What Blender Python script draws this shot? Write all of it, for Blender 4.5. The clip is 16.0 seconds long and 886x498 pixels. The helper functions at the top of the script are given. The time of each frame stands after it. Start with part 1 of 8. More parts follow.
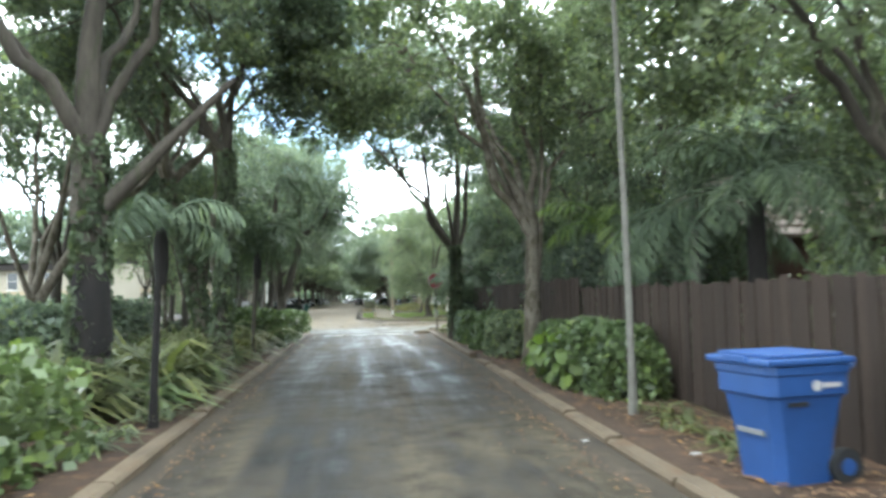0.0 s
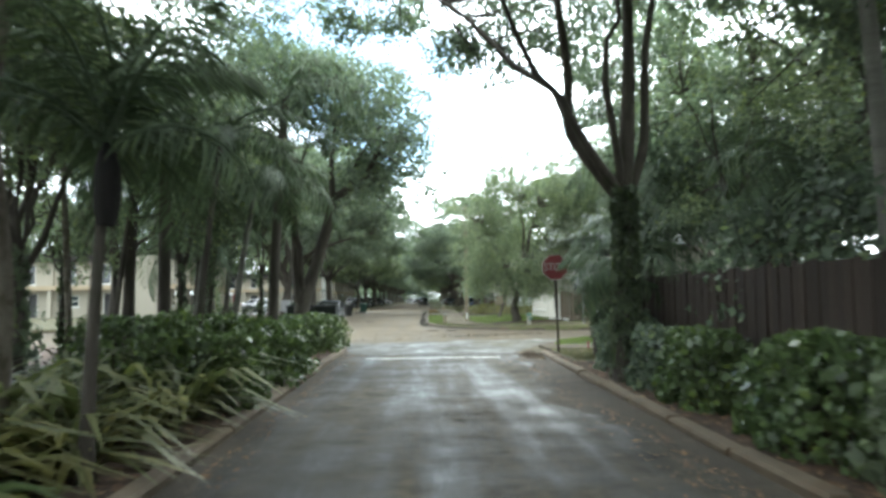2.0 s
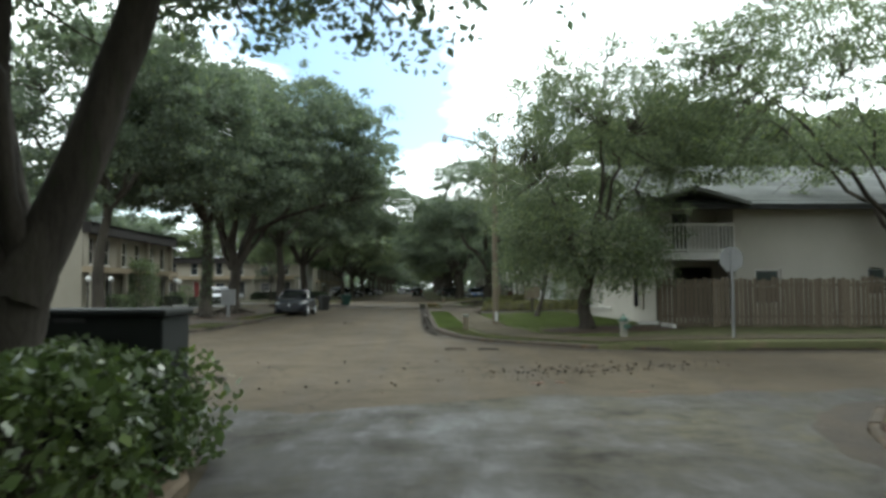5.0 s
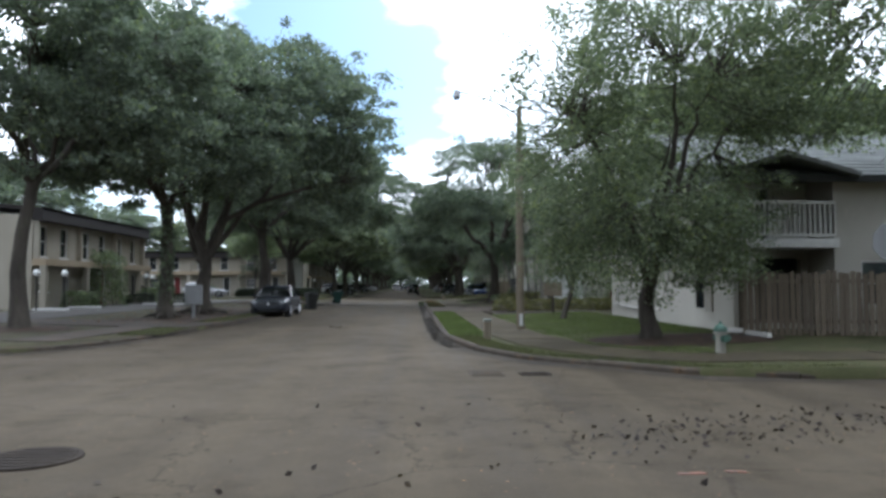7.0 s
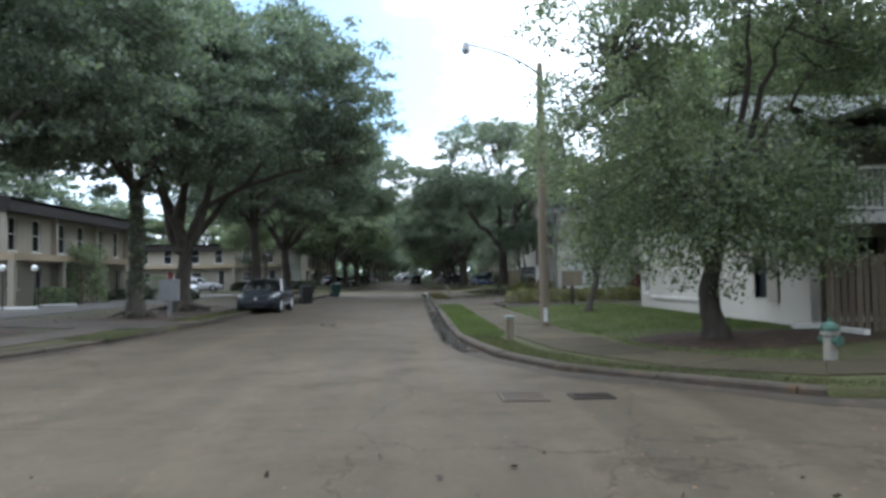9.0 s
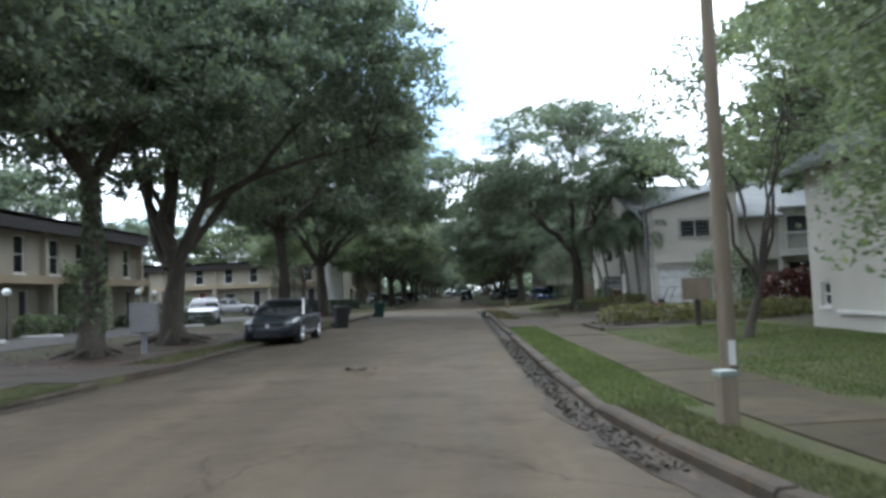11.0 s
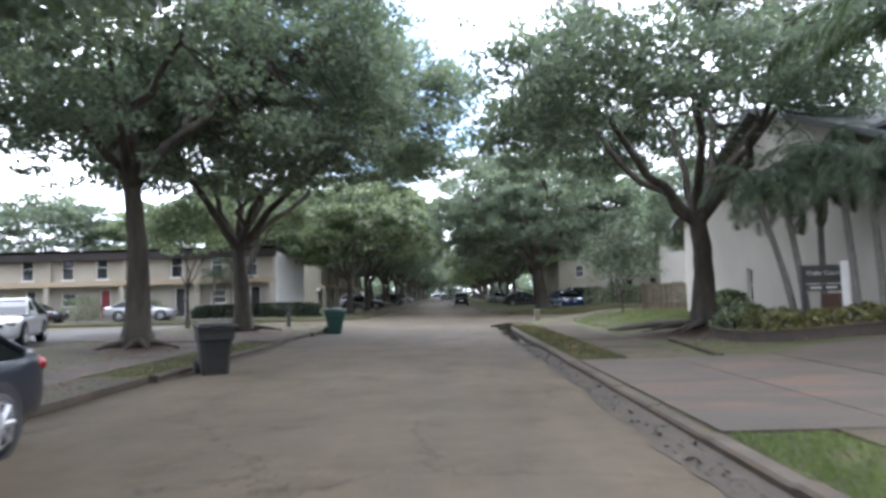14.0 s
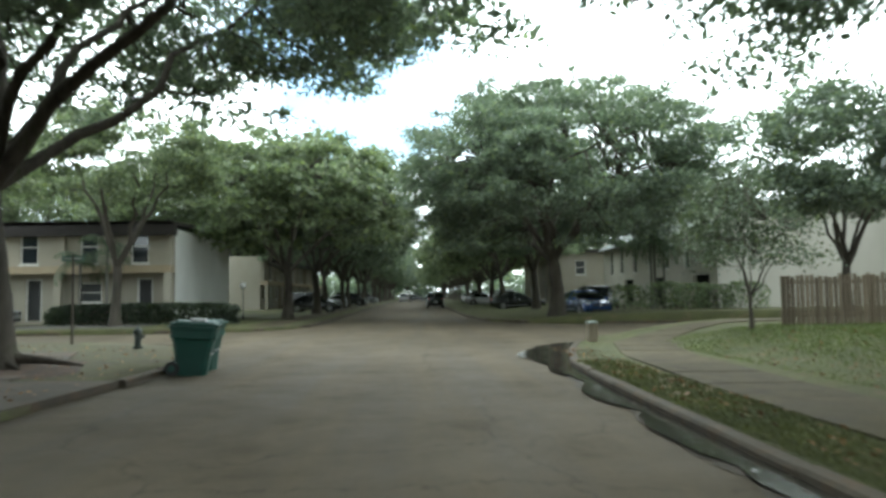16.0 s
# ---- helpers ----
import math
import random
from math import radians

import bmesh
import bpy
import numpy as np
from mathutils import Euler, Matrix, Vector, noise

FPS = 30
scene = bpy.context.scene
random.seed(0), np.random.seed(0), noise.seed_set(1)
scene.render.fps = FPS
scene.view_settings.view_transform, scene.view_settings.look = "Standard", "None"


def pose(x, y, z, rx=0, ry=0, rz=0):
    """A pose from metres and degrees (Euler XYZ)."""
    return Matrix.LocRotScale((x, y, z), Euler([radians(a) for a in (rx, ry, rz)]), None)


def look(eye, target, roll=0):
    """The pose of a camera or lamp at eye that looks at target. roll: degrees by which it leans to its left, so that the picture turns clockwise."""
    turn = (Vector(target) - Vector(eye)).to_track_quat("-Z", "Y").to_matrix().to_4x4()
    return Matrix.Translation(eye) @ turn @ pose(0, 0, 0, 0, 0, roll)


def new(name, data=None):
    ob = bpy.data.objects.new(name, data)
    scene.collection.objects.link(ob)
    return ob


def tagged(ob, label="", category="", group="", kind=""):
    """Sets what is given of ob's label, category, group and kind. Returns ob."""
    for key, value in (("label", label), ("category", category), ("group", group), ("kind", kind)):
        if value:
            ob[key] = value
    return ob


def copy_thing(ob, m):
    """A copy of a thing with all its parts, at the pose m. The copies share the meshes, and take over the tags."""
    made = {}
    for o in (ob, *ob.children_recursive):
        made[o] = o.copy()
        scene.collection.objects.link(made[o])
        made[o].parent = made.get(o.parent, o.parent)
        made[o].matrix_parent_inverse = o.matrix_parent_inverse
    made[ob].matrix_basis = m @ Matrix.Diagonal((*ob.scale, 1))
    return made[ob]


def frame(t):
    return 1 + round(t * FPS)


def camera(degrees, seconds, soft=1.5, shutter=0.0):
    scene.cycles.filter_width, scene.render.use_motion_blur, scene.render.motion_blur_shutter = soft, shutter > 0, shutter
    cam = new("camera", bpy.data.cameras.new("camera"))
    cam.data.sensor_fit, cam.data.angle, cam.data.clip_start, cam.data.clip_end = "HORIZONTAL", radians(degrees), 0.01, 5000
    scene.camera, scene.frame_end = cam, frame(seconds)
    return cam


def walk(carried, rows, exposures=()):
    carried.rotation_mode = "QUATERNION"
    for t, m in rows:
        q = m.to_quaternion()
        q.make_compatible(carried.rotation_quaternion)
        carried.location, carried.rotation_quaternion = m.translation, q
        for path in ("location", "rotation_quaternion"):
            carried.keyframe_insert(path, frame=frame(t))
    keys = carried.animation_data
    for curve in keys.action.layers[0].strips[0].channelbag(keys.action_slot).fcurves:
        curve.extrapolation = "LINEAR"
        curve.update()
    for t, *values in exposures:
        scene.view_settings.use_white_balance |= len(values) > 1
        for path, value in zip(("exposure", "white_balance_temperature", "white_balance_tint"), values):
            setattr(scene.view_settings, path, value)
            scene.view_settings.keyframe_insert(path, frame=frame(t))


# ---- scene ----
# The camera: seconds, eye x, y, z, yaw to the left of +y, pitch up, roll
cam = camera(63.0, 16.0, soft=3.2, shutter=0.3)
ROWS = [
    (0.0, 2.102, 0.000, 1.493, -6.30, 3.81, -1.26),
    (0.5, 2.108, 3.032, 1.435, -4.80, 3.81, 0.42),
    (1.0, 2.150, 6.253, 1.433, -3.26, 3.65, 0.25),
    (1.5, 2.099, 9.459, 1.462, -1.91, 4.23, -0.60),
    (2.0, 1.983, 12.592, 1.461, -1.21, 3.92, -0.76),
    (2.5, 1.846, 15.705, 1.455, -1.06, 3.88, -0.96),
    (3.0, 1.752, 18.476, 1.442, -1.07, 3.71, -1.13),
    (3.5, 1.675, 21.020, 1.466, -1.12, 3.68, -0.82),
    (4.0, 1.578, 23.423, 1.476, -1.40, 3.55, -0.48),
    (6.5, 1.005, 32.652, 1.464, -2.40, 2.79, -0.27),
    (7.0, 0.990, 33.553, 1.465, -2.37, 2.88, -0.14),
    (7.5, 0.978, 34.245, 1.463, -2.37, 2.93, -0.22),
    (8.0, 0.966, 34.930, 1.464, -2.39, 2.99, -0.44),
    (8.5, 0.955, 35.754, 1.457, -2.41, 2.84, -0.83),
    (9.0, 0.949, 36.984, 1.446, -2.22, 2.16, -0.94),
    (11.5, 0.237, 47.396, 1.437, 2.11, 3.78, -2.10),
    (12.0, 0.033, 50.211, 1.453, 2.07, 3.84, -1.50),
    (12.5, -0.127, 53.409, 1.449, 1.77, 3.33, -1.64),
    (13.0, -0.284, 56.785, 1.452, 1.29, 3.31, -1.47),
    (13.5, -0.391, 60.362, 1.477, 0.86, 3.47, -1.61),
    (14.0, -0.516, 64.049, 1.463, 0.42, 3.65, -1.46),
    (14.5, -0.644, 67.885, 1.452, -0.21, 3.65, -1.26),
    (15.0, -0.765, 71.632, 1.485, -0.82, 3.64, -1.35),
    (15.5, -0.896, 75.753, 1.466, -1.45, 3.46, -0.77),
    (16.0, -1.042, 79.933, 1.446, -2.15, 3.61, -0.82),
]


def aim(x, y, z, yaw, pitch, roll):
    a, b = radians(yaw), radians(pitch)
    return look((x, y, z), (x - math.sin(a) * math.cos(b), y + math.cos(a) * math.cos(b), z + math.sin(b)), roll)


walk(cam, [(t, aim(*row)) for t, *row in ROWS], [(0.0, 2.0, 5880, 2), (1.0, 2.02, 5820, -1), (1.5, 1.88, 5900, -2), (2.5, 1.2, 6000, 3), (3.2, 0.76, 6150, 0), (4.2, 0.36, 6300, -4), (6.4, 0.24, 5680, 11), (9.0, 0.58, 5540, 9), (11.5, 0.68, 5620, 9), (13.0, 1.02, 5650, 13), (14.2, 1.48, 5700, 16), (15.2, 1.52, 6250, -5), (16.0, 0.95, 6000, -3)])

# ---------------------------------------------------------------- sky and sun
SUN_EL, SUN_ROT = radians(42), radians(14)
world = bpy.data.worlds.new("sky")
scene.world = world
world.use_nodes = True
wt = world.node_tree
wt.nodes.clear()
w_out = wt.nodes.new("ShaderNodeOutputWorld")
w_bg = wt.nodes.new("ShaderNodeBackground")
w_sky = wt.nodes.new("ShaderNodeTexSky")
w_sky.sky_type = "NISHITA"
w_sky.sun_disc = False
w_sky.sun_elevation, w_sky.sun_rotation = SUN_EL, SUN_ROT
w_co = wt.nodes.new("ShaderNodeTexCoord")
w_map = wt.nodes.new("ShaderNodeMapping")
w_map.inputs["Scale"].default_value = (1.0, 1.0, 2.4)
w_map.inputs["Location"].default_value = (0.35, 0.1, 0.0)
w_noise = wt.nodes.new("ShaderNodeTexNoise")
w_noise.inputs["Scale"].default_value = 2.6
w_noise.inputs["Detail"].default_value = 7.0
w_noise.inputs["Roughness"].default_value = 0.55
w_ramp = wt.nodes.new("ShaderNodeValToRGB")
w_ramp.color_ramp.elements[0].position, w_ramp.color_ramp.elements[1].position = 0.31, 0.46
w_tone = wt.nodes.new("ShaderNodeTexNoise")
w_tone.inputs["Scale"].default_value = 3.5
w_tone.inputs["Detail"].default_value = 4.0
w_tramp = wt.nodes.new("ShaderNodeValToRGB")
w_tramp.color_ramp.elements[0].position, w_tramp.color_ramp.elements[1].position = 0.3, 0.7
w_tramp.color_ramp.elements[0].color = (6.4, 6.6, 6.9, 1)
w_tramp.color_ramp.elements[1].color = (13.0, 13.2, 13.2, 1)
SUN_DIR = (math.sin(SUN_ROT) * math.cos(SUN_EL), math.cos(SUN_ROT) * math.cos(SUN_EL), math.sin(SUN_EL))
w_dot = wt.nodes.new("ShaderNodeVectorMath")
w_dot.operation = "DOT_PRODUCT"
w_dot.inputs[1].default_value = SUN_DIR
wt.links.new(w_co.outputs["Generated"], w_dot.inputs[0])
w_glow = wt.nodes.new("ShaderNodeMapRange")
w_glow.inputs["From Min"].default_value, w_glow.inputs["From Max"].default_value = -0.2, 0.95
w_glow.inputs["To Min"].default_value, w_glow.inputs["To Max"].default_value = 0.95, 2.3
wt.links.new(w_dot.outputs["Value"], w_glow.inputs["Value"])
w_lit = wt.nodes.new("ShaderNodeMix")
w_lit.data_type, w_lit.blend_type = "RGBA", "MULTIPLY"
w_lit.inputs["Factor"].default_value = 1.0
wt.links.new(w_tramp.outputs["Color"], w_lit.inputs["A"])
wt.links.new(w_glow.outputs["Result"], w_lit.inputs["B"])
w_gap = wt.nodes.new("ShaderNodeVectorMath")
w_gap.operation = "DOT_PRODUCT"
w_gap.inputs[1].default_value = (-0.085, 0.94, 0.32)
wt.links.new(w_co.outputs["Generated"], w_gap.inputs[0])
w_gapr = wt.nodes.new("ShaderNodeMapRange")
w_gapr.inputs["From Min"].default_value, w_gapr.inputs["From Max"].default_value = 0.972, 1.0
w_gapr.inputs["To Min"].default_value, w_gapr.inputs["To Max"].default_value = 0.0, 0.235
wt.links.new(w_gap.outputs["Value"], w_gapr.inputs["Value"])
w_sub = wt.nodes.new("ShaderNodeMath")
w_sub.operation = "SUBTRACT"
wt.links.new(w_noise.outputs["Fac"], w_sub.inputs[0])
wt.links.new(w_gapr.outputs["Result"], w_sub.inputs[1])
w_gain = wt.nodes.new("ShaderNodeMix")
w_gain.data_type = "RGBA"
wt.links.new(w_co.outputs["Generated"], w_map.inputs["Vector"])
wt.links.new(w_map.outputs["Vector"], w_noise.inputs["Vector"])
wt.links.new(w_map.outputs["Vector"], w_tone.inputs["Vector"])
wt.links.new(w_sub.outputs["Value"], w_ramp.inputs["Fac"])
wt.links.new(w_tone.outputs["Fac"], w_tramp.inputs["Fac"])
wt.links.new(w_ramp.outputs["Color"], w_gain.inputs["Factor"])
w_blue = wt.nodes.new("ShaderNodeMix")
w_blue.data_type, w_blue.blend_type = "RGBA", "MULTIPLY"
w_blue.inputs["Factor"].default_value = 1.0
w_blue.inputs["B"].default_value = (0.82, 0.97, 1.05, 1)
wt.links.new(w_sky.outputs["Color"], w_blue.inputs["A"])
wt.links.new(w_blue.outputs["Result"], w_gain.inputs["A"])
wt.links.new(w_lit.outputs["Result"], w_gain.inputs["B"])
wt.links.new(w_gain.outputs["Result"], w_bg.inputs["Color"])
w_bg.inputs["Strength"].default_value = 0.13
wt.links.new(w_bg.outputs["Background"], w_out.inputs["Surface"])

sun_data = bpy.data.lights.new("sun", "SUN")
sun_data.energy, sun_data.angle, sun_data.color = 0.8, radians(20), (1.0, 0.95, 0.86)
sun = new("sun", sun_data)
sun.matrix_world = look((0, 0, 60), (0 - math.sin(SUN_ROT) * math.cos(SUN_EL), -math.cos(SUN_ROT) * math.cos(SUN_EL), 60 - math.sin(SUN_EL)))


# ---------------------------------------------------------------- materials
def base_mat(name, rough=0.7, metal=0.0, spec=0.5):
    m = bpy.data.materials.new(name)
    m.use_nodes = True
    p = m.node_tree.nodes["Principled BSDF"]
    p.inputs["Roughness"].default_value = rough
    p.inputs["Metallic"].default_value = metal
    p.inputs["Specular IOR Level"].default_value = spec
    return m, m.node_tree, p


def ramp_node(nt, stops):
    r = nt.nodes.new("ShaderNodeValToRGB")
    while len(r.color_ramp.elements) < len(stops):
        r.color_ramp.elements.new(0.5)
    for e, (at, c) in zip(r.color_ramp.elements, stops):
        e.position, e.color = at, (*c, 1)
    return r


def noise_node(nt, vec, scale, detail=5.0, rough=0.6):
    n = nt.nodes.new("ShaderNodeTexNoise")
    n.inputs["Scale"].default_value = scale
    n.inputs["Detail"].default_value = detail
    n.inputs["Roughness"].default_value = rough
    nt.links.new(vec, n.inputs["Vector"])
    return n


def mix_node(nt, kind, fac, a, b):
    n = nt.nodes.new("ShaderNodeMix")
    n.data_type, n.blend_type = "RGBA", kind
    for key, v in (("Factor", fac), ("A", a), ("B", b)):
        if isinstance(v, bpy.types.NodeSocket):
            nt.links.new(v, n.inputs[key])
        elif isinstance(v, tuple):
            n.inputs[key].default_value = (*v, 1)
        else:
            n.inputs[key].default_value = v
    return n.outputs["Result"]


def surface(name, dark, light, big=0.6, fine=14.0, rough=(0.6, 0.9), bump=0.2, stretch=(1, 1, 1), spec=0.4, stain=None, stain_at=(0.55, 0.7), piece=0.0, fine_mix=0.5, metal=0.0):
    """A weathered surface: two colours in broad patches, a fine grain on top, stains, relief and a roughness that varies."""
    m, nt, p = base_mat(name, rough[1], metal, spec)
    co = nt.nodes.new("ShaderNodeTexCoord")
    mp = nt.nodes.new("ShaderNodeMapping")
    mp.inputs["Scale"].default_value = stretch
    nt.links.new(co.outputs["Object"], mp.inputs["Vector"])
    v = mp.outputs["Vector"]
    a = noise_node(nt, v, big, 6)
    b = noise_node(nt, v, fine, 4, 0.7)
    r = ramp_node(nt, [(0.3, dark), (0.7, light)])
    nt.links.new(a.outputs["Fac"], r.inputs["Fac"])
    g = ramp_node(nt, [(0.25, (0.55, 0.55, 0.55)), (0.75, (1.25, 1.25, 1.25))])
    nt.links.new(b.outputs["Fac"], g.inputs["Fac"])
    col = mix_node(nt, "MULTIPLY", fine_mix, r.outputs["Color"], g.outputs["Color"])
    if stain:
        s = noise_node(nt, v, big * 2.3, 7, 0.65)
        sr = ramp_node(nt, [(stain_at[0], (0, 0, 0)), (stain_at[1], (1, 1, 1))])
        nt.links.new(s.outputs["Fac"], sr.inputs["Fac"])
        col = mix_node(nt, "MIX", sr.outputs["Color"], col, stain)
    if piece:
        o = nt.nodes.new("ShaderNodeObjectInfo")
        pr = ramp_node(nt, [(0.0, (1 - piece,) * 3), (1.0, (1 + piece,) * 3)])
        nt.links.new(o.outputs["Random"], pr.inputs["Fac"])
        col = mix_node(nt, "MULTIPLY", 1.0, col, pr.outputs["Color"])
    nt.links.new(col, p.inputs["Base Color"])
    rr = nt.nodes.new("ShaderNodeMapRange")
    rr.inputs["From Min"].default_value, rr.inputs["From Max"].default_value = 0.35, 0.65
    rr.inputs["To Min"].default_value, rr.inputs["To Max"].default_value = rough
    nt.links.new(a.outputs["Fac"], rr.inputs["Value"])
    nt.links.new(rr.outputs["Result"], p.inputs["Roughness"])
    if bump:
        bn = nt.nodes.new("ShaderNodeBump")
        bn.inputs["Strength"].default_value, bn.inputs["Distance"].default_value = bump, 0.02
        nt.links.new(b.outputs["Fac"], bn.inputs["Height"])
        nt.links.new(bn.outputs["Normal"], p.inputs["Normal"])
    return m


def road(name, dark, light, patch, rough, along=(1.5, 0.07, 1), spec=0.3, damp=None, mottle=0.45):
    """Worn asphalt: broad tone, streaks along the traffic, patches, thin cracks, stone grain; damp: colour of its wet parts."""
    m, nt, p = base_mat(name, rough[1], 0.0, spec)
    co = nt.nodes.new("ShaderNodeTexCoord")
    v = co.outputs["Object"]
    mp = nt.nodes.new("ShaderNodeMapping")
    mp.inputs["Scale"].default_value = along
    nt.links.new(v, mp.inputs["Vector"])
    broad = noise_node(nt, v, 0.16, 5, 0.6)
    streak = noise_node(nt, mp.outputs["Vector"], 1.0, 6, 0.62)
    blot = noise_node(nt, v, 0.9, 7, 0.65)
    grain = noise_node(nt, v, 60, 4, 0.75)
    r = ramp_node(nt, [(0.32, dark), (0.68, light)])
    nt.links.new(broad.outputs["Fac"], r.inputs["Fac"])
    s = ramp_node(nt, [(0.34, (0.66, 0.64, 0.62)), (0.66, (1.22, 1.22, 1.22))])
    nt.links.new(streak.outputs["Fac"], s.inputs["Fac"])
    col = mix_node(nt, "MULTIPLY", 0.8, r.outputs["Color"], s.outputs["Color"])
    b = ramp_node(nt, [(0.53, (0, 0, 0)), (0.66, (0.7, 0.7, 0.7))])
    nt.links.new(blot.outputs["Fac"], b.inputs["Fac"])
    col = mix_node(nt, "MIX", b.outputs["Color"], col, patch)
    g = ramp_node(nt, [(0.3, (0.62, 0.62, 0.62)), (0.7, (1.3, 1.3, 1.3))])
    nt.links.new(grain.outputs["Fac"], g.inputs["Fac"])
    col = mix_node(nt, "MULTIPLY", 0.8, col, g.outputs["Color"])
    spots = noise_node(nt, v, 3.4, 6, 0.7)
    sp = ramp_node(nt, [(0.36, (0.5, 0.49, 0.47)), (0.5, (1, 1, 1)), (0.64, (1.4, 1.38, 1.34))])
    nt.links.new(spots.outputs["Fac"], sp.inputs["Fac"])
    col = mix_node(nt, "MULTIPLY", mottle, col, sp.outputs["Color"])
    warp = mix_node(nt, "ADD", 1.0, v, noise_node(nt, v, 0.8, 5, 0.7).outputs["Color"])
    vo = nt.nodes.new("ShaderNodeTexVoronoi")
    vo.feature = "DISTANCE_TO_EDGE"
    vo.inputs["Scale"].default_value = 0.3
    nt.links.new(warp, vo.inputs["Vector"])
    ck = ramp_node(nt, [(0.0, (0.45, 0.43, 0.41)), (0.006, (1, 1, 1))])
    nt.links.new(vo.outputs["Distance"], ck.inputs["Fac"])
    col = mix_node(nt, "MULTIPLY", 0.75, col, ck.outputs["Color"])
    rr = nt.nodes.new("ShaderNodeMapRange")
    rr.inputs["From Min"].default_value, rr.inputs["From Max"].default_value = 0.38, 0.6
    rr.inputs["To Min"].default_value, rr.inputs["To Max"].default_value = rough
    nt.links.new(mix_node(nt, "MIX", 0.4, streak.outputs["Fac"], blot.outputs["Fac"]), rr.inputs["Value"])
    nt.links.new(rr.outputs["Result"], p.inputs["Roughness"])
    if damp:
        d = ramp_node(nt, [(0.43, (1, 1, 1)), (0.56, (0, 0, 0))])
        nt.links.new(mix_node(nt, "MIX", 0.4, streak.outputs["Fac"], blot.outputs["Fac"]), d.inputs["Fac"])
        col = mix_node(nt, "MIX", d.outputs["Color"], col, damp)
    nt.links.new(col, p.inputs["Base Color"])
    bn = nt.nodes.new("ShaderNodeBump")
    bn.inputs["Strength"].default_value, bn.inputs["Distance"].default_value = 0.3, 0.015
    nt.links.new(grain.outputs["Fac"], bn.inputs["Height"])
    nt.links.new(bn.outputs["Normal"], p.inputs["Normal"])
    return m


def leaf_material(name, dark, light, translucent=0.45, rough=0.5, spread=0.35):
    """Leaves that each differ in tone, and let some light through."""
    m = bpy.data.materials.new(name)
    m.use_nodes = True
    nt = m.node_tree
    p = nt.nodes["Principled BSDF"]
    out = nt.nodes["Material Output"]
    geo = nt.nodes.new("ShaderNodeNewGeometry")
    co = nt.nodes.new("ShaderNodeTexCoord")
    n = noise_node(nt, co.outputs["Object"], 0.55, 3)
    r = ramp_node(nt, [(0.3, dark), (0.7, light)])
    nt.links.new(n.outputs["Fac"], r.inputs["Fac"])
    r2 = ramp_node(nt, [(0.0, (1 - spread,) * 3), (0.85, (1 + spread,) * 3), (1.0, (1.25 + spread, 1.2 + spread, 0.95))])
    nt.links.new(geo.outputs["Random Per Island"], r2.inputs["Fac"])
    col = mix_node(nt, "MULTIPLY", 1.0, r.outputs["Color"], r2.outputs["Color"])
    nt.links.new(col, p.inputs["Base Color"])
    p.inputs["Roughness"].default_value = rough
    p.inputs["Specular IOR Level"].default_value = 0.35
    tr = nt.nodes.new("ShaderNodeBsdfTranslucent")
    tc = mix_node(nt, "MULTIPLY", 1.0, col, (1.08, 1.22, 0.86))
    nt.links.new(tc, tr.inputs["Color"])
    mx = nt.nodes.new("ShaderNodeMixShader")
    mx.inputs["Fac"].default_value = translucent
    nt.links.new(p.outputs["BSDF"], mx.inputs[1])
    nt.links.new(tr.outputs["BSDF"], mx.inputs[2])
    nt.links.new(mx.outputs["Shader"], out.inputs["Surface"])
    return m


def paint(name, colour, rough=0.35, metal=0.0, coat=0.0, dirt=0.12):
    m, nt, p = base_mat(name, rough, metal)
    co = nt.nodes.new("ShaderNodeTexCoord")
    n = noise_node(nt, co.outputs["Object"], 3.0, 6)
    r = ramp_node(nt, [(0.3, tuple(c * (1 - dirt) for c in colour)), (0.7, tuple(min(1, c * (1 + dirt)) for c in colour))])
    nt.links.new(n.outputs["Fac"], r.inputs["Fac"])
    nt.links.new(r.outputs["Color"], p.inputs["Base Color"])
    p.inputs["Coat Weight"].default_value = coat
    return m


def glass(name, tint=(0.02, 0.025, 0.03), rough=0.06, ripple=0.0, spec=0.8):
    m, nt, p = base_mat(name, rough, 0.0, spec)
    if ripple:
        co = nt.nodes.new("ShaderNodeTexCoord")
        bn = nt.nodes.new("ShaderNodeBump")
        bn.inputs["Strength"].default_value, bn.inputs["Distance"].default_value = 0.35, 0.03
        nt.links.new(noise_node(nt, co.outputs["Object"], ripple, 2).outputs["Fac"], bn.inputs["Height"])
        nt.links.new(bn.outputs["Normal"], p.inputs["Normal"])
    p.inputs["Base Color"].default_value = (*tint, 1)
    return m


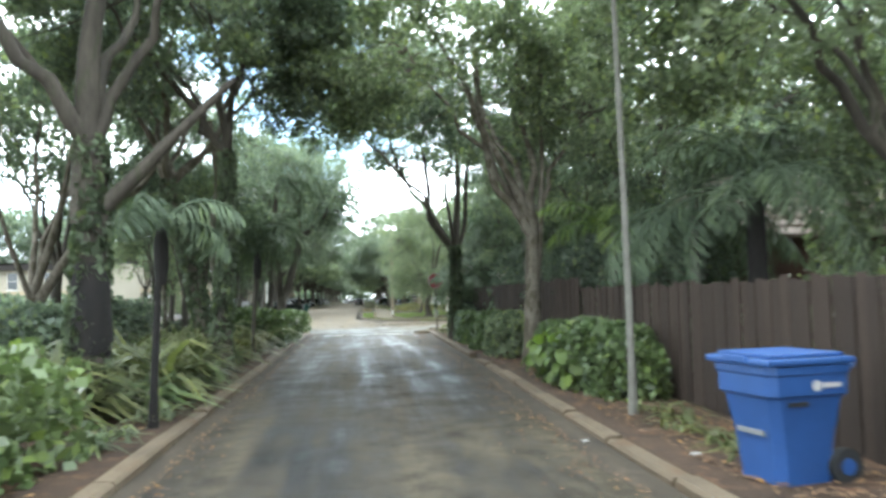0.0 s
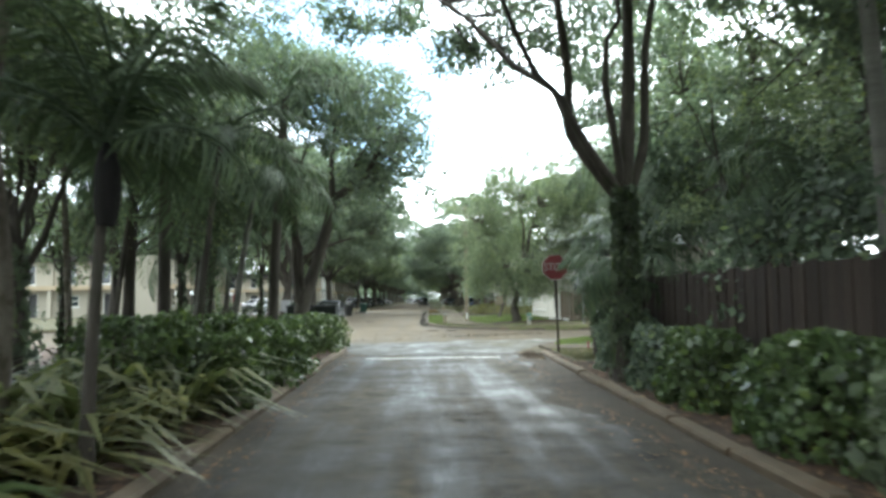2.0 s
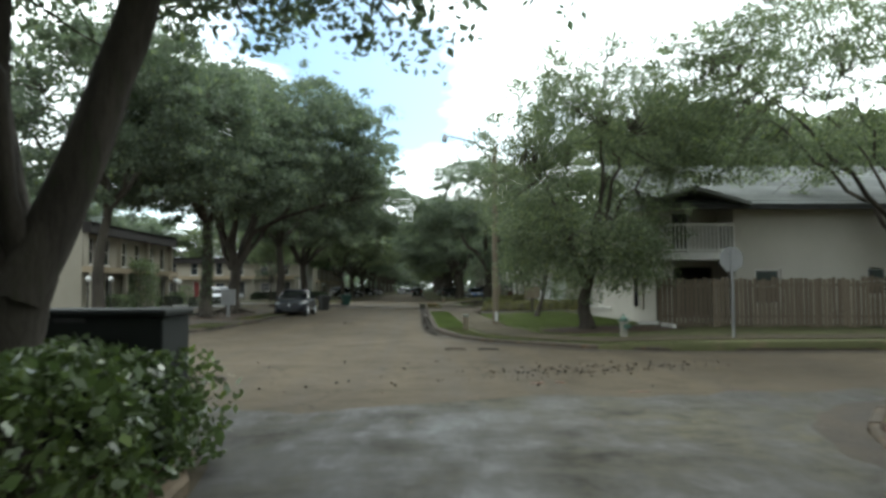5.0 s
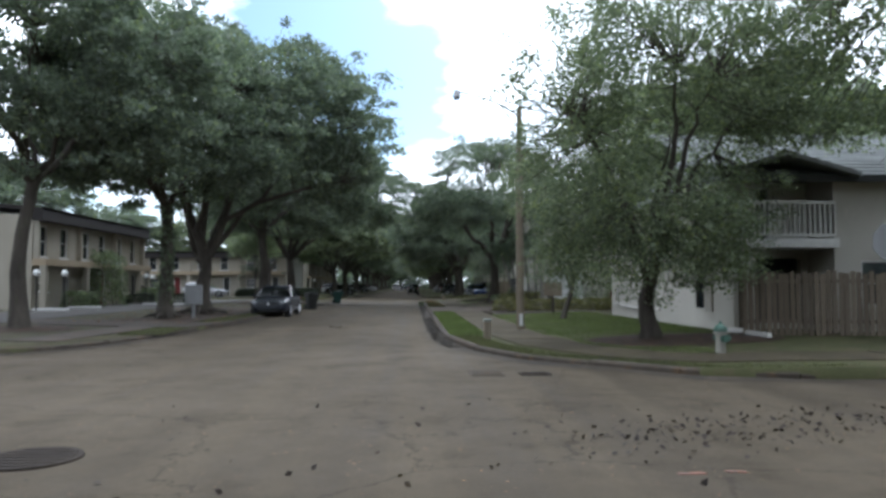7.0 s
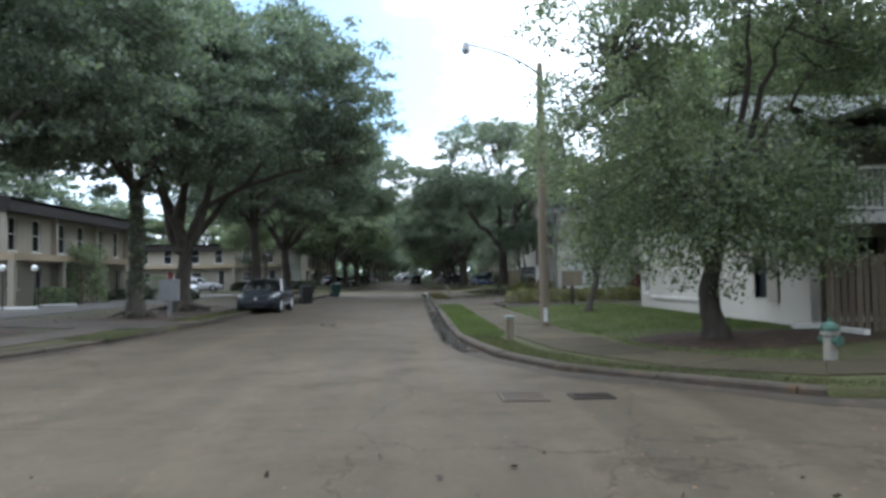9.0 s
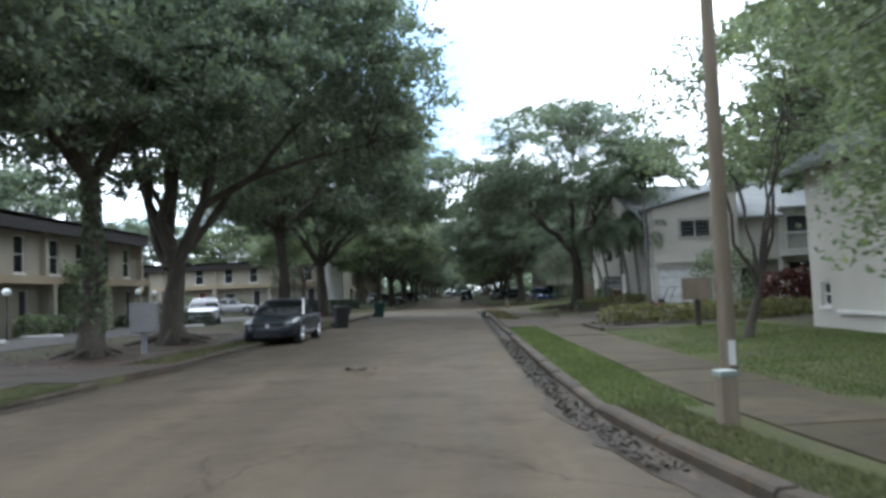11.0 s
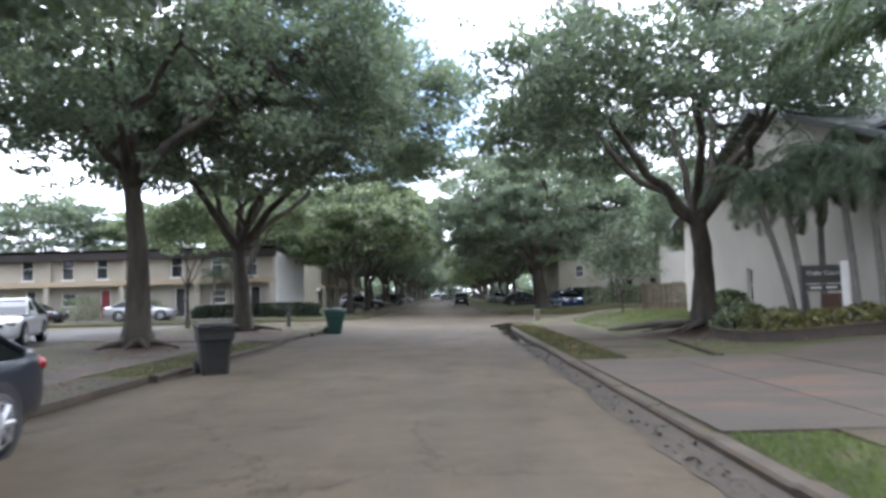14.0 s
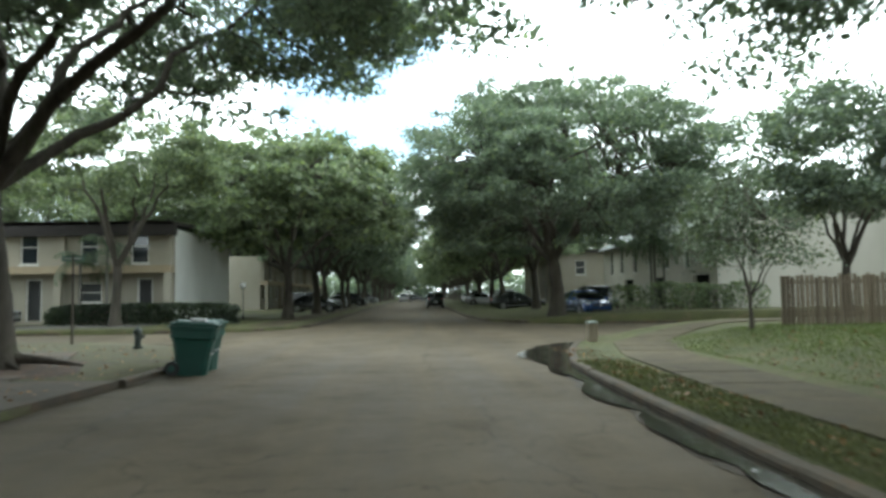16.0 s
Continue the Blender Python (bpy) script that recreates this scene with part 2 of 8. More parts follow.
M = dict(
    lane=road("lane_asphalt", (0.0312, 0.0256, 0.0172), (0.0717, 0.0594, 0.0391), (0.0184, 0.0152, 0.0118), (0.4, 0.92), (1.3, 0.1, 1), 0.2, (0.013, 0.011, 0.009), 0.85),
    mouth=road("damp_crossing_asphalt", (0.0238, 0.0224, 0.0145), (0.0653, 0.0587, 0.0374), (0.0220, 0.0187, 0.0143), (0.38, 0.92), (0.9, 0.3, 1), 0.2, (0.02, 0.017, 0.013), 0.9),
    street=road("street_asphalt", (0.064, 0.0515, 0.034), (0.09, 0.073, 0.05), (0.054, 0.0435, 0.029), (0.7, 0.95), (1.3, 0.06, 1), 0.1, None, 0.16),
    lot=surface("parking_asphalt", (0.06, 0.055, 0.05), (0.1, 0.092, 0.083), 0.4, 50, (0.75, 0.95), 0.25, (1, 1, 1), 0.1),
    kerb=surface("kerb_concrete", (0.0437, 0.0362, 0.0275), (0.0936, 0.0786, 0.0612), 1.6, 40, (0.8, 0.95), 0.4, (1, 1, 1), 0.12, (0.09, 0.06, 0.035), (0.52, 0.68), 0.12),
    kerb_lane=surface("tan_kerb_concrete", (0.0680, 0.0499, 0.0318), (0.1440, 0.1092, 0.0725), 1.6, 40, (0.8, 0.95), 0.4, (1, 1, 1), 0.3, (0.1, 0.062, 0.035), (0.54, 0.7), 0.12),
    drive=surface("stained_driveway", (0.0517, 0.0429, 0.0337), (0.0882, 0.0758, 0.0604), 0.5, 45, (0.8, 0.95), 0.25, (0.5, 1.5, 1), 0.12, (0.1, 0.066, 0.046), (0.5, 0.68), 0.08),
    dark_panel=paint("dark_green_brown_panel", (0.03, 0.032, 0.026), 0.6),
    slab=surface("sidewalk_concrete", (0.0532, 0.0440, 0.0268), (0.0874, 0.0740, 0.0466), 0.9, 45, (0.85, 0.97), 0.4, (1, 1, 1), 0.1, (0.05, 0.04, 0.029), (0.48, 0.64), 0.14),
    soil=surface("leaf_strewn_soil", (0.0298, 0.0204, 0.0145), (0.0723, 0.0476, 0.0323), 2.0, 22, (0.85, 0.98), 0.8, (1, 1, 1), 0.2, (0.12, 0.066, 0.038), (0.55, 0.68)),
    lawn=surface("lawn_turf", (0.049, 0.051, 0.023), (0.086, 0.088, 0.038), 0.7, 30, (0.85, 0.98), 0.9, (1, 1, 1), 0.15, (0.095, 0.075, 0.045), (0.53, 0.68)),
    worn_turf=surface("worn_turf", (0.049, 0.043, 0.028), (0.086, 0.078, 0.043), 0.8, 30, (0.85, 0.98), 0.8, (1, 1, 1), 0.15, (0.075, 0.08, 0.035), (0.52, 0.66)),
    ground=surface("far_ground", (0.05, 0.075, 0.025), (0.1, 0.11, 0.05), 0.05, 3, (0.9, 0.98), 0.2),
    blade=leaf_material("grass_blades", (0.056, 0.061, 0.025), (0.098, 0.100, 0.041), 0.3),
    blade_bright=leaf_material("bright_grass_blades", (0.072, 0.098, 0.028), (0.123, 0.148, 0.049), 0.3),
    lawn_bright=surface("bright_lawn_turf", (0.057, 0.074, 0.025), (0.098, 0.115, 0.041), 0.7, 30, (0.85, 0.98), 0.9, (1, 1, 1), 0.15, (0.095, 0.08, 0.045), (0.56, 0.72)),
    leaf_dark=leaf_material("dark_leaves", (0.1049, 0.1252, 0.0997), (0.1717, 0.2020, 0.1562)),
    leaf_mid=leaf_material("green_leaves", (0.12, 0.143, 0.092), (0.19, 0.216, 0.135)),
    leaf_light=leaf_material("light_leaves", (0.15, 0.172, 0.1), (0.23, 0.25, 0.145), 0.45),
    leaf_deep=leaf_material("deep_green_leaves", (0.0180, 0.0270, 0.0156), (0.0390, 0.0510, 0.0270), 0.2, 0.45),
    mould=surface("wet_leaf_mould", (0.024, 0.0185, 0.0125), (0.06, 0.046, 0.03), 1.6, 24, (0.88, 0.98), 0.8, (1, 0.5, 1), 0.35, (0.07, 0.052, 0.036), (0.56, 0.68)),
    leaf_hedge=leaf_material("hedge_leaves", (0.0544, 0.0812, 0.0356), (0.1188, 0.1535, 0.0614), 0.25, 0.35),
    leaf_strap=leaf_material("strap_leaves", (0.0651, 0.0829, 0.0407), (0.1554, 0.1591, 0.0629), 0.3, 0.4),
    leaf_bright=leaf_material("broad_round_leaves", (0.06, 0.1, 0.03), (0.16, 0.2, 0.045), 0.35, 0.45, 0.5),
    leaf_yellow=leaf_material("variegated_leaves", (0.0876, 0.0905, 0.0298), (0.1678, 0.1532, 0.0537), 0.25, 0.4),
    leaf_red=leaf_material("red_leaves", (0.06, 0.015, 0.015), (0.1, 0.03, 0.025), 0.25, 0.4),
    leaf_palm=leaf_material("palm_leaflets", (0.0500, 0.0714, 0.0452), (0.1011, 0.1285, 0.0714), 0.2, 0.75),
    leaf_dry=leaf_material("fallen_leaves", (0.1, 0.055, 0.03), (0.2, 0.12, 0.06), 0.1, 0.8),
    vine=leaf_material("vine_leaves", (0.0594, 0.0756, 0.0454), (0.1026, 0.1242, 0.0702), 0.2),
    bark=surface("grey_brown_bark", (0.0371, 0.0317, 0.0262), (0.0983, 0.0841, 0.0688), 3.0, 26, (0.85, 0.97), 0.9, (1, 1, 0.25), 0.2, (0.05, 0.055, 0.03), (0.56, 0.7)),
    bark_pale=surface("pale_bark", (0.0750, 0.0615, 0.0465), (0.2100, 0.1837, 0.1500), 3.5, 22, (0.85, 0.97), 0.9, (1, 1, 0.6), 0.2, (0.07, 0.06, 0.04), (0.48, 0.6)),
    palm_bark=surface("ringed_palm_bark", (0.1080, 0.1026, 0.0864), (0.1944, 0.1836, 0.1620), 1.2, 9, (0.8, 0.95), 0.6, (0.3, 0.3, 3.0), 0.2),
    fibre=surface("dark_palm_fibre", (0.0062, 0.0052, 0.0052), (0.0182, 0.0146, 0.0130), 6, 40, (0.9, 0.98), 0.8, (1, 1, 0.3)),
    fence=surface("brown_stained_wood", (0.0261, 0.0171, 0.0125), (0.0475, 0.0332, 0.0251), 1.2, 30, (0.75, 0.92), 0.5, (6, 6, 0.5), 0.3, piece=0.22),
    fence_pale=surface("weathered_wood", (0.1054, 0.0806, 0.0558), (0.2046, 0.1674, 0.1240), 1.2, 30, (0.8, 0.95), 0.5, (6, 6, 0.5), 0.25, (0.1, 0.08, 0.06), (0.58, 0.72), 0.22),
    stucco=surface("white_stucco", (0.4312, 0.4004, 0.3432), (0.5368, 0.5060, 0.4444), 0.35, 40, (0.85, 0.97), 0.35, (1, 1, 0.6), 0.2, (0.6, 0.56, 0.48), (0.62, 0.82), fine_mix=0.2),
    stucco_cream=surface("cream_stucco", (0.2890, 0.2614, 0.2064), (0.3784, 0.3440, 0.2821), 0.35, 40, (0.85, 0.97), 0.35, (1, 1, 0.6), 0.2, fine_mix=0.2),
    band=surface("ochre_band", (0.3, 0.235, 0.155), (0.38, 0.31, 0.215), 0.5, 40, (0.85, 0.97), 0.2, fine_mix=0.2),
    shingle=surface("grey_shingles", (0.1280, 0.1360, 0.1320), (0.2160, 0.2240, 0.2160), 0.8, 26, (0.8, 0.95), 0.5, (1, 1, 2.5), 0.3, piece=0.15),
    mansard=surface("brown_mansard_shingles", (0.0229, 0.0187, 0.0174), (0.0433, 0.0375, 0.0348), 0.8, 26, (0.8, 0.95), 0.5, (1, 1, 2.5), 0.3, piece=0.15),
    tile_roof=surface("clay_roof_tiles", (0.0980, 0.0686, 0.0514), (0.1568, 0.1225, 0.0980), 1.2, 16, (0.75, 0.92), 0.5, (1, 1, 1), 0.3, (0.2, 0.14, 0.1), (0.56, 0.75), 0.18),
    trim=paint("white_trim", (0.6, 0.58, 0.54), 0.6),
    dark_trim=paint("dark_trim", (0.03, 0.03, 0.03), 0.8),
    brown_wall=surface("brown_wall", (0.0420, 0.0228, 0.0158), (0.0700, 0.0380, 0.0248), 0.8, 30, (0.8, 0.95), 0.3),
    pane=glass("window_glass"),
    car_glass=glass("tinted_car_glass", (0.006, 0.007, 0.008), 0.08, 0.0, 0.3),
    leaf_speck=leaf_material("dark_dead_leaves", (0.018, 0.013, 0.01), (0.05, 0.035, 0.024), 0.1, 0.8),
    leaf_heap=leaf_material("grey_brown_dead_leaves", (0.06, 0.042, 0.03), (0.15, 0.11, 0.08), 0.1, 0.8),
    interior=paint("recess_shade_paint", (0.03, 0.03, 0.03), 0.9),
    red_door=paint("red_door", (0.2, 0.03, 0.03), 0.5),
    garage=paint("white_garage_door", (0.62, 0.62, 0.6), 0.55),
    blue_bin=paint("blue_plastic", (0.022, 0.064, 0.2), 0.42),
    dark_bin=paint("charcoal_plastic", (0.014, 0.0145, 0.013), 0.65),
    box_black=paint("dark_green_black_plastic", (0.008, 0.0105, 0.009), 0.85),
    green_bin=paint("green_plastic", (0.0060, 0.0480, 0.0360), 0.5),
    rubber=paint("black_rubber", (0.018, 0.018, 0.018), 0.8),
    letter=paint("dull_white_lettering", (0.42, 0.4, 0.39), 0.6),
    sign_red=paint("red_sign_face", (0.18, 0.022, 0.028), 0.45),
    white_paint=paint("white_marking", (0.7, 0.7, 0.68), 0.6),
    worn_line=surface("worn_road_line", (0.26, 0.25, 0.23), (0.46, 0.45, 0.42), 2.0, 40, (0.6, 0.85), 0.2, (1, 1, 1), 0.4, (0.06, 0.055, 0.05), (0.47, 0.6)),
    steel=paint("grey_steel", (0.28, 0.28, 0.28), 0.5, 0.6),
    post_green=surface("rusted_post", (0.035, 0.03, 0.025), (0.08, 0.06, 0.045), 4, 40, (0.7, 0.9), 0.3),
    pole_wood=surface("tan_wood_pole", (0.15, 0.12, 0.085), (0.25, 0.21, 0.155), 1.5, 30, (0.8, 0.95), 0.5, (5, 5, 0.3), 0.25),
    hydrant_green=paint("green_hydrant_paint", (0.05, 0.105, 0.075), 0.65, dirt=0.35),
    hydrant_white=paint("silver_hydrant_paint", (0.24, 0.225, 0.185), 0.65, dirt=0.3),
    hydrant_dark=paint("dull_dark_hydrant_paint", (0.035, 0.045, 0.04), 0.7),
    box_green=paint("grey_green_cabinet", (0.2, 0.23, 0.2), 0.6),
    white_wall=surface("sun_bright_white_wall", (0.58, 0.57, 0.54), (0.7, 0.69, 0.66), 0.4, 40, (0.85, 0.97), 0.3, (1, 1, 0.6), 0.2, fine_mix=0.15),
    box_grey=paint("grey_brown_paint", (0.34, 0.31, 0.26), 0.7),
    globe=paint("white_globe", (0.8, 0.8, 0.78), 0.3),
    water=glass("standing_water", (0.03, 0.027, 0.022), 0.03, 5.0),
    rubble=surface("broken_stone", (0.04, 0.033, 0.025), (0.1, 0.086, 0.066), 8, 60, (0.8, 0.95), 0.5, piece=0.3),
    iron=surface("cast_iron", (0.022, 0.017, 0.013), (0.05, 0.04, 0.031), 4, 50, (0.8, 0.95), 0.4, (1, 1, 1), 0.15),
    faded_orange=surface("faded_orange_paint", (0.12, 0.06, 0.04), (0.26, 0.11, 0.065), 6, 60, (0.7, 0.9), 0.2, stain=(0.08, 0.062, 0.046), stain_at=(0.48, 0.58)),
    litter=paint("white_litter", (0.3600, 0.3600, 0.3480), 0.7),
    car_blue=paint("dark_blue_car_paint", (0.007, 0.01, 0.019), 0.32, 0.1, 0.35, 0.05),
    car_bright=paint("bright_blue_car_paint", (0.02, 0.06, 0.2), 0.25, 0.4, 0.8, 0.05),
    car_white=paint("white_car_paint", (0.6, 0.6, 0.6), 0.3, 0.0, 0.8, 0.05),
    car_silver=paint("silver_car_paint", (0.35, 0.35, 0.36), 0.3, 0.6, 0.8, 0.05),
    car_dark=paint("black_car_paint", (0.02, 0.02, 0.022), 0.25, 0.2, 0.8, 0.05),
    rim=paint("silver_rim", (0.45, 0.45, 0.46), 0.35, 0.7),
    lamp_glass=paint("clear_lamp", (0.3, 0.31, 0.32), 0.12),
    tail=paint("red_tail_lamp", (0.25, 0.015, 0.015), 0.2),
)


# ---------------------------------------------------------------- building helpers
def link_mesh(name, mesh, material, parent=None, label=""):
    if material and not mesh.materials:
        mesh.materials.append(material)
    ob = new(name, mesh)
    if parent is not None:
        ob.parent = parent
    if label:
        tagged(ob, label)
    return ob


def part(name, bm, material, parent=None, label="", smooth=False):
    """Links a bmesh as one mesh object under its thing."""
    bm.normal_update()
    me = bpy.data.meshes.new(name)
    bm.to_mesh(me)
    bm.free()
    if smooth:
        me.shade_smooth()
    return link_mesh(name, me, material, parent, label)


def empty(name, x, y, z, rz=0.0, label="", category="", group="", kind=""):
    ob = new(name)
    ob.empty_display_size = 0.2
    ob.matrix_world = pose(x, y, z, 0, 0, rz)
    return tagged(ob, label, category, group, kind)


def box(bm, x0, x1, y0, y1, z0, z1, bevel=0.0, turn=None):
    m = Matrix.Translation(((x0 + x1) / 2, (y0 + y1) / 2, (z0 + z1) / 2)) @ Matrix.Diagonal((x1 - x0, y1 - y0, z1 - z0, 1))
    made = bmesh.ops.create_cube(bm, size=1, matrix=turn @ m if turn else m)["verts"]
    if bevel:
        edges = {e for v in made for e in v.link_edges}
        bmesh.ops.bevel(bm, geom=list(edges), offset=bevel, segments=2, profile=0.6, affect="EDGES")
    return bm


def boxes(*sizes, bevel=0.0):
    bm = bmesh.new()
    for s in sizes:
        box(bm, *s, bevel=bevel)
    return bm


def rod(bm, a, b, r0, r1=None, sides=10):
    a, b = Vector(a), Vector(b)
    d = b - a
    m = Matrix.Translation((a + b) / 2) @ d.to_track_quat("Z", "Y").to_matrix().to_4x4()
    bmesh.ops.create_cone(bm, cap_ends=True, segments=sides, radius1=r0, radius2=r0 if r1 is None else r1, depth=d.length, matrix=m)
    return bm


def ball(bm, x, y, z, r, scale=(1, 1, 1), seg=14):
    bmesh.ops.create_uvsphere(bm, u_segments=seg, v_segments=max(6, seg // 2), radius=r, matrix=Matrix.Translation((x, y, z)) @ Matrix.Diagonal((*scale, 1)))
    return bm


def tube_arrays(points, radii, sides=8, wobble=0.0, rng=None):
    """Rings round a path: vertices and quads."""
    pts = np.array(points, float)
    tang = np.gradient(pts, axis=0)
    tang /= np.linalg.norm(tang, axis=1)[:, None] + 1e-9
    ref = np.array([0.31, 0.95, 0.05])
    u = np.cross(tang, ref)
    u /= np.linalg.norm(u, axis=1)[:, None] + 1e-9
    v = np.cross(tang, u)
    ang = np.linspace(0, 2 * math.pi, sides, endpoint=False)
    rad = np.array(radii, float)[:, None] * np.ones((1, sides))
    if wobble and rng is not None:
        rad = rad * (1 + wobble * rng.uniform(-1, 1, rad.shape))
    ring = pts[:, None, :] + rad[..., None] * (np.cos(ang)[None, :, None] * u[:, None, :] + np.sin(ang)[None, :, None] * v[:, None, :])
    n = len(pts)
    faces = [(i * sides + j, i * sides + (j + 1) % sides, (i + 1) * sides + (j + 1) % sides, (i + 1) * sides + j) for i in range(n - 1) for j in range(sides)]
    return ring.reshape(-1, 3), faces


class Pile:
    """Gathers vertices and faces of many pieces for one mesh."""

    def __init__(self):
        self.v, self.f, self.n = [], [], 0

    def add(self, verts, faces):
        self.v.append(np.asarray(verts, float))
        self.f += [tuple(i + self.n for i in f) for f in faces]
        self.n += len(verts)

    def tube(self, points, radii, sides=8, wobble=0.0, rng=None):
        self.add(*tube_arrays(points, radii, sides, wobble, rng))

    def mesh(self, name, smooth=True):
        me = bpy.data.meshes.new(name)
        me.from_pydata(np.concatenate(self.v).tolist(), [], self.f)
        if smooth:
            me.shade_smooth()
        return me


def quads_mesh(name, corners):
    """A mesh of loose quads from an array (n, 4, 3)."""
    n = len(corners)
    me = bpy.data.meshes.new(name)
    me.vertices.add(4 * n)
    me.vertices.foreach_set("co", np.ascontiguousarray(corners, np.float32).ravel())
    me.loops.add(4 * n)
    me.loops.foreach_set("vertex_index", np.arange(4 * n, dtype=np.int32))
    me.polygons.add(n)
    me.polygons.foreach_set("loop_start", np.arange(0, 4 * n, 4, dtype=np.int32))
    me.update(calc_edges=True)
    return me


def leaf_quads(rng, centres, size, flat=0.5, slim=0.55, droop=0.0):
    """Diamond leaves at the centres: flat 1 lies level, 0 turns any way."""
    n = len(centres)
    nor = rng.normal(size=(n, 3)) * (1 - flat)
    nor[:, 2] += flat + 0.15
    nor /= np.linalg.norm(nor, axis=1)[:, None]
    u = rng.normal(size=(n, 3))
    u -= (u * nor).sum(1)[:, None] * nor
    u /= np.linalg.norm(u, axis=1)[:, None]
    u[:, 2] -= droop
    w = np.cross(nor, u)
    s = (size * rng.uniform(0.6, 1.35, n))[:, None]
    a, b = u * s * 0.5, w * s * 0.5 * slim
    return np.stack([centres - a, centres + b - a * 0.15, centres + a, centres - b - a * 0.15], 1)


def blob_points(rng, n):
    p = rng.normal(size=(n, 3))
    p /= np.linalg.norm(p, axis=1)[:, None]
    return p * (rng.uniform(0.15, 1, n) ** (1 / 2.2))[:, None]


def bez(a, b, c, n):
    t = np.linspace(0, 1, n)[:, None]
    return (1 - t) ** 2 * np.array(a) + 2 * t * (1 - t) * np.array(b) + t**2 * np.array(c)


# ---------------------------------------------------------------- trees and plants
def broad_tree(name, label, x, y, z, seed, fork, r, centre, radii, clumps=80, per=200, leaf=0.2, limbs=6, leaf_mat="leaf_dark", bark="bark", lean=(0, 0), clump=(0.75, 0.4), flat=0.45, hollow=0.5, roots=0, vine=0, low=-0.55, category="tree", group="", kink=0.12, gaps=-0.12, arms=(), sprays=(), root_len=1.0, core=1.25, fringe=0.3):
    """A broadleaf tree: a tapered trunk that forks, crooked limbs with twigs, and a crown of many small leaves in layered clumps with gaps."""
    rng = np.random.default_rng(seed)
    per, leaf = per * 0.8, leaf * 1.0
    root = empty(name, x, y, z, 0, label, category, group)
    top = np.array([lean[0], lean[1], fork])
    c, rad = np.array(centre, float), np.array(radii, float) * 0.93
    trunk = Pile()
    ks = np.linspace(0, 1, 9)
    path = np.outer(ks, top) + np.c_[np.sin(ks * 4 + seed) * kink * r * 3 * ks, np.cos(ks * 3 + seed) * kink * r * 3 * ks, np.zeros(9)]
    path[0, 2] = -0.15
    trunk.tube(path, r * (1.0 - 0.3 * ks) * (1 + 0.55 * np.exp(-ks * 9)), 14, 0.1, rng)
    for k in range(roots):
        a = 2 * math.pi * (k + rng.uniform(-0.3, 0.3)) / roots
        d = np.array([math.cos(a), math.sin(a), 0])
        ln = r * rng.uniform(2.2, 4.5) * root_len
        side = np.array([-d[1], d[0], 0]) * rng.uniform(-0.3, 0.3) * ln
        trunk.tube([d * r * 0.5 + (0, 0, r * 0.9), d * r * 1.25 + (0, 0, r * 0.3), d * ln * 0.6 + side * 0.4 + (0, 0, 0.05), d * ln + side + (0, 0, -0.08)], [r * 0.45, r * 0.34, r * 0.2, r * 0.06], 7, 0.1, rng)
    trunk_ob = link_mesh("trunk", trunk.mesh("trunk"), M[bark], root)
    tips, owners = [], []
    start = path[-1]
    piles = []
    for k in range(limbs):
        a = 2 * math.pi * (k + rng.uniform(-0.35, 0.35)) / limbs
        e = rng.uniform(0.1, 0.75)
        goal = c + rad * np.array([math.cos(a) * (1 - 0.35 * e), math.sin(a) * (1 - 0.35 * e), e * 0.9 - 0.1]) * rng.uniform(0.6, 0.8)
        mid = (start + goal) / 2 + rng.normal(size=3) * 0.12 * rad + np.array([0, 0, 0.12 * rad[2]])
        pts = bez(start - (0, 0, 0.12), mid, goal, 11)
        pts[2:-1] += rng.normal(size=(8, 3)) * 0.06 * rad.mean() * 0.35
        rr = r * np.linspace(0.55, 0.07, 11) * rng.uniform(0.65, 1.0)
        p = Pile()
        p.tube(pts, rr, 8, 0.05, rng)
        piles.append(p)
        tips += list(pts[3:])
        owners += [k] * len(pts[3:])
    for k, (pts, r0, r1) in enumerate(arms):
        q = np.array(pts, float)
        at = np.linspace(0, len(q) - 1, 4 * len(q))
        w = np.stack([np.interp(at, range(len(q)), q[:, i]) for i in range(3)], 1)
        w[1:-1] = (w[:-2] + 2 * w[1:-1] + w[2:]) / 4
        p = Pile()
        p.tube(w, np.linspace(r0, r1, len(w)), 10, 0.05, rng)
        piles.append(p)
        tips += list(w[len(w) // 2 :])
        owners += [limbs + k] * (len(w) - len(w) // 2)
    tips = np.array(tips)
    found, tries = [np.array(s, float) for s in sprays], 0
    off = rng.uniform(-50, 50, 3)
    while len(found) < clumps and tries < clumps * 40:
        tries += 1
        d = rng.normal(size=3)
        d /= np.linalg.norm(d)
        if d[2] < low:
            continue
        q = c + rad * d * (hollow + (1 - hollow) * rng.uniform(0, 1) ** 0.6)
        if noise.noise(Vector(q * 0.35 + off)) < gaps:
            continue
        found.append(q)
    for _ in range(int(clumps * fringe)):
        d = rng.normal(size=3)
        d /= np.linalg.norm(d)
        d[2] = max(d[2], low)
        q = c + rad * d * rng.uniform(0.96, 1.12)
        if noise.noise(Vector(q * 0.35 + off)) > gaps:
            found.append(q)
    quads = []
    for at, q in enumerate(found):
        k = int(np.argmin(((tips - q) ** 2).sum(1)))
        s = tips[k]
        mid = (s + q) / 2 + rng.normal(size=3) * 0.2
        piles[owners[k]].tube(bez(s, mid, q, 5), np.linspace(max(0.014, r * 0.08), 0.006, 5), 4)
        size = rng.uniform(0.6, 1.35) if at < clumps else rng.uniform(0.4, 0.7)
        wide = np.array([clump[0], clump[0], clump[1]]) * size
        n = int(per * size**1.5)
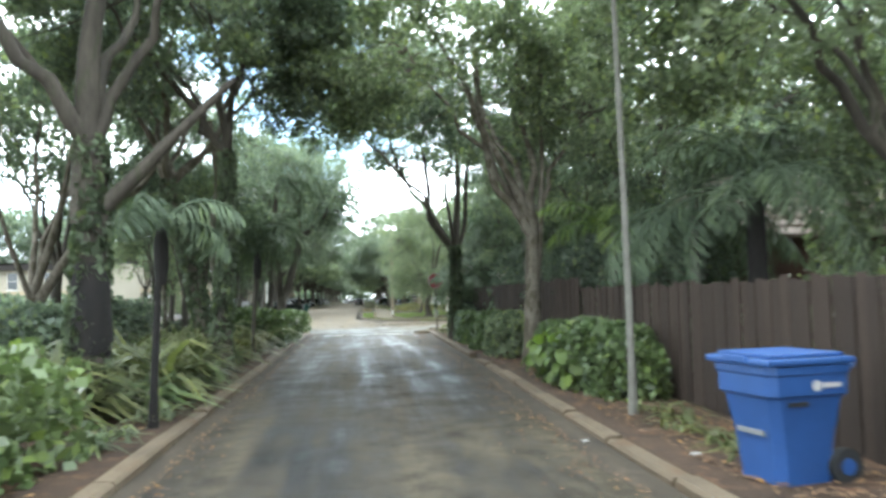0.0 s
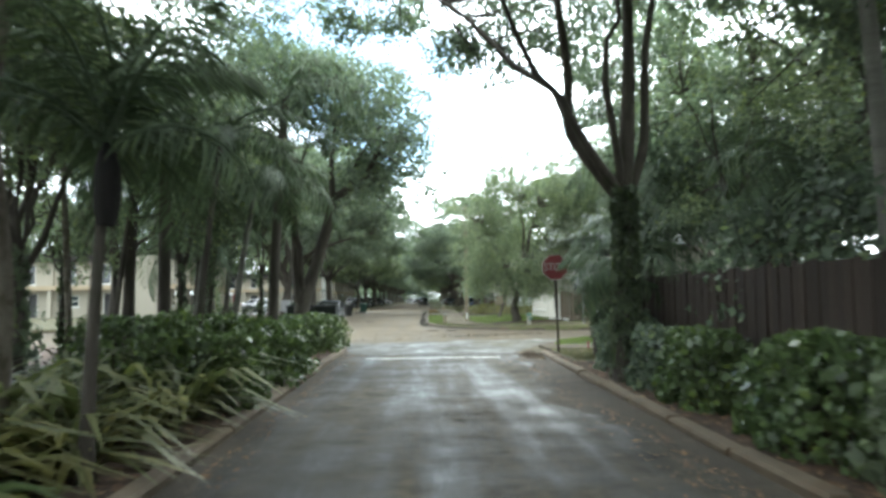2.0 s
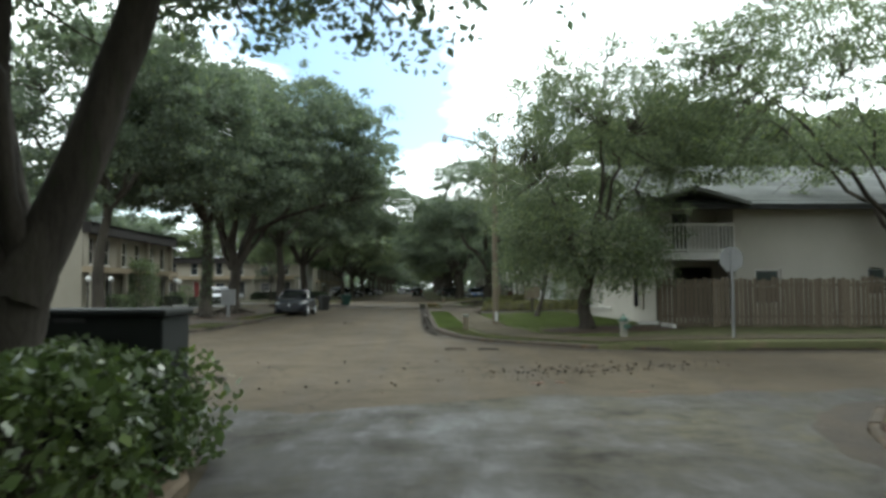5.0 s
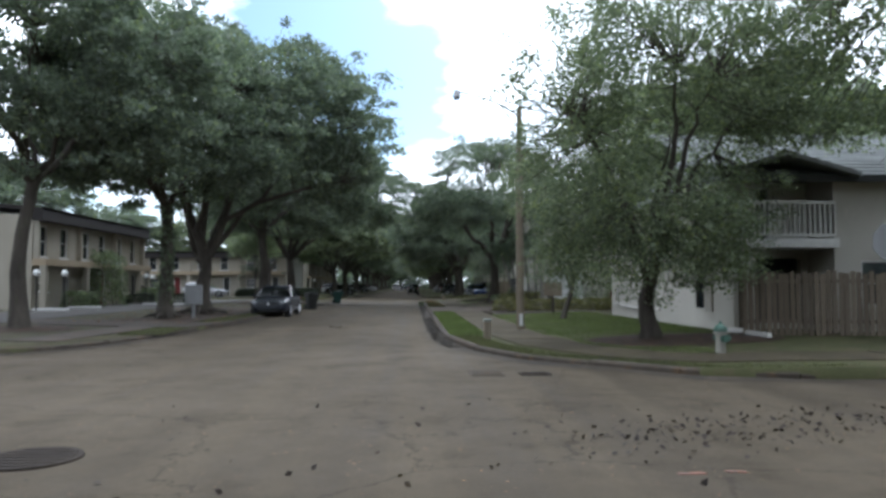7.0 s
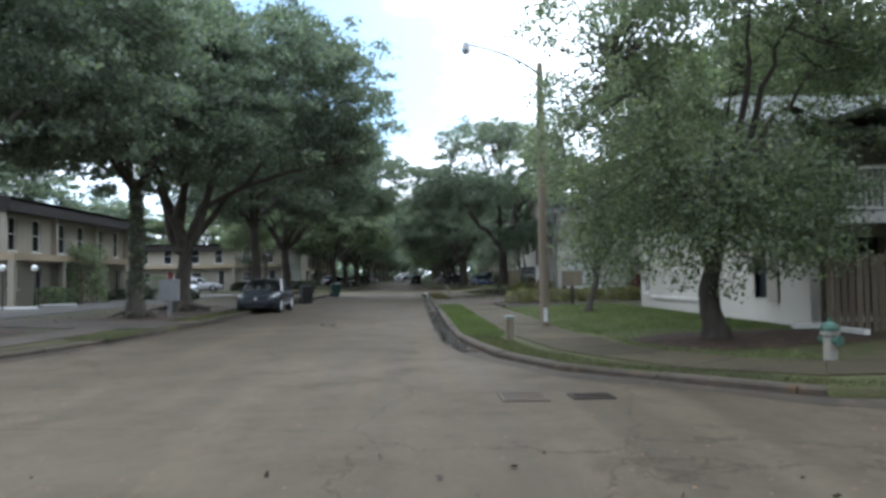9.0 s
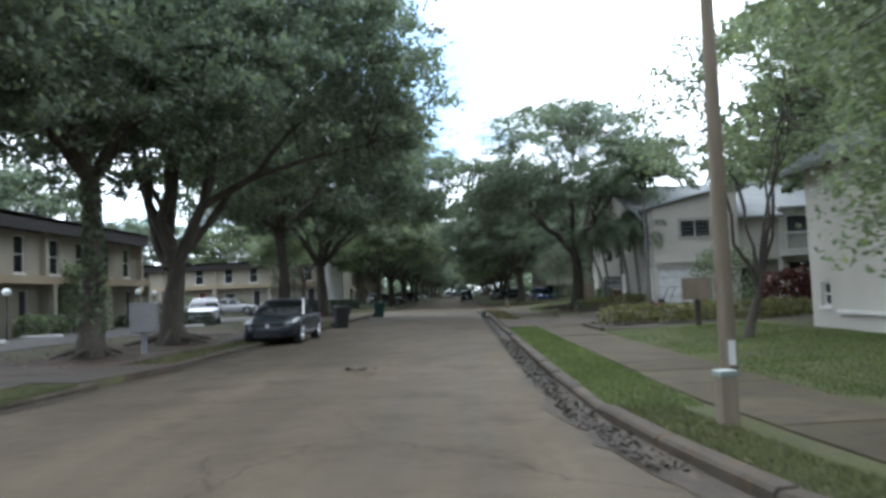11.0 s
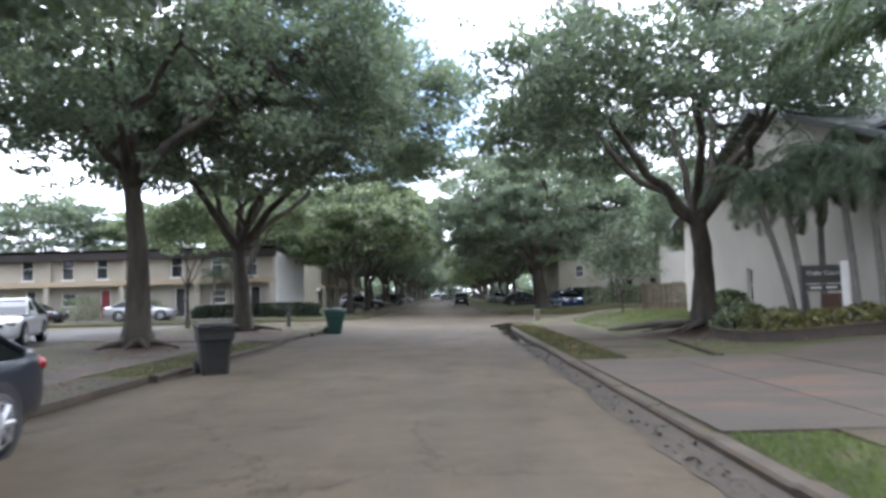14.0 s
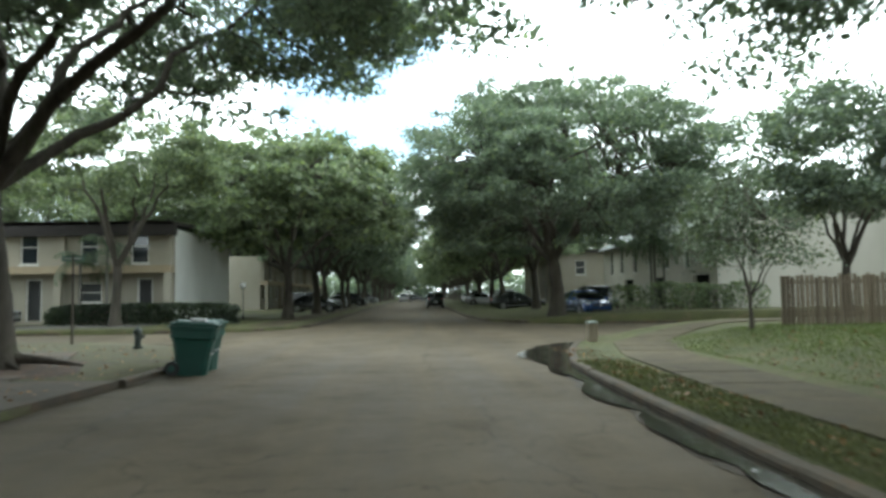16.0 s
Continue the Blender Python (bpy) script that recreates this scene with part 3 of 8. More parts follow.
        mass = blob_points(rng, n - n // 2) * wide
        fans = rng.integers(5, 9)
        turn = rng.uniform(0, 2 * math.pi, fans)
        reach = clump[0] * size * rng.uniform(0.7, 1.55, fans)
        which, along = rng.integers(0, fans, n // 2), rng.uniform(0.2, 1.0, n // 2)
        run = reach[which] * along
        twig = np.c_[np.cos(turn[which]) * run, np.sin(turn[which]) * run, rng.uniform(-0.35, 0.5, fans)[which] * run * 0.6 - 0.22 * along**2 * reach[which]]
        twig += rng.normal(size=twig.shape) * clump[1] * 0.2
        pts = np.r_[mass, twig]
        deep = np.r_[np.linalg.norm(mass / wide, axis=1), 0.55 + 0.45 * along]
        quads.append(leaf_quads(rng, q + pts, leaf * np.interp(deep, [0.3, 0.75, 1.0], [core, 1.0, 0.75]), flat, 0.6, 0.15))
    for p in piles:
        link_mesh("limb", p.mesh("limb"), M[bark], root)
    crown = link_mesh("crown", quads_mesh("crown", np.concatenate(quads)), M[leaf_mat], root)
    if vine:
        n = vine
        tt = rng.uniform(0.02, 1.0, n)
        a = rng.uniform(0, 2 * math.pi, n)
        base = np.stack([np.interp(tt, ks, path[:, i]) for i in range(3)], 1)
        rr = r * (1 - 0.3 * tt) * rng.uniform(0.95, 1.25, n)
        link_mesh("vine", quads_mesh("vine", leaf_quads(rng, base + np.c_[np.cos(a) * rr, np.sin(a) * rr, np.zeros(n)], 0.13, 0.1, 0.8, 0.5)), M["vine"], root, "dark climbing vine leaves on the trunk")
    return root


FRONDS = {}


def frond_mesh(length, leaflet, pairs, sag, width, seed):
    key = (length, leaflet, pairs, sag, width, seed)
    if key in FRONDS:
        return FRONDS[key]
    rng = np.random.default_rng(seed)
    s = np.linspace(0, 1, pairs)
    ang = radians(62) - s * sag
    step = length / pairs
    xs, zs = np.cumsum(np.cos(ang)) * step, np.cumsum(np.sin(ang)) * step
    quads = []
    for i in range(3, pairs):
        here = np.array([xs[i], 0, zs[i]])
        t = np.array([math.cos(ang[i]), 0, math.sin(ang[i])])
        ln = leaflet * math.sin(math.pi * (0.12 + 0.86 * s[i])) ** 0.6 * rng.uniform(0.85, 1.1)
        for side in (-1, 1):
            d = np.array([t[0] * 0.55 + rng.normal() * 0.1, side * 0.8, t[2] * 0.55 - 0.1 - rng.uniform(0, 0.75)])
            d /= np.linalg.norm(d)
            w = np.cross(d, [0, 0, 1.0])
            w = w / (np.linalg.norm(w) + 1e-6) * width
            mid = here + d * ln * 0.55
            end = here + d * ln + np.array([0, 0, -0.25 * ln])
            quads.append([here, mid - w, end, mid + w])
    me = quads_mesh("leaflets", np.array(quads))
    p = Pile()
    p.tube(np.c_[xs, 0 * xs, zs][::2], np.linspace(0.03, 0.006, len(xs[::2])), 5)
    FRONDS[key] = (me, p.mesh("rib"))
    return FRONDS[key]


def palm(name, label, x, y, z, height, r, seed, fronds=13, length=2.0, leaflet=0.55, pairs=46, sag=2.1, width=0.013, lean=(0, 0), boot=0.0, group="", shaft=0.0, bark="palm_bark", leaf_mat="leaf_palm", tilt=(-28, 52)):
    """A palm: a slim ringed trunk and arching feather fronds of many leaflets."""
    rng = np.random.default_rng(seed)
    root = empty(name, x, y, z, 0, label, "palm", group)
    ks = np.linspace(0, 1, 14)
    path = np.c_[lean[0] * ks**1.5, lean[1] * ks**1.5, ks * height]
    path[0, 2] = -0.1
    p = Pile()
    p.tube(path, r * (1 + 0.5 * np.exp(-ks * 12) - 0.25 * ks), 10, 0.03, rng)
    link_mesh("trunk", p.mesh("trunk"), M[bark], root)
    head = path[-1]
    if boot:
        b = Pile()
        b.tube([head - (0, 0, boot), head - (0, 0, boot * 0.7), head - (0, 0, boot * 0.2), head + (0, 0, 0.1)], [r * 1.3, r * 1.9, r * 1.8, r * 0.9], 10, 0.12, rng)
        link_mesh("fibre_boot", b.mesh("fibre_boot"), M["fibre"], root, "dark fibrous frond bases")
    if shaft:
        b = Pile()
        b.tube([head, head + (0, 0, shaft * 0.5), head + (0, 0, shaft)], [r * 1.1, r * 1.15, r * 0.6], 10)
        link_mesh("crownshaft", b.mesh("crownshaft"), M["leaf_light"], root, "smooth green crownshaft")
        head = head + (0, 0, shaft)
    for k in range(fronds):
        me, rib = frond_mesh(length, leaflet, pairs, sag, width, seed % 3)
        if not me.materials:
            me.materials.append(M[leaf_mat])
            rib.materials.append(M[leaf_mat])
        f = new("frond", me)
        f.parent = root
        f.matrix_local = pose(*head, rng.uniform(-12, 12), rng.uniform(*tilt), 360 * k / fronds * 2.4 + rng.uniform(-15, 15)) @ Matrix.Diagonal((*([rng.uniform(0.8, 1.1)] * 3), 1))
        g = new("rib", rib)
        g.parent = f
    return root


def leafy_mass(name, label, x, y, z, size, n, leaf, mat, seed, category="shrub", group="", flat=0.25, squareness=2.0, stems=7, rz=0.0, slim=0.6, lumps=0.25, shell=0.55):
    """A shrub or hedge: woody stems inside and a bulging mass of single leaves."""
    rng = np.random.default_rng(seed)
    root = empty(name, x, y, z, rz, label, category, group)
    sx, sy, sz = size
    d = rng.normal(size=(n, 3))
    d /= (np.abs(d) ** (squareness * 2)).sum(1)[:, None] ** (1 / (squareness * 2))
    d[:, 2] = np.abs(d[:, 2]) * 2 - 1
    bulge = np.array([noise.noise(Vector(q * np.array(size) * 1.1 + seed)) for q in d])
    rad = (shell + (1 - shell) * rng.uniform(0, 1, n) ** 0.5) * (1 + lumps * bulge)
    pts = d * rad[:, None] * np.array([sx, sy, sz]) / 2
    pts[:, 2] += sz / 2
    pts[:, 2] = np.maximum(pts[:, 2], 0.05)
    link_mesh("foliage", quads_mesh("foliage", leaf_quads(rng, pts, leaf, flat, slim, 0.2)), M[mat], root)
    for k in range(stems):
        p = Pile()
        a, b = rng.uniform(-0.32, 0.32, 2)
        e, f = rng.uniform(-0.42, 0.42, 2)
        p.tube(bez((a * sx, b * sy, -0.05), (a * sx, b * sy, sz * 0.4), (e * sx, f * sy, sz * 0.85), 5), np.linspace(0.022, 0.006, 5), 5)
        link_mesh("stem", p.mesh("stem"), M["bark"], root)
    return root


def strap_plant(name, label, x, y, z, seed, blades=42, length=0.9, width=0.07, mat="leaf_strap", group="", spread=0.18, rise=1.0):
    """A clump of long arching strap leaves, each bent along its length."""
    rng = np.random.default_rng(seed)
    root = empty(name, x, y, z, 0, label, "plant", group)
    pile = Pile()
    for k in range(blades):
        a = rng.uniform(0, 2 * math.pi)
        d = np.array([math.cos(a), math.sin(a), 0])
        w = np.array([-d[1], d[0], 0]) * width * rng.uniform(0.6, 1.2) * 0.5
        ln = length * rng.uniform(0.6, 1.25)
        b0 = np.array([*rng.uniform(-spread, spread, 2), 0.0])
        up = rng.uniform(0.45, 1.0) * rise
        verts = []
        for s, ws in ((0, 0.45), (0.35, 1.0), (0.7, 0.8), (1.0, 0.08)):
            q = b0 + d * ln * s * (0.35 + 0.5 * s) + np.array([0, 0, ln * (up * s - 0.75 * s**2.2)])
            q[2] = max(q[2], 0.01)
            verts += [q - w * ws, q + w * ws]
        pile.add(verts, [(0, 1, 3, 2), (2, 3, 5, 4), (4, 5, 7, 6)])
    link_mesh("foliage", pile.mesh("foliage"), M[mat], root)
    return root


def round_leaf_plant(name, label, x, y, z, size, seed, leaves=40, leaf=0.12, group=""):
    """A plant of broad heart-shaped leaves held on thin stalks."""
    rng = np.random.default_rng(seed)
    root = empty(name, x, y, z, 0, label, "plant", group)
    blade, stalk = Pile(), Pile()
    ang = np.linspace(0, 2 * math.pi, 11, endpoint=False)
    for k in range(leaves):
        a = rng.uniform(0, 2 * math.pi)
        h = rng.uniform(0.2, 1.0)
        s = (1 - 0.55 * h**3) * rng.uniform(0.55, 1.0)
        c = np.array([math.cos(a) * size[0] / 2 * s, math.sin(a) * size[1] / 2 * s, size[2] * h])
        nor = Vector((math.cos(a) * 0.9 + rng.normal() * 0.3, math.sin(a) * 0.9 + rng.normal() * 0.3, 0.55 + 0.4 * h))
        m = np.array(nor.to_track_quat("Z", "Y").to_matrix())
        r = leaf * rng.uniform(0.65, 1.25)
        rad = r * (1 - 0.28 * np.exp(-((ang - math.pi) / 0.45) ** 2)) * (1 + 0.08 * np.cos(ang))
        loc = np.c_[np.cos(ang) * rad, np.sin(ang) * rad, -0.35 * (np.abs(np.sin(ang)) * rad) ** 2 / r - 0.12 * rad]
        verts = np.r_[[[0, 0, 0.0]], loc] @ m.T + c
        blade.add(verts, [(0, i + 1, (i + 1) % 11 + 1) for i in range(11)])
        stalk.tube(bez((c[0] * 0.2, c[1] * 0.2, 0.0), (c[0] * 0.5, c[1] * 0.5, c[2] * 0.8), c, 5), [0.007] * 5, 4)
    link_mesh("foliage", blade.mesh("foliage"), M["leaf_bright"], root)
    link_mesh("stem", stalk.mesh("stem"), M["leaf_hedge"], root)
    return root


def stuff(name, label, quads, mat, category="plant"):
    return tagged(link_mesh(name, quads_mesh(name, quads), M[mat]), label, category, kind="stuff")


# ---------------------------------------------------------------- ground, roads, kerbs
def ease(a):
    a = min(1.0, max(0.0, a))
    return a * a * (3 - 2 * a)


def lie(x, y):
    """Height of the raised ground beside the roads."""
    h = 0.11
    if y > 42 and x > 1.5:
        h += ease((x - 4.8) / 4) * (0.12 + 0.28 * ease((y - 72) / 8))
    if y > 48 and x < -5:
        h += 0.1 * ease((-7 - x) / 6)
    return h


def tell(pts):
    ys, xs = [p[0] for p in pts], [p[1] for p in pts]
    return lambda y: float(np.interp(y, ys, xs))


def raised(name, mat, pts_left, pts_right, ys, nx, label, rough=0.02, power=1.0):
    """A sheet of raised ground between two edges, with its sides closed down to the road."""
    left, right = tell(pts_left), tell(pts_right)
    bm = bmesh.new()
    rows = []
    for y in ys:
        a, b = left(y), right(y)
        row = []
        for i in range(nx + 1):
            u = i / nx
            x = a + (b - a) * u
            edge = min(abs(x - a), abs(x - b))
            wob = noise.noise(Vector((x * 0.8, y * 0.8, 3.1))) * rough * min(1, edge)
            row.append(bm.verts.new((x, y, lie(x, y) + wob)))
        rows.append(row)
    for r0, r1 in zip(rows, rows[1:]):
        for i in range(nx):
            bm.faces.new((r0[i], r0[i + 1], r1[i + 1], r1[i]))
    rim = rows[0] + [r[-1] for r in rows[1:]] + rows[-1][-2::-1] + [r[0] for r in rows[-2:0:-1]]
    low = [bm.verts.new((v.co.x, v.co.y, -0.06)) for v in rim]
    for i in range(len(rim)):
        j = (i + 1) % len(rim)
        bm.faces.new((rim[i], low[i], low[j], rim[j]))
    bmesh.ops.remove_doubles(bm, verts=bm.verts[:], dist=0.0005)
    return tagged(part(name, bm, M[mat], None, "", True), label, "ground", kind="structure")


def sheet(name, mat, x0, x1, y0, y1, z, label, category="road", nx=12, ny=40, wave=0.006):
    bm = bmesh.new()
    g = [[bm.verts.new((x0 + (x1 - x0) * i / nx, y0 + (y1 - y0) * j / ny, z + wave * noise.noise(Vector((i * 1.7, j * 1.3, z))))) for i in range(nx + 1)] for j in range(ny + 1)]
    for j in range(ny):
        for i in range(nx):
            bm.faces.new((g[j][i], g[j][i + 1], g[j + 1][i + 1], g[j + 1][i]))
    return tagged(part(name, bm, M[mat], None, "", True), label, category, kind="structure")


sheet("ground", "ground", -900, 900, -500, 1500, -0.09, "flat green land reaching the horizon", "ground", 6, 6, 0.0)
sheet("road_main", "street", -70, 70, 31.55, 460, 0.0, "dusty tan-grey asphalt street and crossing, dry and worn", "road", 40, 110, 0.004)
sheet("road_lane", "lane", -0.9, 5.6, -16, 31.53, 0.003, "dark damp patched asphalt lane between concrete kerbs", "road", 12, 60, 0.006)

LANE_L = [(-16, 0.3), (6.5, 0.15), (12, 0.06), (20, -0.12), (33, -0.33), (34, -0.45), (34.8, -0.85), (35.3, -1.6), (35.6, -3.2), (35.7, -60)]
LANE_R = [(-16, 4.15), (6, 4.4), (14, 4.58), (25, 4.68), (31.2, 4.82), (33, 5.0), (35, 5.75), (36.6, 6.9), (37.3, 8.6), (37.6, 12), (37.7, 60)]
MAIN_L = [(48.5, -60), (48.7, -12), (49.1, -8.8), (49.7, -7.4), (51.2, -6.7), (53, -6.35), (56, -6.0), (61, -5.9), (90, -5.85), (93.4, -5.75), (97, -5.9), (99.5, -6.5), (101, -7.8), (101.8, -10), (102.2, -16), (102.3, -60)]
MAIN_R = [(44.1, 60), (44.15, 12), (44.3, 7.2), (44.9, 5.5), (46.4, 4.2), (47.5, 3.1), (49.6, 2.3), (52.5, 1.9), (57, 1.8), (90, 1.8), (94, 1.95), (97, 2.5), (99.2, 3.1), (101, 3.7), (102.6, 4.7), (103.6, 6.2), (104, 9), (104.1, 60)]
FAR_L = [(110, -60), (110.2, -12), (110.8, -8), (112, -6.7), (115, -5.95), (430, -5.9)]
FAR_R = [(112.8, 60), (113, 12), (113.6, 6.5), (115, 4.2), (118, 2.7), (125, 2.1), (430, 2.0)]


def shift(pts, d):
    return [(y, x + d) for y, x in pts]


def knots(pts, step):
    ys = sorted({p[0] for p in pts} | set(np.arange(pts[0][0], pts[-1][0], step).round(2).tolist()))
    return ys


KW = 0.17
raised("bed_left", "soil", [(-16, -60), (36, -60)], shift(LANE_L, -KW), knots(LANE_L, 1.2), 24, "dark soil bed strewn with brown leaves beside the lane")
raised("bed_right", "soil", shift(LANE_R, KW), [(-16, 60), (38, 60)], knots(LANE_R, 1.2), 24, "dark soil bed strewn with brown leaves under the fence")
raised("lawn_left", "worn_turf", [(48, -60), (103, -60)], shift(MAIN_L, -KW), knots(MAIN_L, 1.0), 30, "thin worn lawn with bare patches along the street")
raised("lawn_right", "lawn", shift(MAIN_R, KW), [(44, 60), (105, 60)], knots(MAIN_R, 1.0), 40, "green lawn rising gently from the street")
raised("lawn_far_left", "lawn", [(110, -60), (430, -60)], shift(FAR_L, -KW), knots(FAR_L, 8), 14, "worn lawn under street trees")
raised("lawn_far_right", "lawn", shift(FAR_R, KW), [(112, 60), (430, 60)], knots(FAR_R, 8), 14, "worn lawn under street trees")


def outline(pts, y0, y1, step):
    """Points along an edge between two y values, at even steps of length."""
    f = tell(pts)
    ys = np.unique(np.r_[np.linspace(y0, y1, 400), [p[0] for p in pts if y0 < p[0] < y1]])
    xy = np.array([(f(y), y) for y in ys])
    run = np.r_[0, np.cumsum(np.linalg.norm(np.diff(xy, axis=0), axis=1))]
    n = max(1, round(run[-1] / step))
    at = np.linspace(0, run[-1], n + 1)
    return np.c_[np.interp(at, run, xy[:, 0]), np.interp(at, run, xy[:, 1])]


def kerb(name, pts, y0, y1, side, label, step=1.5, height=0.13, seed=1, gap=0.012, upset=0.02):
    """A concrete kerb cast in lengths with open joints; side +1: the bank lies towards +x."""
    rng = np.random.default_rng(seed)
    xy = outline(pts, y0, y1, step)
    root = tagged(empty(name, xy[0][0], xy[0][1], 0), label, "kerb", kind="structure")
    o = Vector((xy[0][0], xy[0][1], 0))
    for a, b in zip(xy, xy[1:]):
        d = b - a
        ln = np.linalg.norm(d)
        d /= ln
        nrm = np.array([d[1], -d[0]]) * side
        a2, b2 = a + d * gap, b - d * gap * rng.uniform(0.5, 2)
        h = height * rng.uniform(0.9, 1.08)
        sec = [(0.0, -0.05), (0.0, h - 0.03), (0.03, h), (KW, h + 0.004), (KW, -0.05)]
        push = upset * rng.normal(size=2)
        bm = bmesh.new()
        rings = []
        for q, dz in ((a2, push[0]), (b2, push[1])):
            rings.append([bm.verts.new((q[0] + nrm[0] * u - o.x - upset * 0.6 * abs(dz) * nrm[0], q[1] + nrm[1] * u - o.y, v + dz * 0.3 * (v > 0))) for u, v in sec])
        k = len(sec)
        for i in range(k):
            bm.faces.new((rings[0][i], rings[0][(i + 1) % k], rings[1][(i + 1) % k], rings[1][i]))
        bm.faces.new(rings[0][::-1])
        bm.faces.new(rings[1])
        bmesh.ops.recalc_face_normals(bm, faces=bm.faces[:])
        part("kerb_length", bm, M["kerb_lane" if "lane" in name else "kerb"], root)
    return root


kerb("kerb_lane_left", LANE_L, -14, 34.9, -1, "stained concrete kerb beside a planted bed", 1.8, 0.12, 2)
kerb("kerb_lane_right", LANE_R, -14, 16.6, 1, "stained concrete kerb with cracked lengths", 1.6, 0.1, 3, 0.03, 0.05)
kerb("kerb_lane_right", LANE_R, 17.4, 30.9, 1, "stained concrete kerb with cracked lengths", 1.6, 0.11, 4, 0.03, 0.04)
kerb("kerb_corner", LANE_R, 33.2, 37.68, 1, "low worn concrete kerb round a corner lawn", 1.2, 0.06, 5)
for k, (a, b) in enumerate(((48.6, 57.4), (60.6, 73.2), (77.3, 87.6), (92.0, 102.25))):
    kerb("kerb_street_left", MAIN_L, a, b, -1, "weathered concrete street kerb with chipped lengths", 1.8, 0.12, 10 + k)
kerb("kerb_street_right", MAIN_R, 44.12, 70.9, 1, "weathered concrete street kerb with chipped lengths", 1.8, 0.12, 20)
kerb("kerb_street_right", MAIN_R, 70.9, 78.3, 1, "low worn kerb before a driveway", 1.8, 0.1, 24)
kerb("kerb_street_right", MAIN_R, 78.3, 104.05, 1, "weathered concrete street kerb with chipped lengths", 1.8, 0.12, 21)
kerb("kerb_far_left", FAR_L, 110.1, 220, -1, "weathered concrete street kerb", 4.0, 0.13, 22)
kerb("kerb_far_right", FAR_R, 112.9, 220, 1, "weathered concrete street kerb", 4.0, 0.13, 23)


def slab_path(name, centre, width, label, step=1.5, mat="slab", lift=0.025, seed=1):
    """Paving cast in slabs with open joints, along a line of (x, y)."""
    rng = np.random.default_rng(seed)
    c = np.array(centre, float)
    run = np.r_[0, np.cumsum(np.linalg.norm(np.diff(c, axis=0), axis=1))]
    n = max(1, round(run[-1] / step))
    at = np.linspace(0, run[-1], n + 1)
    xy = np.c_[np.interp(at, run, c[:, 0]), np.interp(at, run, c[:, 1])]
    tan = np.gradient(xy, axis=0)
    tan /= np.linalg.norm(tan, axis=1)[:, None]
    nor = np.c_[tan[:, 1], -tan[:, 0]] * width / 2
    root = tagged(empty(name, xy[0][0], xy[0][1], 0), label, "pavement", kind="structure")
    for i in range(n):
        bm = bmesh.new()
        a, b = xy[i] + tan[i] * 0.008, xy[i + 1] - tan[i + 1] * 0.008
        tops = [a - nor[i], a + nor[i], b + nor[i + 1], b - nor[i + 1]]
        dz = rng.uniform(-0.006, 0.006)
        up = [bm.verts.new((p[0] - xy[0][0], p[1] - xy[0][1], lie(p[0], p[1]) + lift + dz)) for p in tops]
        dn = [bm.verts.new((v.co.x, v.co.y, v.co.z - 0.12)) for v in up]
        bm.faces.new(up)
        for k in range(4):
            bm.faces.new((up[k], dn[k], dn[(k + 1) % 4], up[(k + 1) % 4]))
        bmesh.ops.recalc_face_normals(bm, faces=bm.faces[:])
        part("slab", bm, M["slab"] if mat == "slab" else M[mat], root)
    return root


slab_path("sidewalk", [(30, 45.75), (9, 45.75), (6.6, 46.2), (5.0, 47.6), (4.1, 50), (3.75, 53.5), (3.75, 70.85)], 1.45, "tan-grey concrete sidewalk with stained slabs", seed=1)
slab_path("sidewalk", [(3.75, 78.35), (3.75, 90), (4.0, 95), (5.0, 99.5), (7.0, 101.6), (10, 102.4), (30, 102.5)], 1.45, "tan-grey concrete sidewalk with stained slabs", seed=2)
slab_path("driveway", [(1.985, 74.6), (9.35, 74.6)], 7.4, "pale concrete driveway leading to a garage", 1.8, "drive", lift=0.03, seed=3)
slab_path("sidewalk", [(5.05, 32.05), (20, 32.2)], 1.6, "concrete sidewalk across a corner lawn", seed=4)
slab_path("sidewalk", [(-8.3, 51.5), (-8.0, 57), (-7.9, 88), (-8.6, 94), (-10, 98)], 1.3, "dull brown-grey concrete sidewalk", 1.5, "drive", seed=5)
slab_path("driveway", [(-6.05, 59.0), (-14, 60.5)], 3.2, "brown dusty concrete driveway entrance", 2.0, "drive", 0.02, 6)
slab_path("driveway", [(-6.0, 75.2), (-14, 75.2)], 4.0, "brown dusty concrete driveway entrance", 2.0, "drive", 0.02, 7)
slab_path("driveway", [(-6.0, 89.8), (-14, 90.2)], 4.4, "brown dusty concrete driveway entrance", 2.0, "drive", 0.02, 8)
slab_path("sidewalk", [(4.3, 115.5), (3.7, 119), (3.7, 200)], 1.4, "concrete sidewalk", 3.0, seed=9)
slab_path("sidewalk", [(-8, 113), (-8, 200)], 1.4, "concrete sidewalk", 3.0, seed=10)

bm = bmesh.new()
box(bm, -19.0, -13.2, 55.5, 100, 0.0, 0.232)
tagged(part("parking_lot", bm, M["lot"]), "grey asphalt parking lot before townhouses", "parking lot", kind="structure")
bm = bmesh.new()
box(bm, -60, -13.4, 111.6, 115.2, 0.0, 0.225)
tagged(part("parking_lot", bm, M["lot"]), "grey asphalt parking strip before townhouses", "parking lot", kind="structure")

for x, y in ((-17.6, 71.6), (-17.6, 75.4), (-16.4, 83.4), (-13.9, 82.0)):
    bm = boxes((x - 0.9, x + 0.9, y - 0.08, y + 0.08, 0.22, 0.34), bevel=0.03)
    tagged(part("wheel_stop", bm, M["white_wall"]), "low white concrete wheel stop in the parking lot", "wheel stop", "wheel stops in the lot")

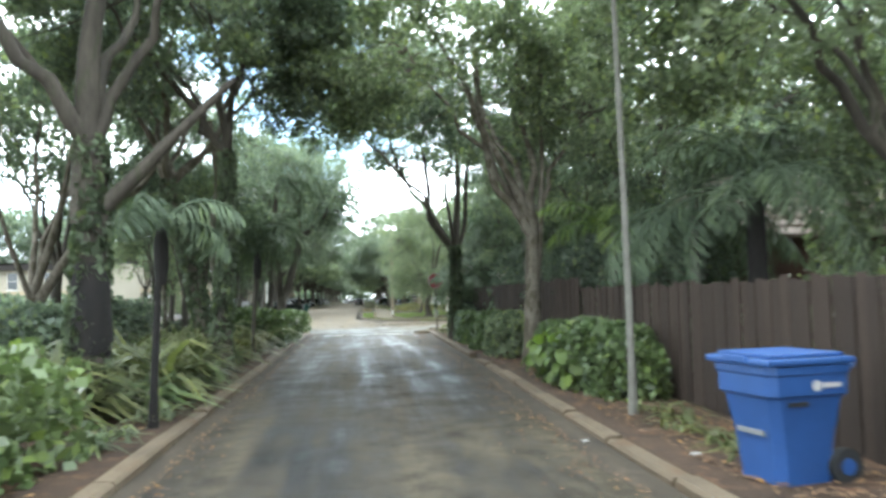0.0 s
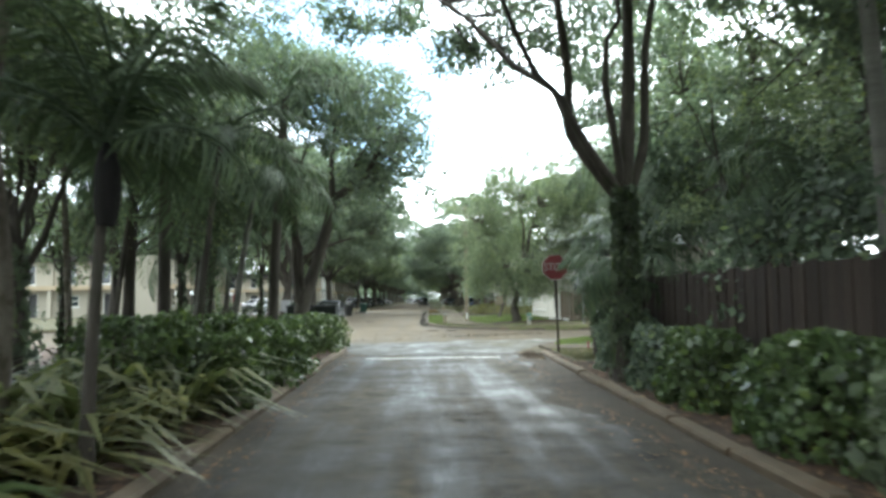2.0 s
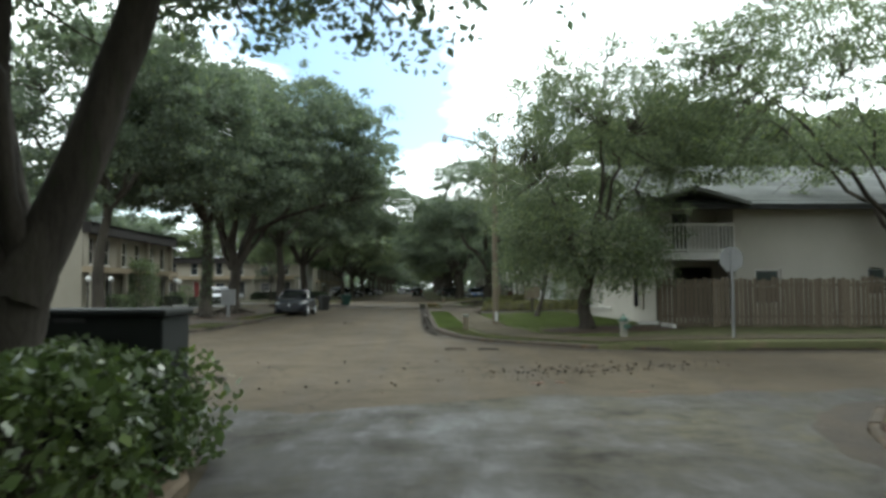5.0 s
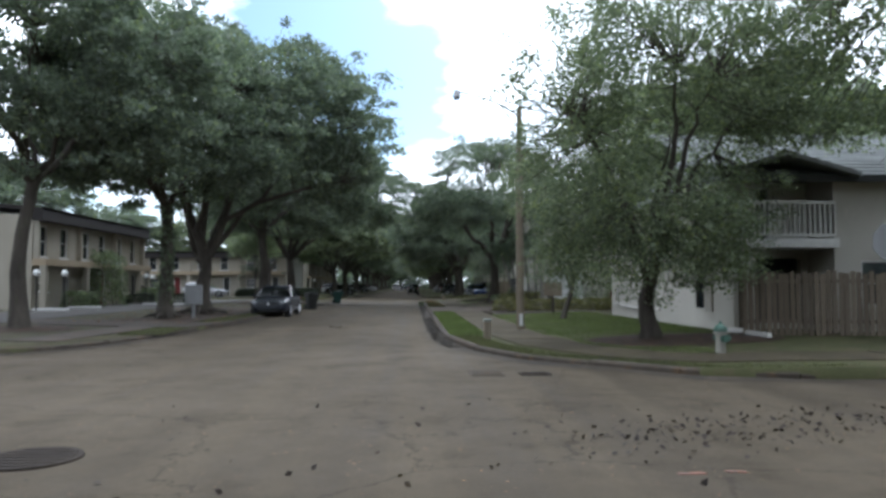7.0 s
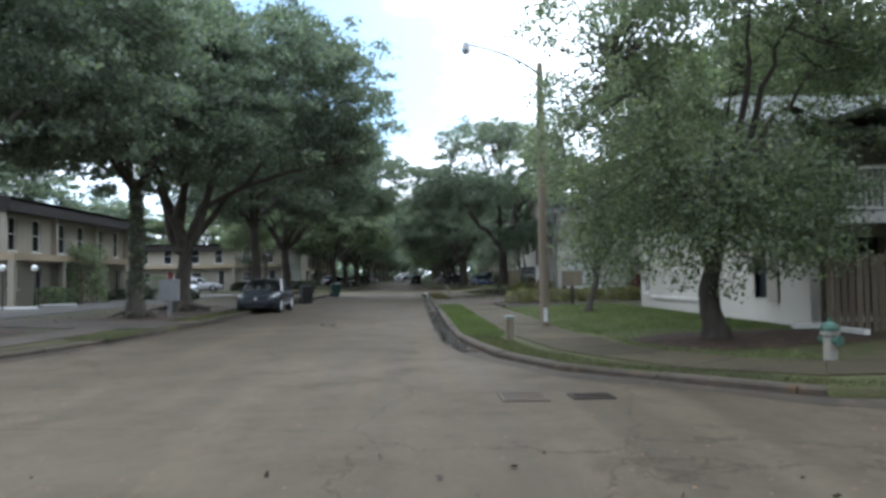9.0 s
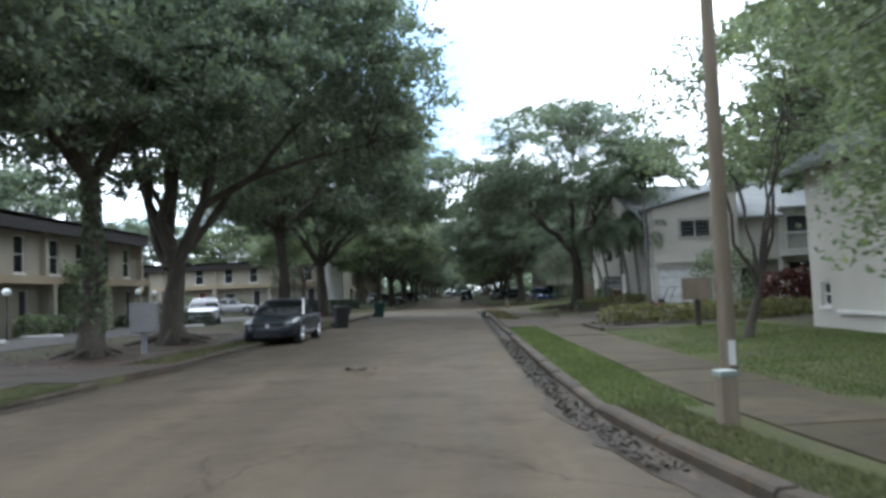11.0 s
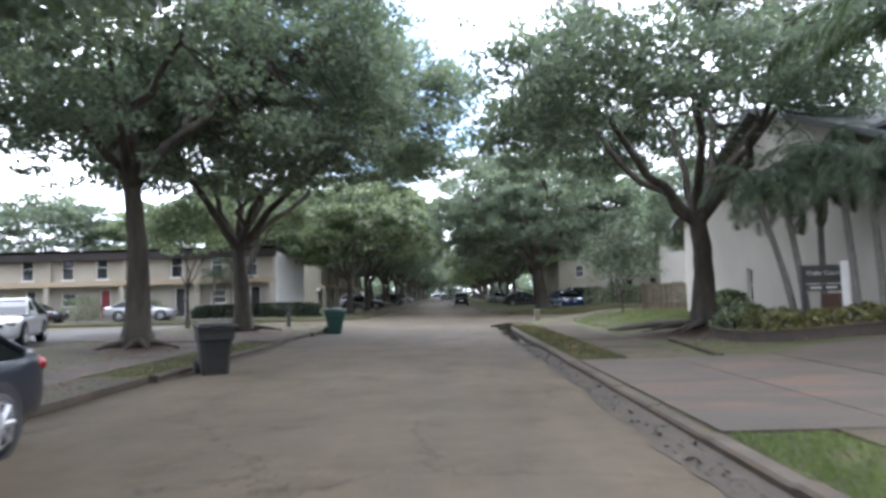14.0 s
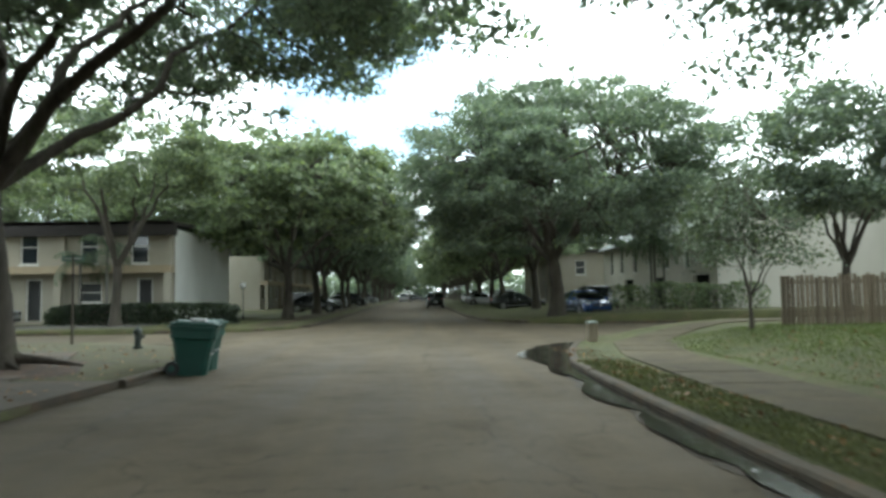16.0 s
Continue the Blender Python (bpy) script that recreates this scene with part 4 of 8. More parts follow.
# grass at the corner lawn, and the corner beside the stop sign
bm = bmesh.new()
vs = [bm.verts.new((x, y, lie(x, y) + 0.022)) for x, y in ((5.5, 33.05), (18, 33.2), (18, 37.4), (9.2, 37.2), (7.1, 36.45), (5.95, 35.0))]
bm.faces.new(vs)
bmesh.ops.subdivide_edges(bm, edges=bm.edges[:], cuts=4, use_grid_fill=True)
tagged(part("corner_lawn", bm, M["lawn_bright"]), "bright green corner lawn by the sidewalk", "lawn", kind="structure")
bm = bmesh.new()
vs = [bm.verts.new((x, y, lie(x, y) + 0.022)) for x, y in ((5.0, 27.6), (9, 27.6), (12, 31.3), (5.1, 31.15))]
bm.faces.new(vs)
tagged(part("corner_lawn", bm, M["lawn"]), "patchy lawn strewn with fallen leaves under a stop sign", "lawn", kind="structure")

# sloping end of the corner sidewalk where it meets the lane
fl = tell(LANE_R)
bm = bmesh.new()
rows = []
for y in np.linspace(30.92, 33.3, 14):
    e = ease((y - 30.92) / 0.5) * ease((33.3 - y) / 0.5)
    rows.append([bm.verts.new((fl(y) + u, y, z + dz * (1 - e))) for u, z, dz in ((-0.16 - 0.3 * e, 0.007, 0.0), (-0.05, 0.045, 0.03), (0.2, 0.1, 0.0), (0.5, lie(fl(y) + 0.5, y) + 0.03, 0.0))])
for a, b in zip(rows, rows[1:]):
    for j in range(3):
        bm.faces.new((a[j], a[j + 1], b[j + 1], b[j]))
tagged(part("kerb_ramp", bm, M["slab"], None, "", True), "worn concrete ramp from the sidewalk down to the lane", "ramp", kind="structure")

# strips of washed-up dirt and leaf mould along the lane kerbs
rng = np.random.default_rng(31)
for pts, side, w0 in ((LANE_L, 1, 0.22), (LANE_R, -1, 0.3)):
    f = tell(pts)
    bm = bmesh.new()
    rows = []
    for i, y in enumerate(np.arange(-13, 31.3, 0.25)):
        w = w0 * (1 + 0.55 * noise.noise(Vector((y * 0.9, side, 0.0))) + 0.35 * noise.noise(Vector((y * 3.1, side, 4.0))))
        x = f(y)
        rows.append([bm.verts.new((x + side * u * w, y, 0.012 + 0.025 * (1 - u) * (0.6 + 0.4 * noise.noise(Vector((y * 2, u * 3, side)))))) for u in (-0.02, 0.3, 0.65, 1.0)])
        rows[-1][-1].co.z = 0.002
    for a, b in zip(rows, rows[1:]):
        for j in range(3):
            bm.faces.new((a[j], a[j + 1], b[j + 1], b[j]) if side > 0 else (a[j + 1], a[j], b[j], b[j + 1]))
    tagged(part("dirt_strip", bm, M["mould"], None, "", True), "dark dirt and leaf mould washed against the lane kerb", "dirt", kind="structure")

# damp, patched asphalt at the mouth of the lane, with a ragged edge on the street
bm = bmesh.new()
lf, rt = tell(LANE_L), tell(LANE_R)
rows = []
for v in np.linspace(0, 1, 15):
    row = []
    for u in np.linspace(0, 1, 25):
        y = 31.57 + v * (4.9 + 1.9 * u + 0.9 * noise.noise(Vector((u * 5, 1.0, 0.0))) + 0.35 * noise.noise(Vector((u * 19, 2.0, 0.0))))
        a, b = max(-3.0, lf(min(y, 35.6))) + 0.02, min(9.0, rt(min(y, 37.3))) - 0.02
        row.append(bm.verts.new((a + (b - a) * u, y, 0.0085)))
    rows.append(row)
for r0, r1 in zip(rows, rows[1:]):
    for i in range(24):
        bm.faces.new((r0[i], r0[i + 1], r1[i + 1], r1[i]))
tagged(part("road_mouth", bm, M["mouth"], None, "", True), "dark damp asphalt where the lane meets the street", "road", kind="structure")

# stop bar, seam, covers
bm = bmesh.new()
box(bm, 0.45, 3.72, 30.32, 30.62, 0.0, 0.011)
tagged(part("stop_line", bm, M["worn_line"]), "worn white stop line across the lane", "road marking", kind="structure")
bm = bmesh.new()
box(bm, -0.3, 4.85, 31.5, 31.56, -0.02, 0.009)
tagged(part("road_seam", bm, M["iron"]), "dark seam between lane and street asphalt", "road seam", kind="structure")
for x, y, a, b in ((2.2, 45.6, 0.55, 0.7), (3.0, 45.5, 0.5, 0.4)):
    bm = boxes((x - a / 2, x + a / 2, y - b / 2, y + b / 2, -0.02, 0.016), bevel=0.004)
    for k in range(5):
        box(bm, x - a / 2 + 0.04, x + a / 2 - 0.04, y - b / 2 + 0.06 + k * (b - 0.1) / 5, y - b / 2 + 0.09 + k * (b - 0.1) / 5, 0.014, 0.022)
    tagged(part("utility_cover", bm, M["kerb" if a > 0.52 else "iron"]), "square utility cover set in the street", "utility cover")
mh = empty("manhole_cover", -2.25, 39.9, 0.0, 0, "round cast iron manhole cover in the street", "manhole cover")
bm = bmesh.new()
bmesh.ops.create_cone(bm, cap_ends=True, segments=28, radius1=0.42, radius2=0.41, depth=0.03, matrix=Matrix.Translation((0, 0, 0.005)))
part("plate", bm, M["iron"], mh)
for k in range(-3, 4):
    w = math.sqrt(0.36**2 - (k * 0.1) ** 2)
    part("rib", boxes((-w, w, k * 0.1 - 0.022, k * 0.1 + 0.022, 0.018, 0.026)), M["iron"], mh)


# ---------------------------------------------------------------- fences
def fence(name, label, a, b, z0, z1, mat, seed, board=0.14, gap=0.012, jag=0.02, group=""):
    """Upright boards on two rails and posts."""
    rng = np.random.default_rng(seed)
    a, b = Vector(a), Vector(b)
    d = b - a
    ang = math.degrees(math.atan2(d.y, d.x))
    root = empty(name, a.x, a.y, z0, ang, label, "fence", group)
    ln, h = d.length, z1 - z0
    n = int(ln / (board + gap))
    meshes = []
    for k in range(4):
        bm = bmesh.new()
        w = board * (0.9 + 0.06 * k)
        box(bm, -w / 2, w / 2, -0.012, 0.012, 0.02, h * (1 - 0.012 * k), 0.004)
        me = bpy.data.meshes.new("board")
        bm.to_mesh(me)
        bm.free()
        me.materials.append(M[mat])
        meshes.append(me)
    for i in range(n):
        o = new("board", meshes[rng.integers(4)])
        o.parent = root
        o.matrix_local = pose((i + 0.5) * (board + gap), rng.uniform(-0.005, 0.005) + (0.012 if i % 2 else 0.0), rng.uniform(-jag, jag), 0, rng.uniform(-0.4, 0.4), rng.uniform(-1, 1))
    for z in (0.3, h * 0.82):
        part("rail", boxes((0, ln, 0.05, 0.09, z, z + 0.09)), M[mat], root)
    for k in range(int(ln / 2.4) + 1):
        u = min(ln, k * 2.4)
        part("post", boxes((u - 0.05, u + 0.05, 0.09, 0.18, -0.2, h - 0.04), bevel=0.008), M[mat], root)
    return root


fence("wooden_fence", "dark brown stained board fence behind shrubs", (6.1, 13.0), (6.12, -6), 0.1, 1.63, "fence", 1, jag=0.006)
fence("wooden_fence", "dark brown stained board fence behind shrubs", (6.15, 26.4), (6.1, 13.1), 0.1, 1.84, "fence", 2, jag=0.006)
fence("wooden_fence", "dark brown stained board fence turning the corner", (6.2, 26.5), (12.5, 27.0), 0.1, 1.84, "fence", 3, jag=0.006)
fence("wooden_fence", "weathered grey-brown board fence before a white house", (9.05, 51.0), (21.5, 48.4), 0.22, 1.78, "fence_pale", 4, 0.115, 0.022, 0.05)
fence("wooden_fence", "weathered pale board fence with gaps", (8.7, 98.7), (22, 98.9), 0.46, 1.85, "fence_pale", 5, 0.095, 0.035, 0.06)


# ---------------------------------------------------------------- houses
def wall(parent, mat, a, b, z0, z1, openings=(), thick=0.22, label="", gable=None):
    """A wall from a to b (its outer face on the right-hand side when walking from a to b) with openings cut through; gable: (u, z) of a peak."""
    a, b = Vector((*a, 0)), Vector((*b, 0))
    d = b - a
    ln = d.length
    turn = pose(a.x, a.y, 0, 0, 0, math.degrees(math.atan2(d.y, d.x)))
    us = sorted({0, ln, *(o[0] for o in openings), *(o[1] for o in openings)})
    vs = sorted({z0, z1, *(o[2] for o in openings), *(o[3] for o in openings)})
    bm = bmesh.new()
    for u0, u1 in zip(us, us[1:]):
        for v0, v1 in zip(vs, vs[1:]):
            m = ((u0 + u1) / 2, (v0 + v1) / 2)
            if any(o[0] < m[0] < o[1] and o[2] < m[1] < o[3] for o in openings):
                continue
            box(bm, max(u0, 0.003), min(u1, ln - 0.003), 0, thick, v0, v1)
    bmesh.ops.remove_doubles(bm, verts=bm.verts[:], dist=0.0008)
    if gable:
        f = [bm.verts.new((u, y, z)) for y in (0, thick) for u, z in ((0.003, z1 + 0.001), (ln - 0.003, z1 + 0.001), (gable[0], gable[1]))]
        bm.faces.new((f[0], f[1], f[2]))
        bm.faces.new((f[3], f[5], f[4]))
        bm.faces.new((f[1], f[4], f[5], f[2]))
        bm.faces.new((f[0], f[2], f[5], f[3]))
    bmesh.ops.transform(bm, matrix=turn, verts=bm.verts[:])
    w = part("wall", bm, M[mat], parent, label)
    for o in openings:
        kind = o[4] if len(o) > 4 else "window"
        opening_fill(parent, turn, *o[:4], kind, thick)
    return w


def opening_fill(parent, turn, u0, u1, v0, v1, kind, thick):
    def put(name, bm, mat, under, label=""):
        bmesh.ops.transform(bm, matrix=turn, verts=bm.verts[:])
        return part(name, bm, M[mat], under, label)

    if kind == "open":
        return
    if kind == "window":
        w = put("window", boxes((u0, u1, 0.10, 0.13, v0, v1)), "pane", parent, "dark window pane")
        t = 0.06
        fr = boxes((u0, u0 + t, 0.05, 0.14, v0, v1), (u1 - t, u1, 0.05, 0.14, v0, v1), (u0 + t, u1 - t, 0.05, 0.14, v0, v0 + t), (u0 + t, u1 - t, 0.05, 0.14, v1 - t, v1), (u0 + t, u1 - t, 0.06, 0.14, (v0 + v1) / 2 - 0.025, (v0 + v1) / 2 + 0.025))
        put("frame", fr, "trim", w)
        put("sill", boxes((u0 - 0.06, u1 + 0.06, -0.06, 0.1, v0 - 0.07, v0)), "trim", w)
    elif kind == "slider":
        w = put("window", boxes((u0, u1, 0.10, 0.13, v0, v1)), "pane", parent, "wide dark window with slats")
        t = 0.06
        fr = boxes((u0 - 0.08, u0 + t, -0.03, 0.14, v0 - 0.08, v1 + 0.08), (u1 - t, u1 + 0.08, -0.03, 0.14, v0 - 0.08, v1 + 0.08), (u0 + t, u1 - t, -0.03, 0.14, v0 - 0.08, v0 + t), (u0 + t, u1 - t, -0.03, 0.14, v1 - t, v1 + 0.08), ((u0 + u1) / 2 - 0.03, (u0 + u1) / 2 + 0.03, 0.05, 0.14, v0 + t, v1 - t))
        put("frame", fr, "box_grey", w)
        for k in range(1, 5):
            z = v0 + (v1 - v0) * k / 5
            put("slat", boxes((u0 + t, u1 - t, 0.085, 0.099, z - 0.012, z + 0.012)), "steel", w)
    elif kind == "shutter":
        w = put("window", boxes((u0, u1, 0.10, 0.13, v0, v1)), "pane", parent, "narrow dark window")
        put("frame", boxes((u0 - 0.05, u0, -0.02, 0.14, v0 - 0.05, v1 + 0.05), (u1, u1 + 0.05, -0.02, 0.14, v0 - 0.05, v1 + 0.05), (u0, u1, -0.02, 0.14, v0 - 0.05, v0), (u0, u1, -0.02, 0.14, v1, v1 + 0.05)), "stucco", w)
        sh = put("shutter", boxes((u1 + 0.06, u1 + 0.56, -0.06, -0.02, v0 - 0.08, v1 + 0.08)), "box_grey", w, "grey-brown louvred shutter")
        for k in range(int((v1 - v0) / 0.09)):
            z = v0 + 0.03 + k * 0.09
            put("louvre", boxes((u1 + 0.11, u1 + 0.51, -0.07, -0.055, z, z + 0.05)), "box_grey", sh)
    elif kind in ("door", "red_door"):
        dd = put("door", boxes((u0, u1, 0.12, 0.17, v0, v1)), "red_door" if kind == "red_door" else "dark_trim", parent, "red panelled front door" if kind == "red_door" else "dark front door")
        put("door_frame", boxes((u0, u0 + 0.06, 0.02, 0.12, v0, v1), (u1 - 0.06, u1, 0.02, 0.12, v0, v1), (u0 + 0.06, u1 - 0.06, 0.02, 0.12, v1 - 0.06, v1)), "trim", dd)
    elif kind == "recess":
        # porch lining coloured near-black in place of the shade inside
        put("recess", boxes((u0, u1, 0.9, 1.0, v0, v1), (u0 - 0.05, u0, thick, 1.0, v0, v1), (u1, u1 + 0.05, thick, 1.0, v0, v1), (u0, u1, thick, 1.0, v1, v1 + 0.05)), "interior", parent, "recessed porch with its shade painted dark")
    elif kind == "garage":
        g = put("garage_door", boxes((u0, u1, 0.1, 0.14, v0, v1)), "garage", parent, "white sectional garage door")
        for k in range(1, 4):
            z = v0 + (v1 - v0) * k / 4
            put("panel_joint", boxes((u0 + 0.02, u1 - 0.02, 0.092, 0.1, z - 0.01, z + 0.01)), "steel", g)


def slab_roof(parent, pts, thick, mat, label="", name="roof"):
    """A flat or pitched roof plane from its corners, given depth."""
    bm = bmesh.new()
    up = [bm.verts.new(p) for p in pts]
    dn = [bm.verts.new((p[0], p[1], p[2] - thick)) for p in pts]
    bm.faces.new(up)
    bm.faces.new(dn[::-1])
    for i in range(len(pts)):
        j = (i + 1) % len(pts)
        bm.faces.new((up[i], dn[i], dn[j], up[j]))
    bmesh.ops.recalc_face_normals(bm, faces=bm.faces[:])
    return part(name, bm, M[mat], parent, label)


def shingle_courses(parent, p0, p1, up, rows, mat, thick=0.03):
    """Overlapping courses on a roof plane: p0 to p1 is the eave, up the vector to the ridge."""
    p0, p1, up = Vector(p0), Vector(p1), Vector(up)
    nrm = (p1 - p0).cross(up).normalized()
    if nrm.z < 0:
        nrm = -nrm
    for k in range(rows):
        a, b = p0 + up * (k / rows), p1 + up * (k / rows)
        c, d = p1 + up * min(1, (k + 1.15) / rows), p0 + up * min(1, (k + 1.15) / rows)
        bm = bmesh.new()
        vs = [bm.verts.new(q) for q in (a + nrm * thick, b + nrm * thick, c + nrm * 0.006, d + nrm * 0.006)]
        lo = [bm.verts.new(q) for q in (a, b)]
        bm.faces.new(vs)
        bm.faces.new((vs[0], lo[0], lo[1], vs[1]))
        part("shingle_course", bm, M[mat], parent)


def balustrade(parent, a, b, z0, h, mat="trim", step=0.13):
    a, b = Vector((*a, z0)), Vector((*b, z0))
    d = b - a
    n = max(2, int(d.length / step))
    turn = pose(a.x, a.y, z0, 0, 0, math.degrees(math.atan2(d.y, d.x)))
    ln = d.length
    bm = boxes((0, ln, -0.04, 0.04, h - 0.08, h))
    bmesh.ops.transform(bm, matrix=turn, verts=bm.verts[:])
    rail = part("railing", bm, M[mat], parent, "painted wooden balcony railing")
    bm = boxes((0, ln, -0.03, 0.03, 0.05, 0.12))
    bmesh.ops.transform(bm, matrix=turn, verts=bm.verts[:])
    part("bottom_rail", bm, M[mat], rail)
    for k in range(n + 1):
        u = ln * k / n
        bm = boxes((u - 0.022, u + 0.022, -0.02, 0.02, 0.1, h - 0.06))
        bmesh.ops.transform(bm, matrix=turn, verts=bm.verts[:])
        part("baluster", bm, M[mat], rail)


# white house with a corner balcony
R1 = empty("house", 9.3, 52, 0.3, 0, "white two-storey stucco house with a corner balcony and grey shingle roof", "house")
R1.matrix_world = Matrix()
wall(R1, "stucco", (9.3, 63.5), (9.3, 52.0), 0.1, 4.3, [(0.5, 0.95, 0.75, 1.35), (9.0, 9.65, 0.8, 2.05, "shutter")])
wall(R1, "stucco", (9.3, 52.0), (9.9, 52.0), 0.1, 4.3)
wall(R1, "stucco", (9.9, 53.3), (12.0, 53.3), 0.1, 4.3, [(0.3, 1.1, 2.75, 4.2, "door"), (0.2, 1.9, 0.4, 2.2, "recess")])
wall(R1, "stucco", (12.0, 52.0), (22.5, 52.0), 0.1, 4.3, [(0.7, 1.6, 0.9, 2.1), (4.6, 5.3, 1.2, 2.15), (6.6, 7.2, 1.2, 2.15)])
wall(R1, "stucco", (12.0, 53.3), (12.0, 52.0), 0.1, 4.3)
wall(R1, "stucco", (22.5, 52.0), (22.5, 63.5), 0.1, 4.3)
wall(R1, "stucco", (22.5, 63.5), (9.3, 63.5), 0.1, 4.3)
part("balcony_floor", boxes((9.45, 12.0, 51.75, 53.29, 2.42, 2.66)), M["trim"], R1, "weathered balcony deck with fascia")
balustrade(R1, (9.55, 51.85), (11.95, 51.85), 2.66, 0.98)
balustrade(R1, (9.5, 53.1), (9.5, 51.85), 2.66, 0.98)
slab_roof(R1, [(8.9, 51.5, 4.25), (22.9, 51.5, 4.25), (20.4, 57.8, 6.6), (11.4, 57.8, 6.6)], 0.14, "shingle", "grey-green shingle roof slope")
slab_roof(R1, [(22.9, 64.0, 4.25), (8.9, 64.0, 4.25), (11.4, 57.8, 6.6), (20.4, 57.8, 6.6)], 0.14, "shingle")
slab_roof(R1, [(8.9, 64.0, 4.25), (8.9, 51.5, 4.25), (11.4, 57.8, 6.6)], 0.14, "shingle")
slab_roof(R1, [(22.9, 51.5, 4.25), (22.9, 64.0, 4.25), (20.4, 57.8, 6.6)], 0.14, "shingle")
shingle_courses(R1, (8.9, 51.5, 4.25), (22.9, 51.5, 4.25), (0, 6.3, 2.35), 14, "shingle")
slab_roof(R1, [(9.0, 51.2, 4.38), (10.4, 51.2, 4.85), (10.4, 55, 4.95), (9.0, 55, 4.48)], 0.12, "shingle", "small gable over the balcony")
slab_roof(R1, [(10.4, 51.2, 4.85), (12.3, 51.2, 4.3), (12.3, 55, 4.4), (10.4, 55, 4.95)], 0.12, "shingle")
part("ledge", boxes((9.22, 9.297, 57.6, 62.2, 0.6, 0.68)), M["trim"], R1, "low ledge along the wall")
part("fascia", boxes((8.9, 22.9, 51.44, 51.5, 4.08, 4.26)), M["dark_trim"], R1)
part("splash_gutter", boxes((8.4, 9.25, 51.0, 51.12, 0.3, 0.4), (9.1, 9.22, 49.9, 51.0, 0.25, 0.35)), M["trim"], R1, "white downspout extension on the ground")

# white gabled house with a garage
R2 = empty("house", 9.4, 80, 0.4, 0, "white stucco gabled house with a garage and upper balcony", "house")
R2.matrix_world = Matrix()
Z0 = 0.3
wall(R2, "stucco", (9.4, 94.4), (9.4, 78.85), Z0, 4.3, [(1.6, 2.1, 3.1, 4.25, "shutter"), (1.6, 2.15, 0.95, 2.3, "shutter"), (6.2, 6.6, 0.95, 2.1, "window")], gable=(7.9, 6.95))
wall(R2, "stucco", (9.4, 78.85), (13.4, 78.85), Z0, 5.0, [(0.22, 2.35, 0.42, 2.2, "garage"), (1.28, 2.75, 3.58, 4.43, "slider")], gable=(3.99, 5.95))
part("lintel", boxes((9.45, 13.36, 78.74, 78.847, 2.42, 2.52)), M["stucco"], R2, "white ledge over the garage")
wall(R2, "stucco", (13.4, 78.85), (13.4, 80.6), Z0, 5.9)
wall(R2, "stucco", (13.4, 80.6), (24, 80.6), Z0, 5.0, [(3.0, 4.4, 2.95, 4.6, "door"), (0.6, 1.6, 0.5, 2.2), (3.0, 5.2, 0.5, 2.3, "recess")])
wall(R2, "stucco", (24, 80.6), (24, 94.4), Z0, 4.3)
wall(R2, "stucco", (24, 94.4), (9.4, 94.4), Z0, 4.3)
part("balcony_floor", boxes((15.4, 20, 79.2, 80.58, 2.55, 2.75)), M["trim"], R2, "white balcony deck")
part("bay", boxes((13.42, 15.4, 79.3, 80.59, 2.45, 4.5)), M["stucco"], R2, "white projecting bay beside the balcony")
slab_roof(R2, [(13.41, 79.0, 4.5), (15.6, 79.0, 4.5), (15.6, 80.9, 5.3), (13.41, 80.9, 5.3)], 0.12, "shingle", "small sloped roof over the bay")
balustrade(R2, (15.45, 79.3), (19.9, 79.3), 2.75, 0.95)
for x in (15.5, 17.5, 19.9):
    part("post", boxes((x - 0.07, x + 0.07, 79.3, 79.44, 0.2, 4.9)), M["trim"], R2)
slab_roof(R2, [(9.0, 86.5, 7.1), (9.0, 95.0, 4.2), (24.4, 95.0, 4.2), (24.4, 86.5, 7.1)], 0.16, "shingle", "grey shingle gable roof")
slab_roof(R2, [(9.0, 79.0, 4.55), (9.0, 86.5, 7.1), (24.4, 86.5, 7.1), (24.4, 80.3, 5.0), (13.3, 80.3, 5.0)], 0.16, "shingle")
slab_roof(R2, [(9.15, 78.65, 5.06), (13.5, 78.65, 6.06), (13.5, 85.4, 6.06), (9.15, 85.4, 5.06)], 0.1, "shingle", "low shingle roof over the front gable")
slab_roof(R2, [(13.5, 78.65, 6.06), (14.0, 78.65, 5.9), (14.0, 85.4, 5.9), (13.5, 85.4, 6.06)], 0.1, "shingle")
part("downspout", boxes((9.28, 9.36, 78.95, 79.03, 0.35, 5.0)), M["trim"], R2, "white downspout")

# townhouse row seen past the side street
R3 = empty("house", 15.5, 119, 0.3, 0, "pale grey townhouse with tall dark windows and a sloped upper roof", "house")
R3.matrix_world = Matrix()
wall(R3, "stucco", (15.5, 119), (34, 119), 0.2, 6.0)
wall(R3, "stucco", (15.5, 143), (15.5, 119), 0.2, 5.2, [(u, u + 0.9, z, z + h) for u in (2, 5, 8.5, 12, 15.5, 19, 22) for z, h in ((2.9, 2.0),)] + [(20.4, 22.8, 0.3, 2.4, "recess"), (13, 15.4, 0.3, 2.4, "recess"), (6, 8.4, 0.3, 2.4, "recess")])
wall(R3, "stucco", (34, 119), (34, 143), 0.2, 6.0)
wall(R3, "stucco", (34, 143), (15.5, 143), 0.2, 6.0)
slab_roof(R3, [(15.0, 118.8, 5.1), (16.9, 118.8, 6.3), (16.9, 143.2, 6.3), (15.0, 143.2, 5.1)], 0.12, "shingle", "grey sloped mansard")
slab_roof(R3, [(16.9, 118.8, 6.3), (34.3, 118.8, 6.3), (34.3, 143.2, 6.3), (16.9, 143.2, 6.3)], 0.12, "shingle")
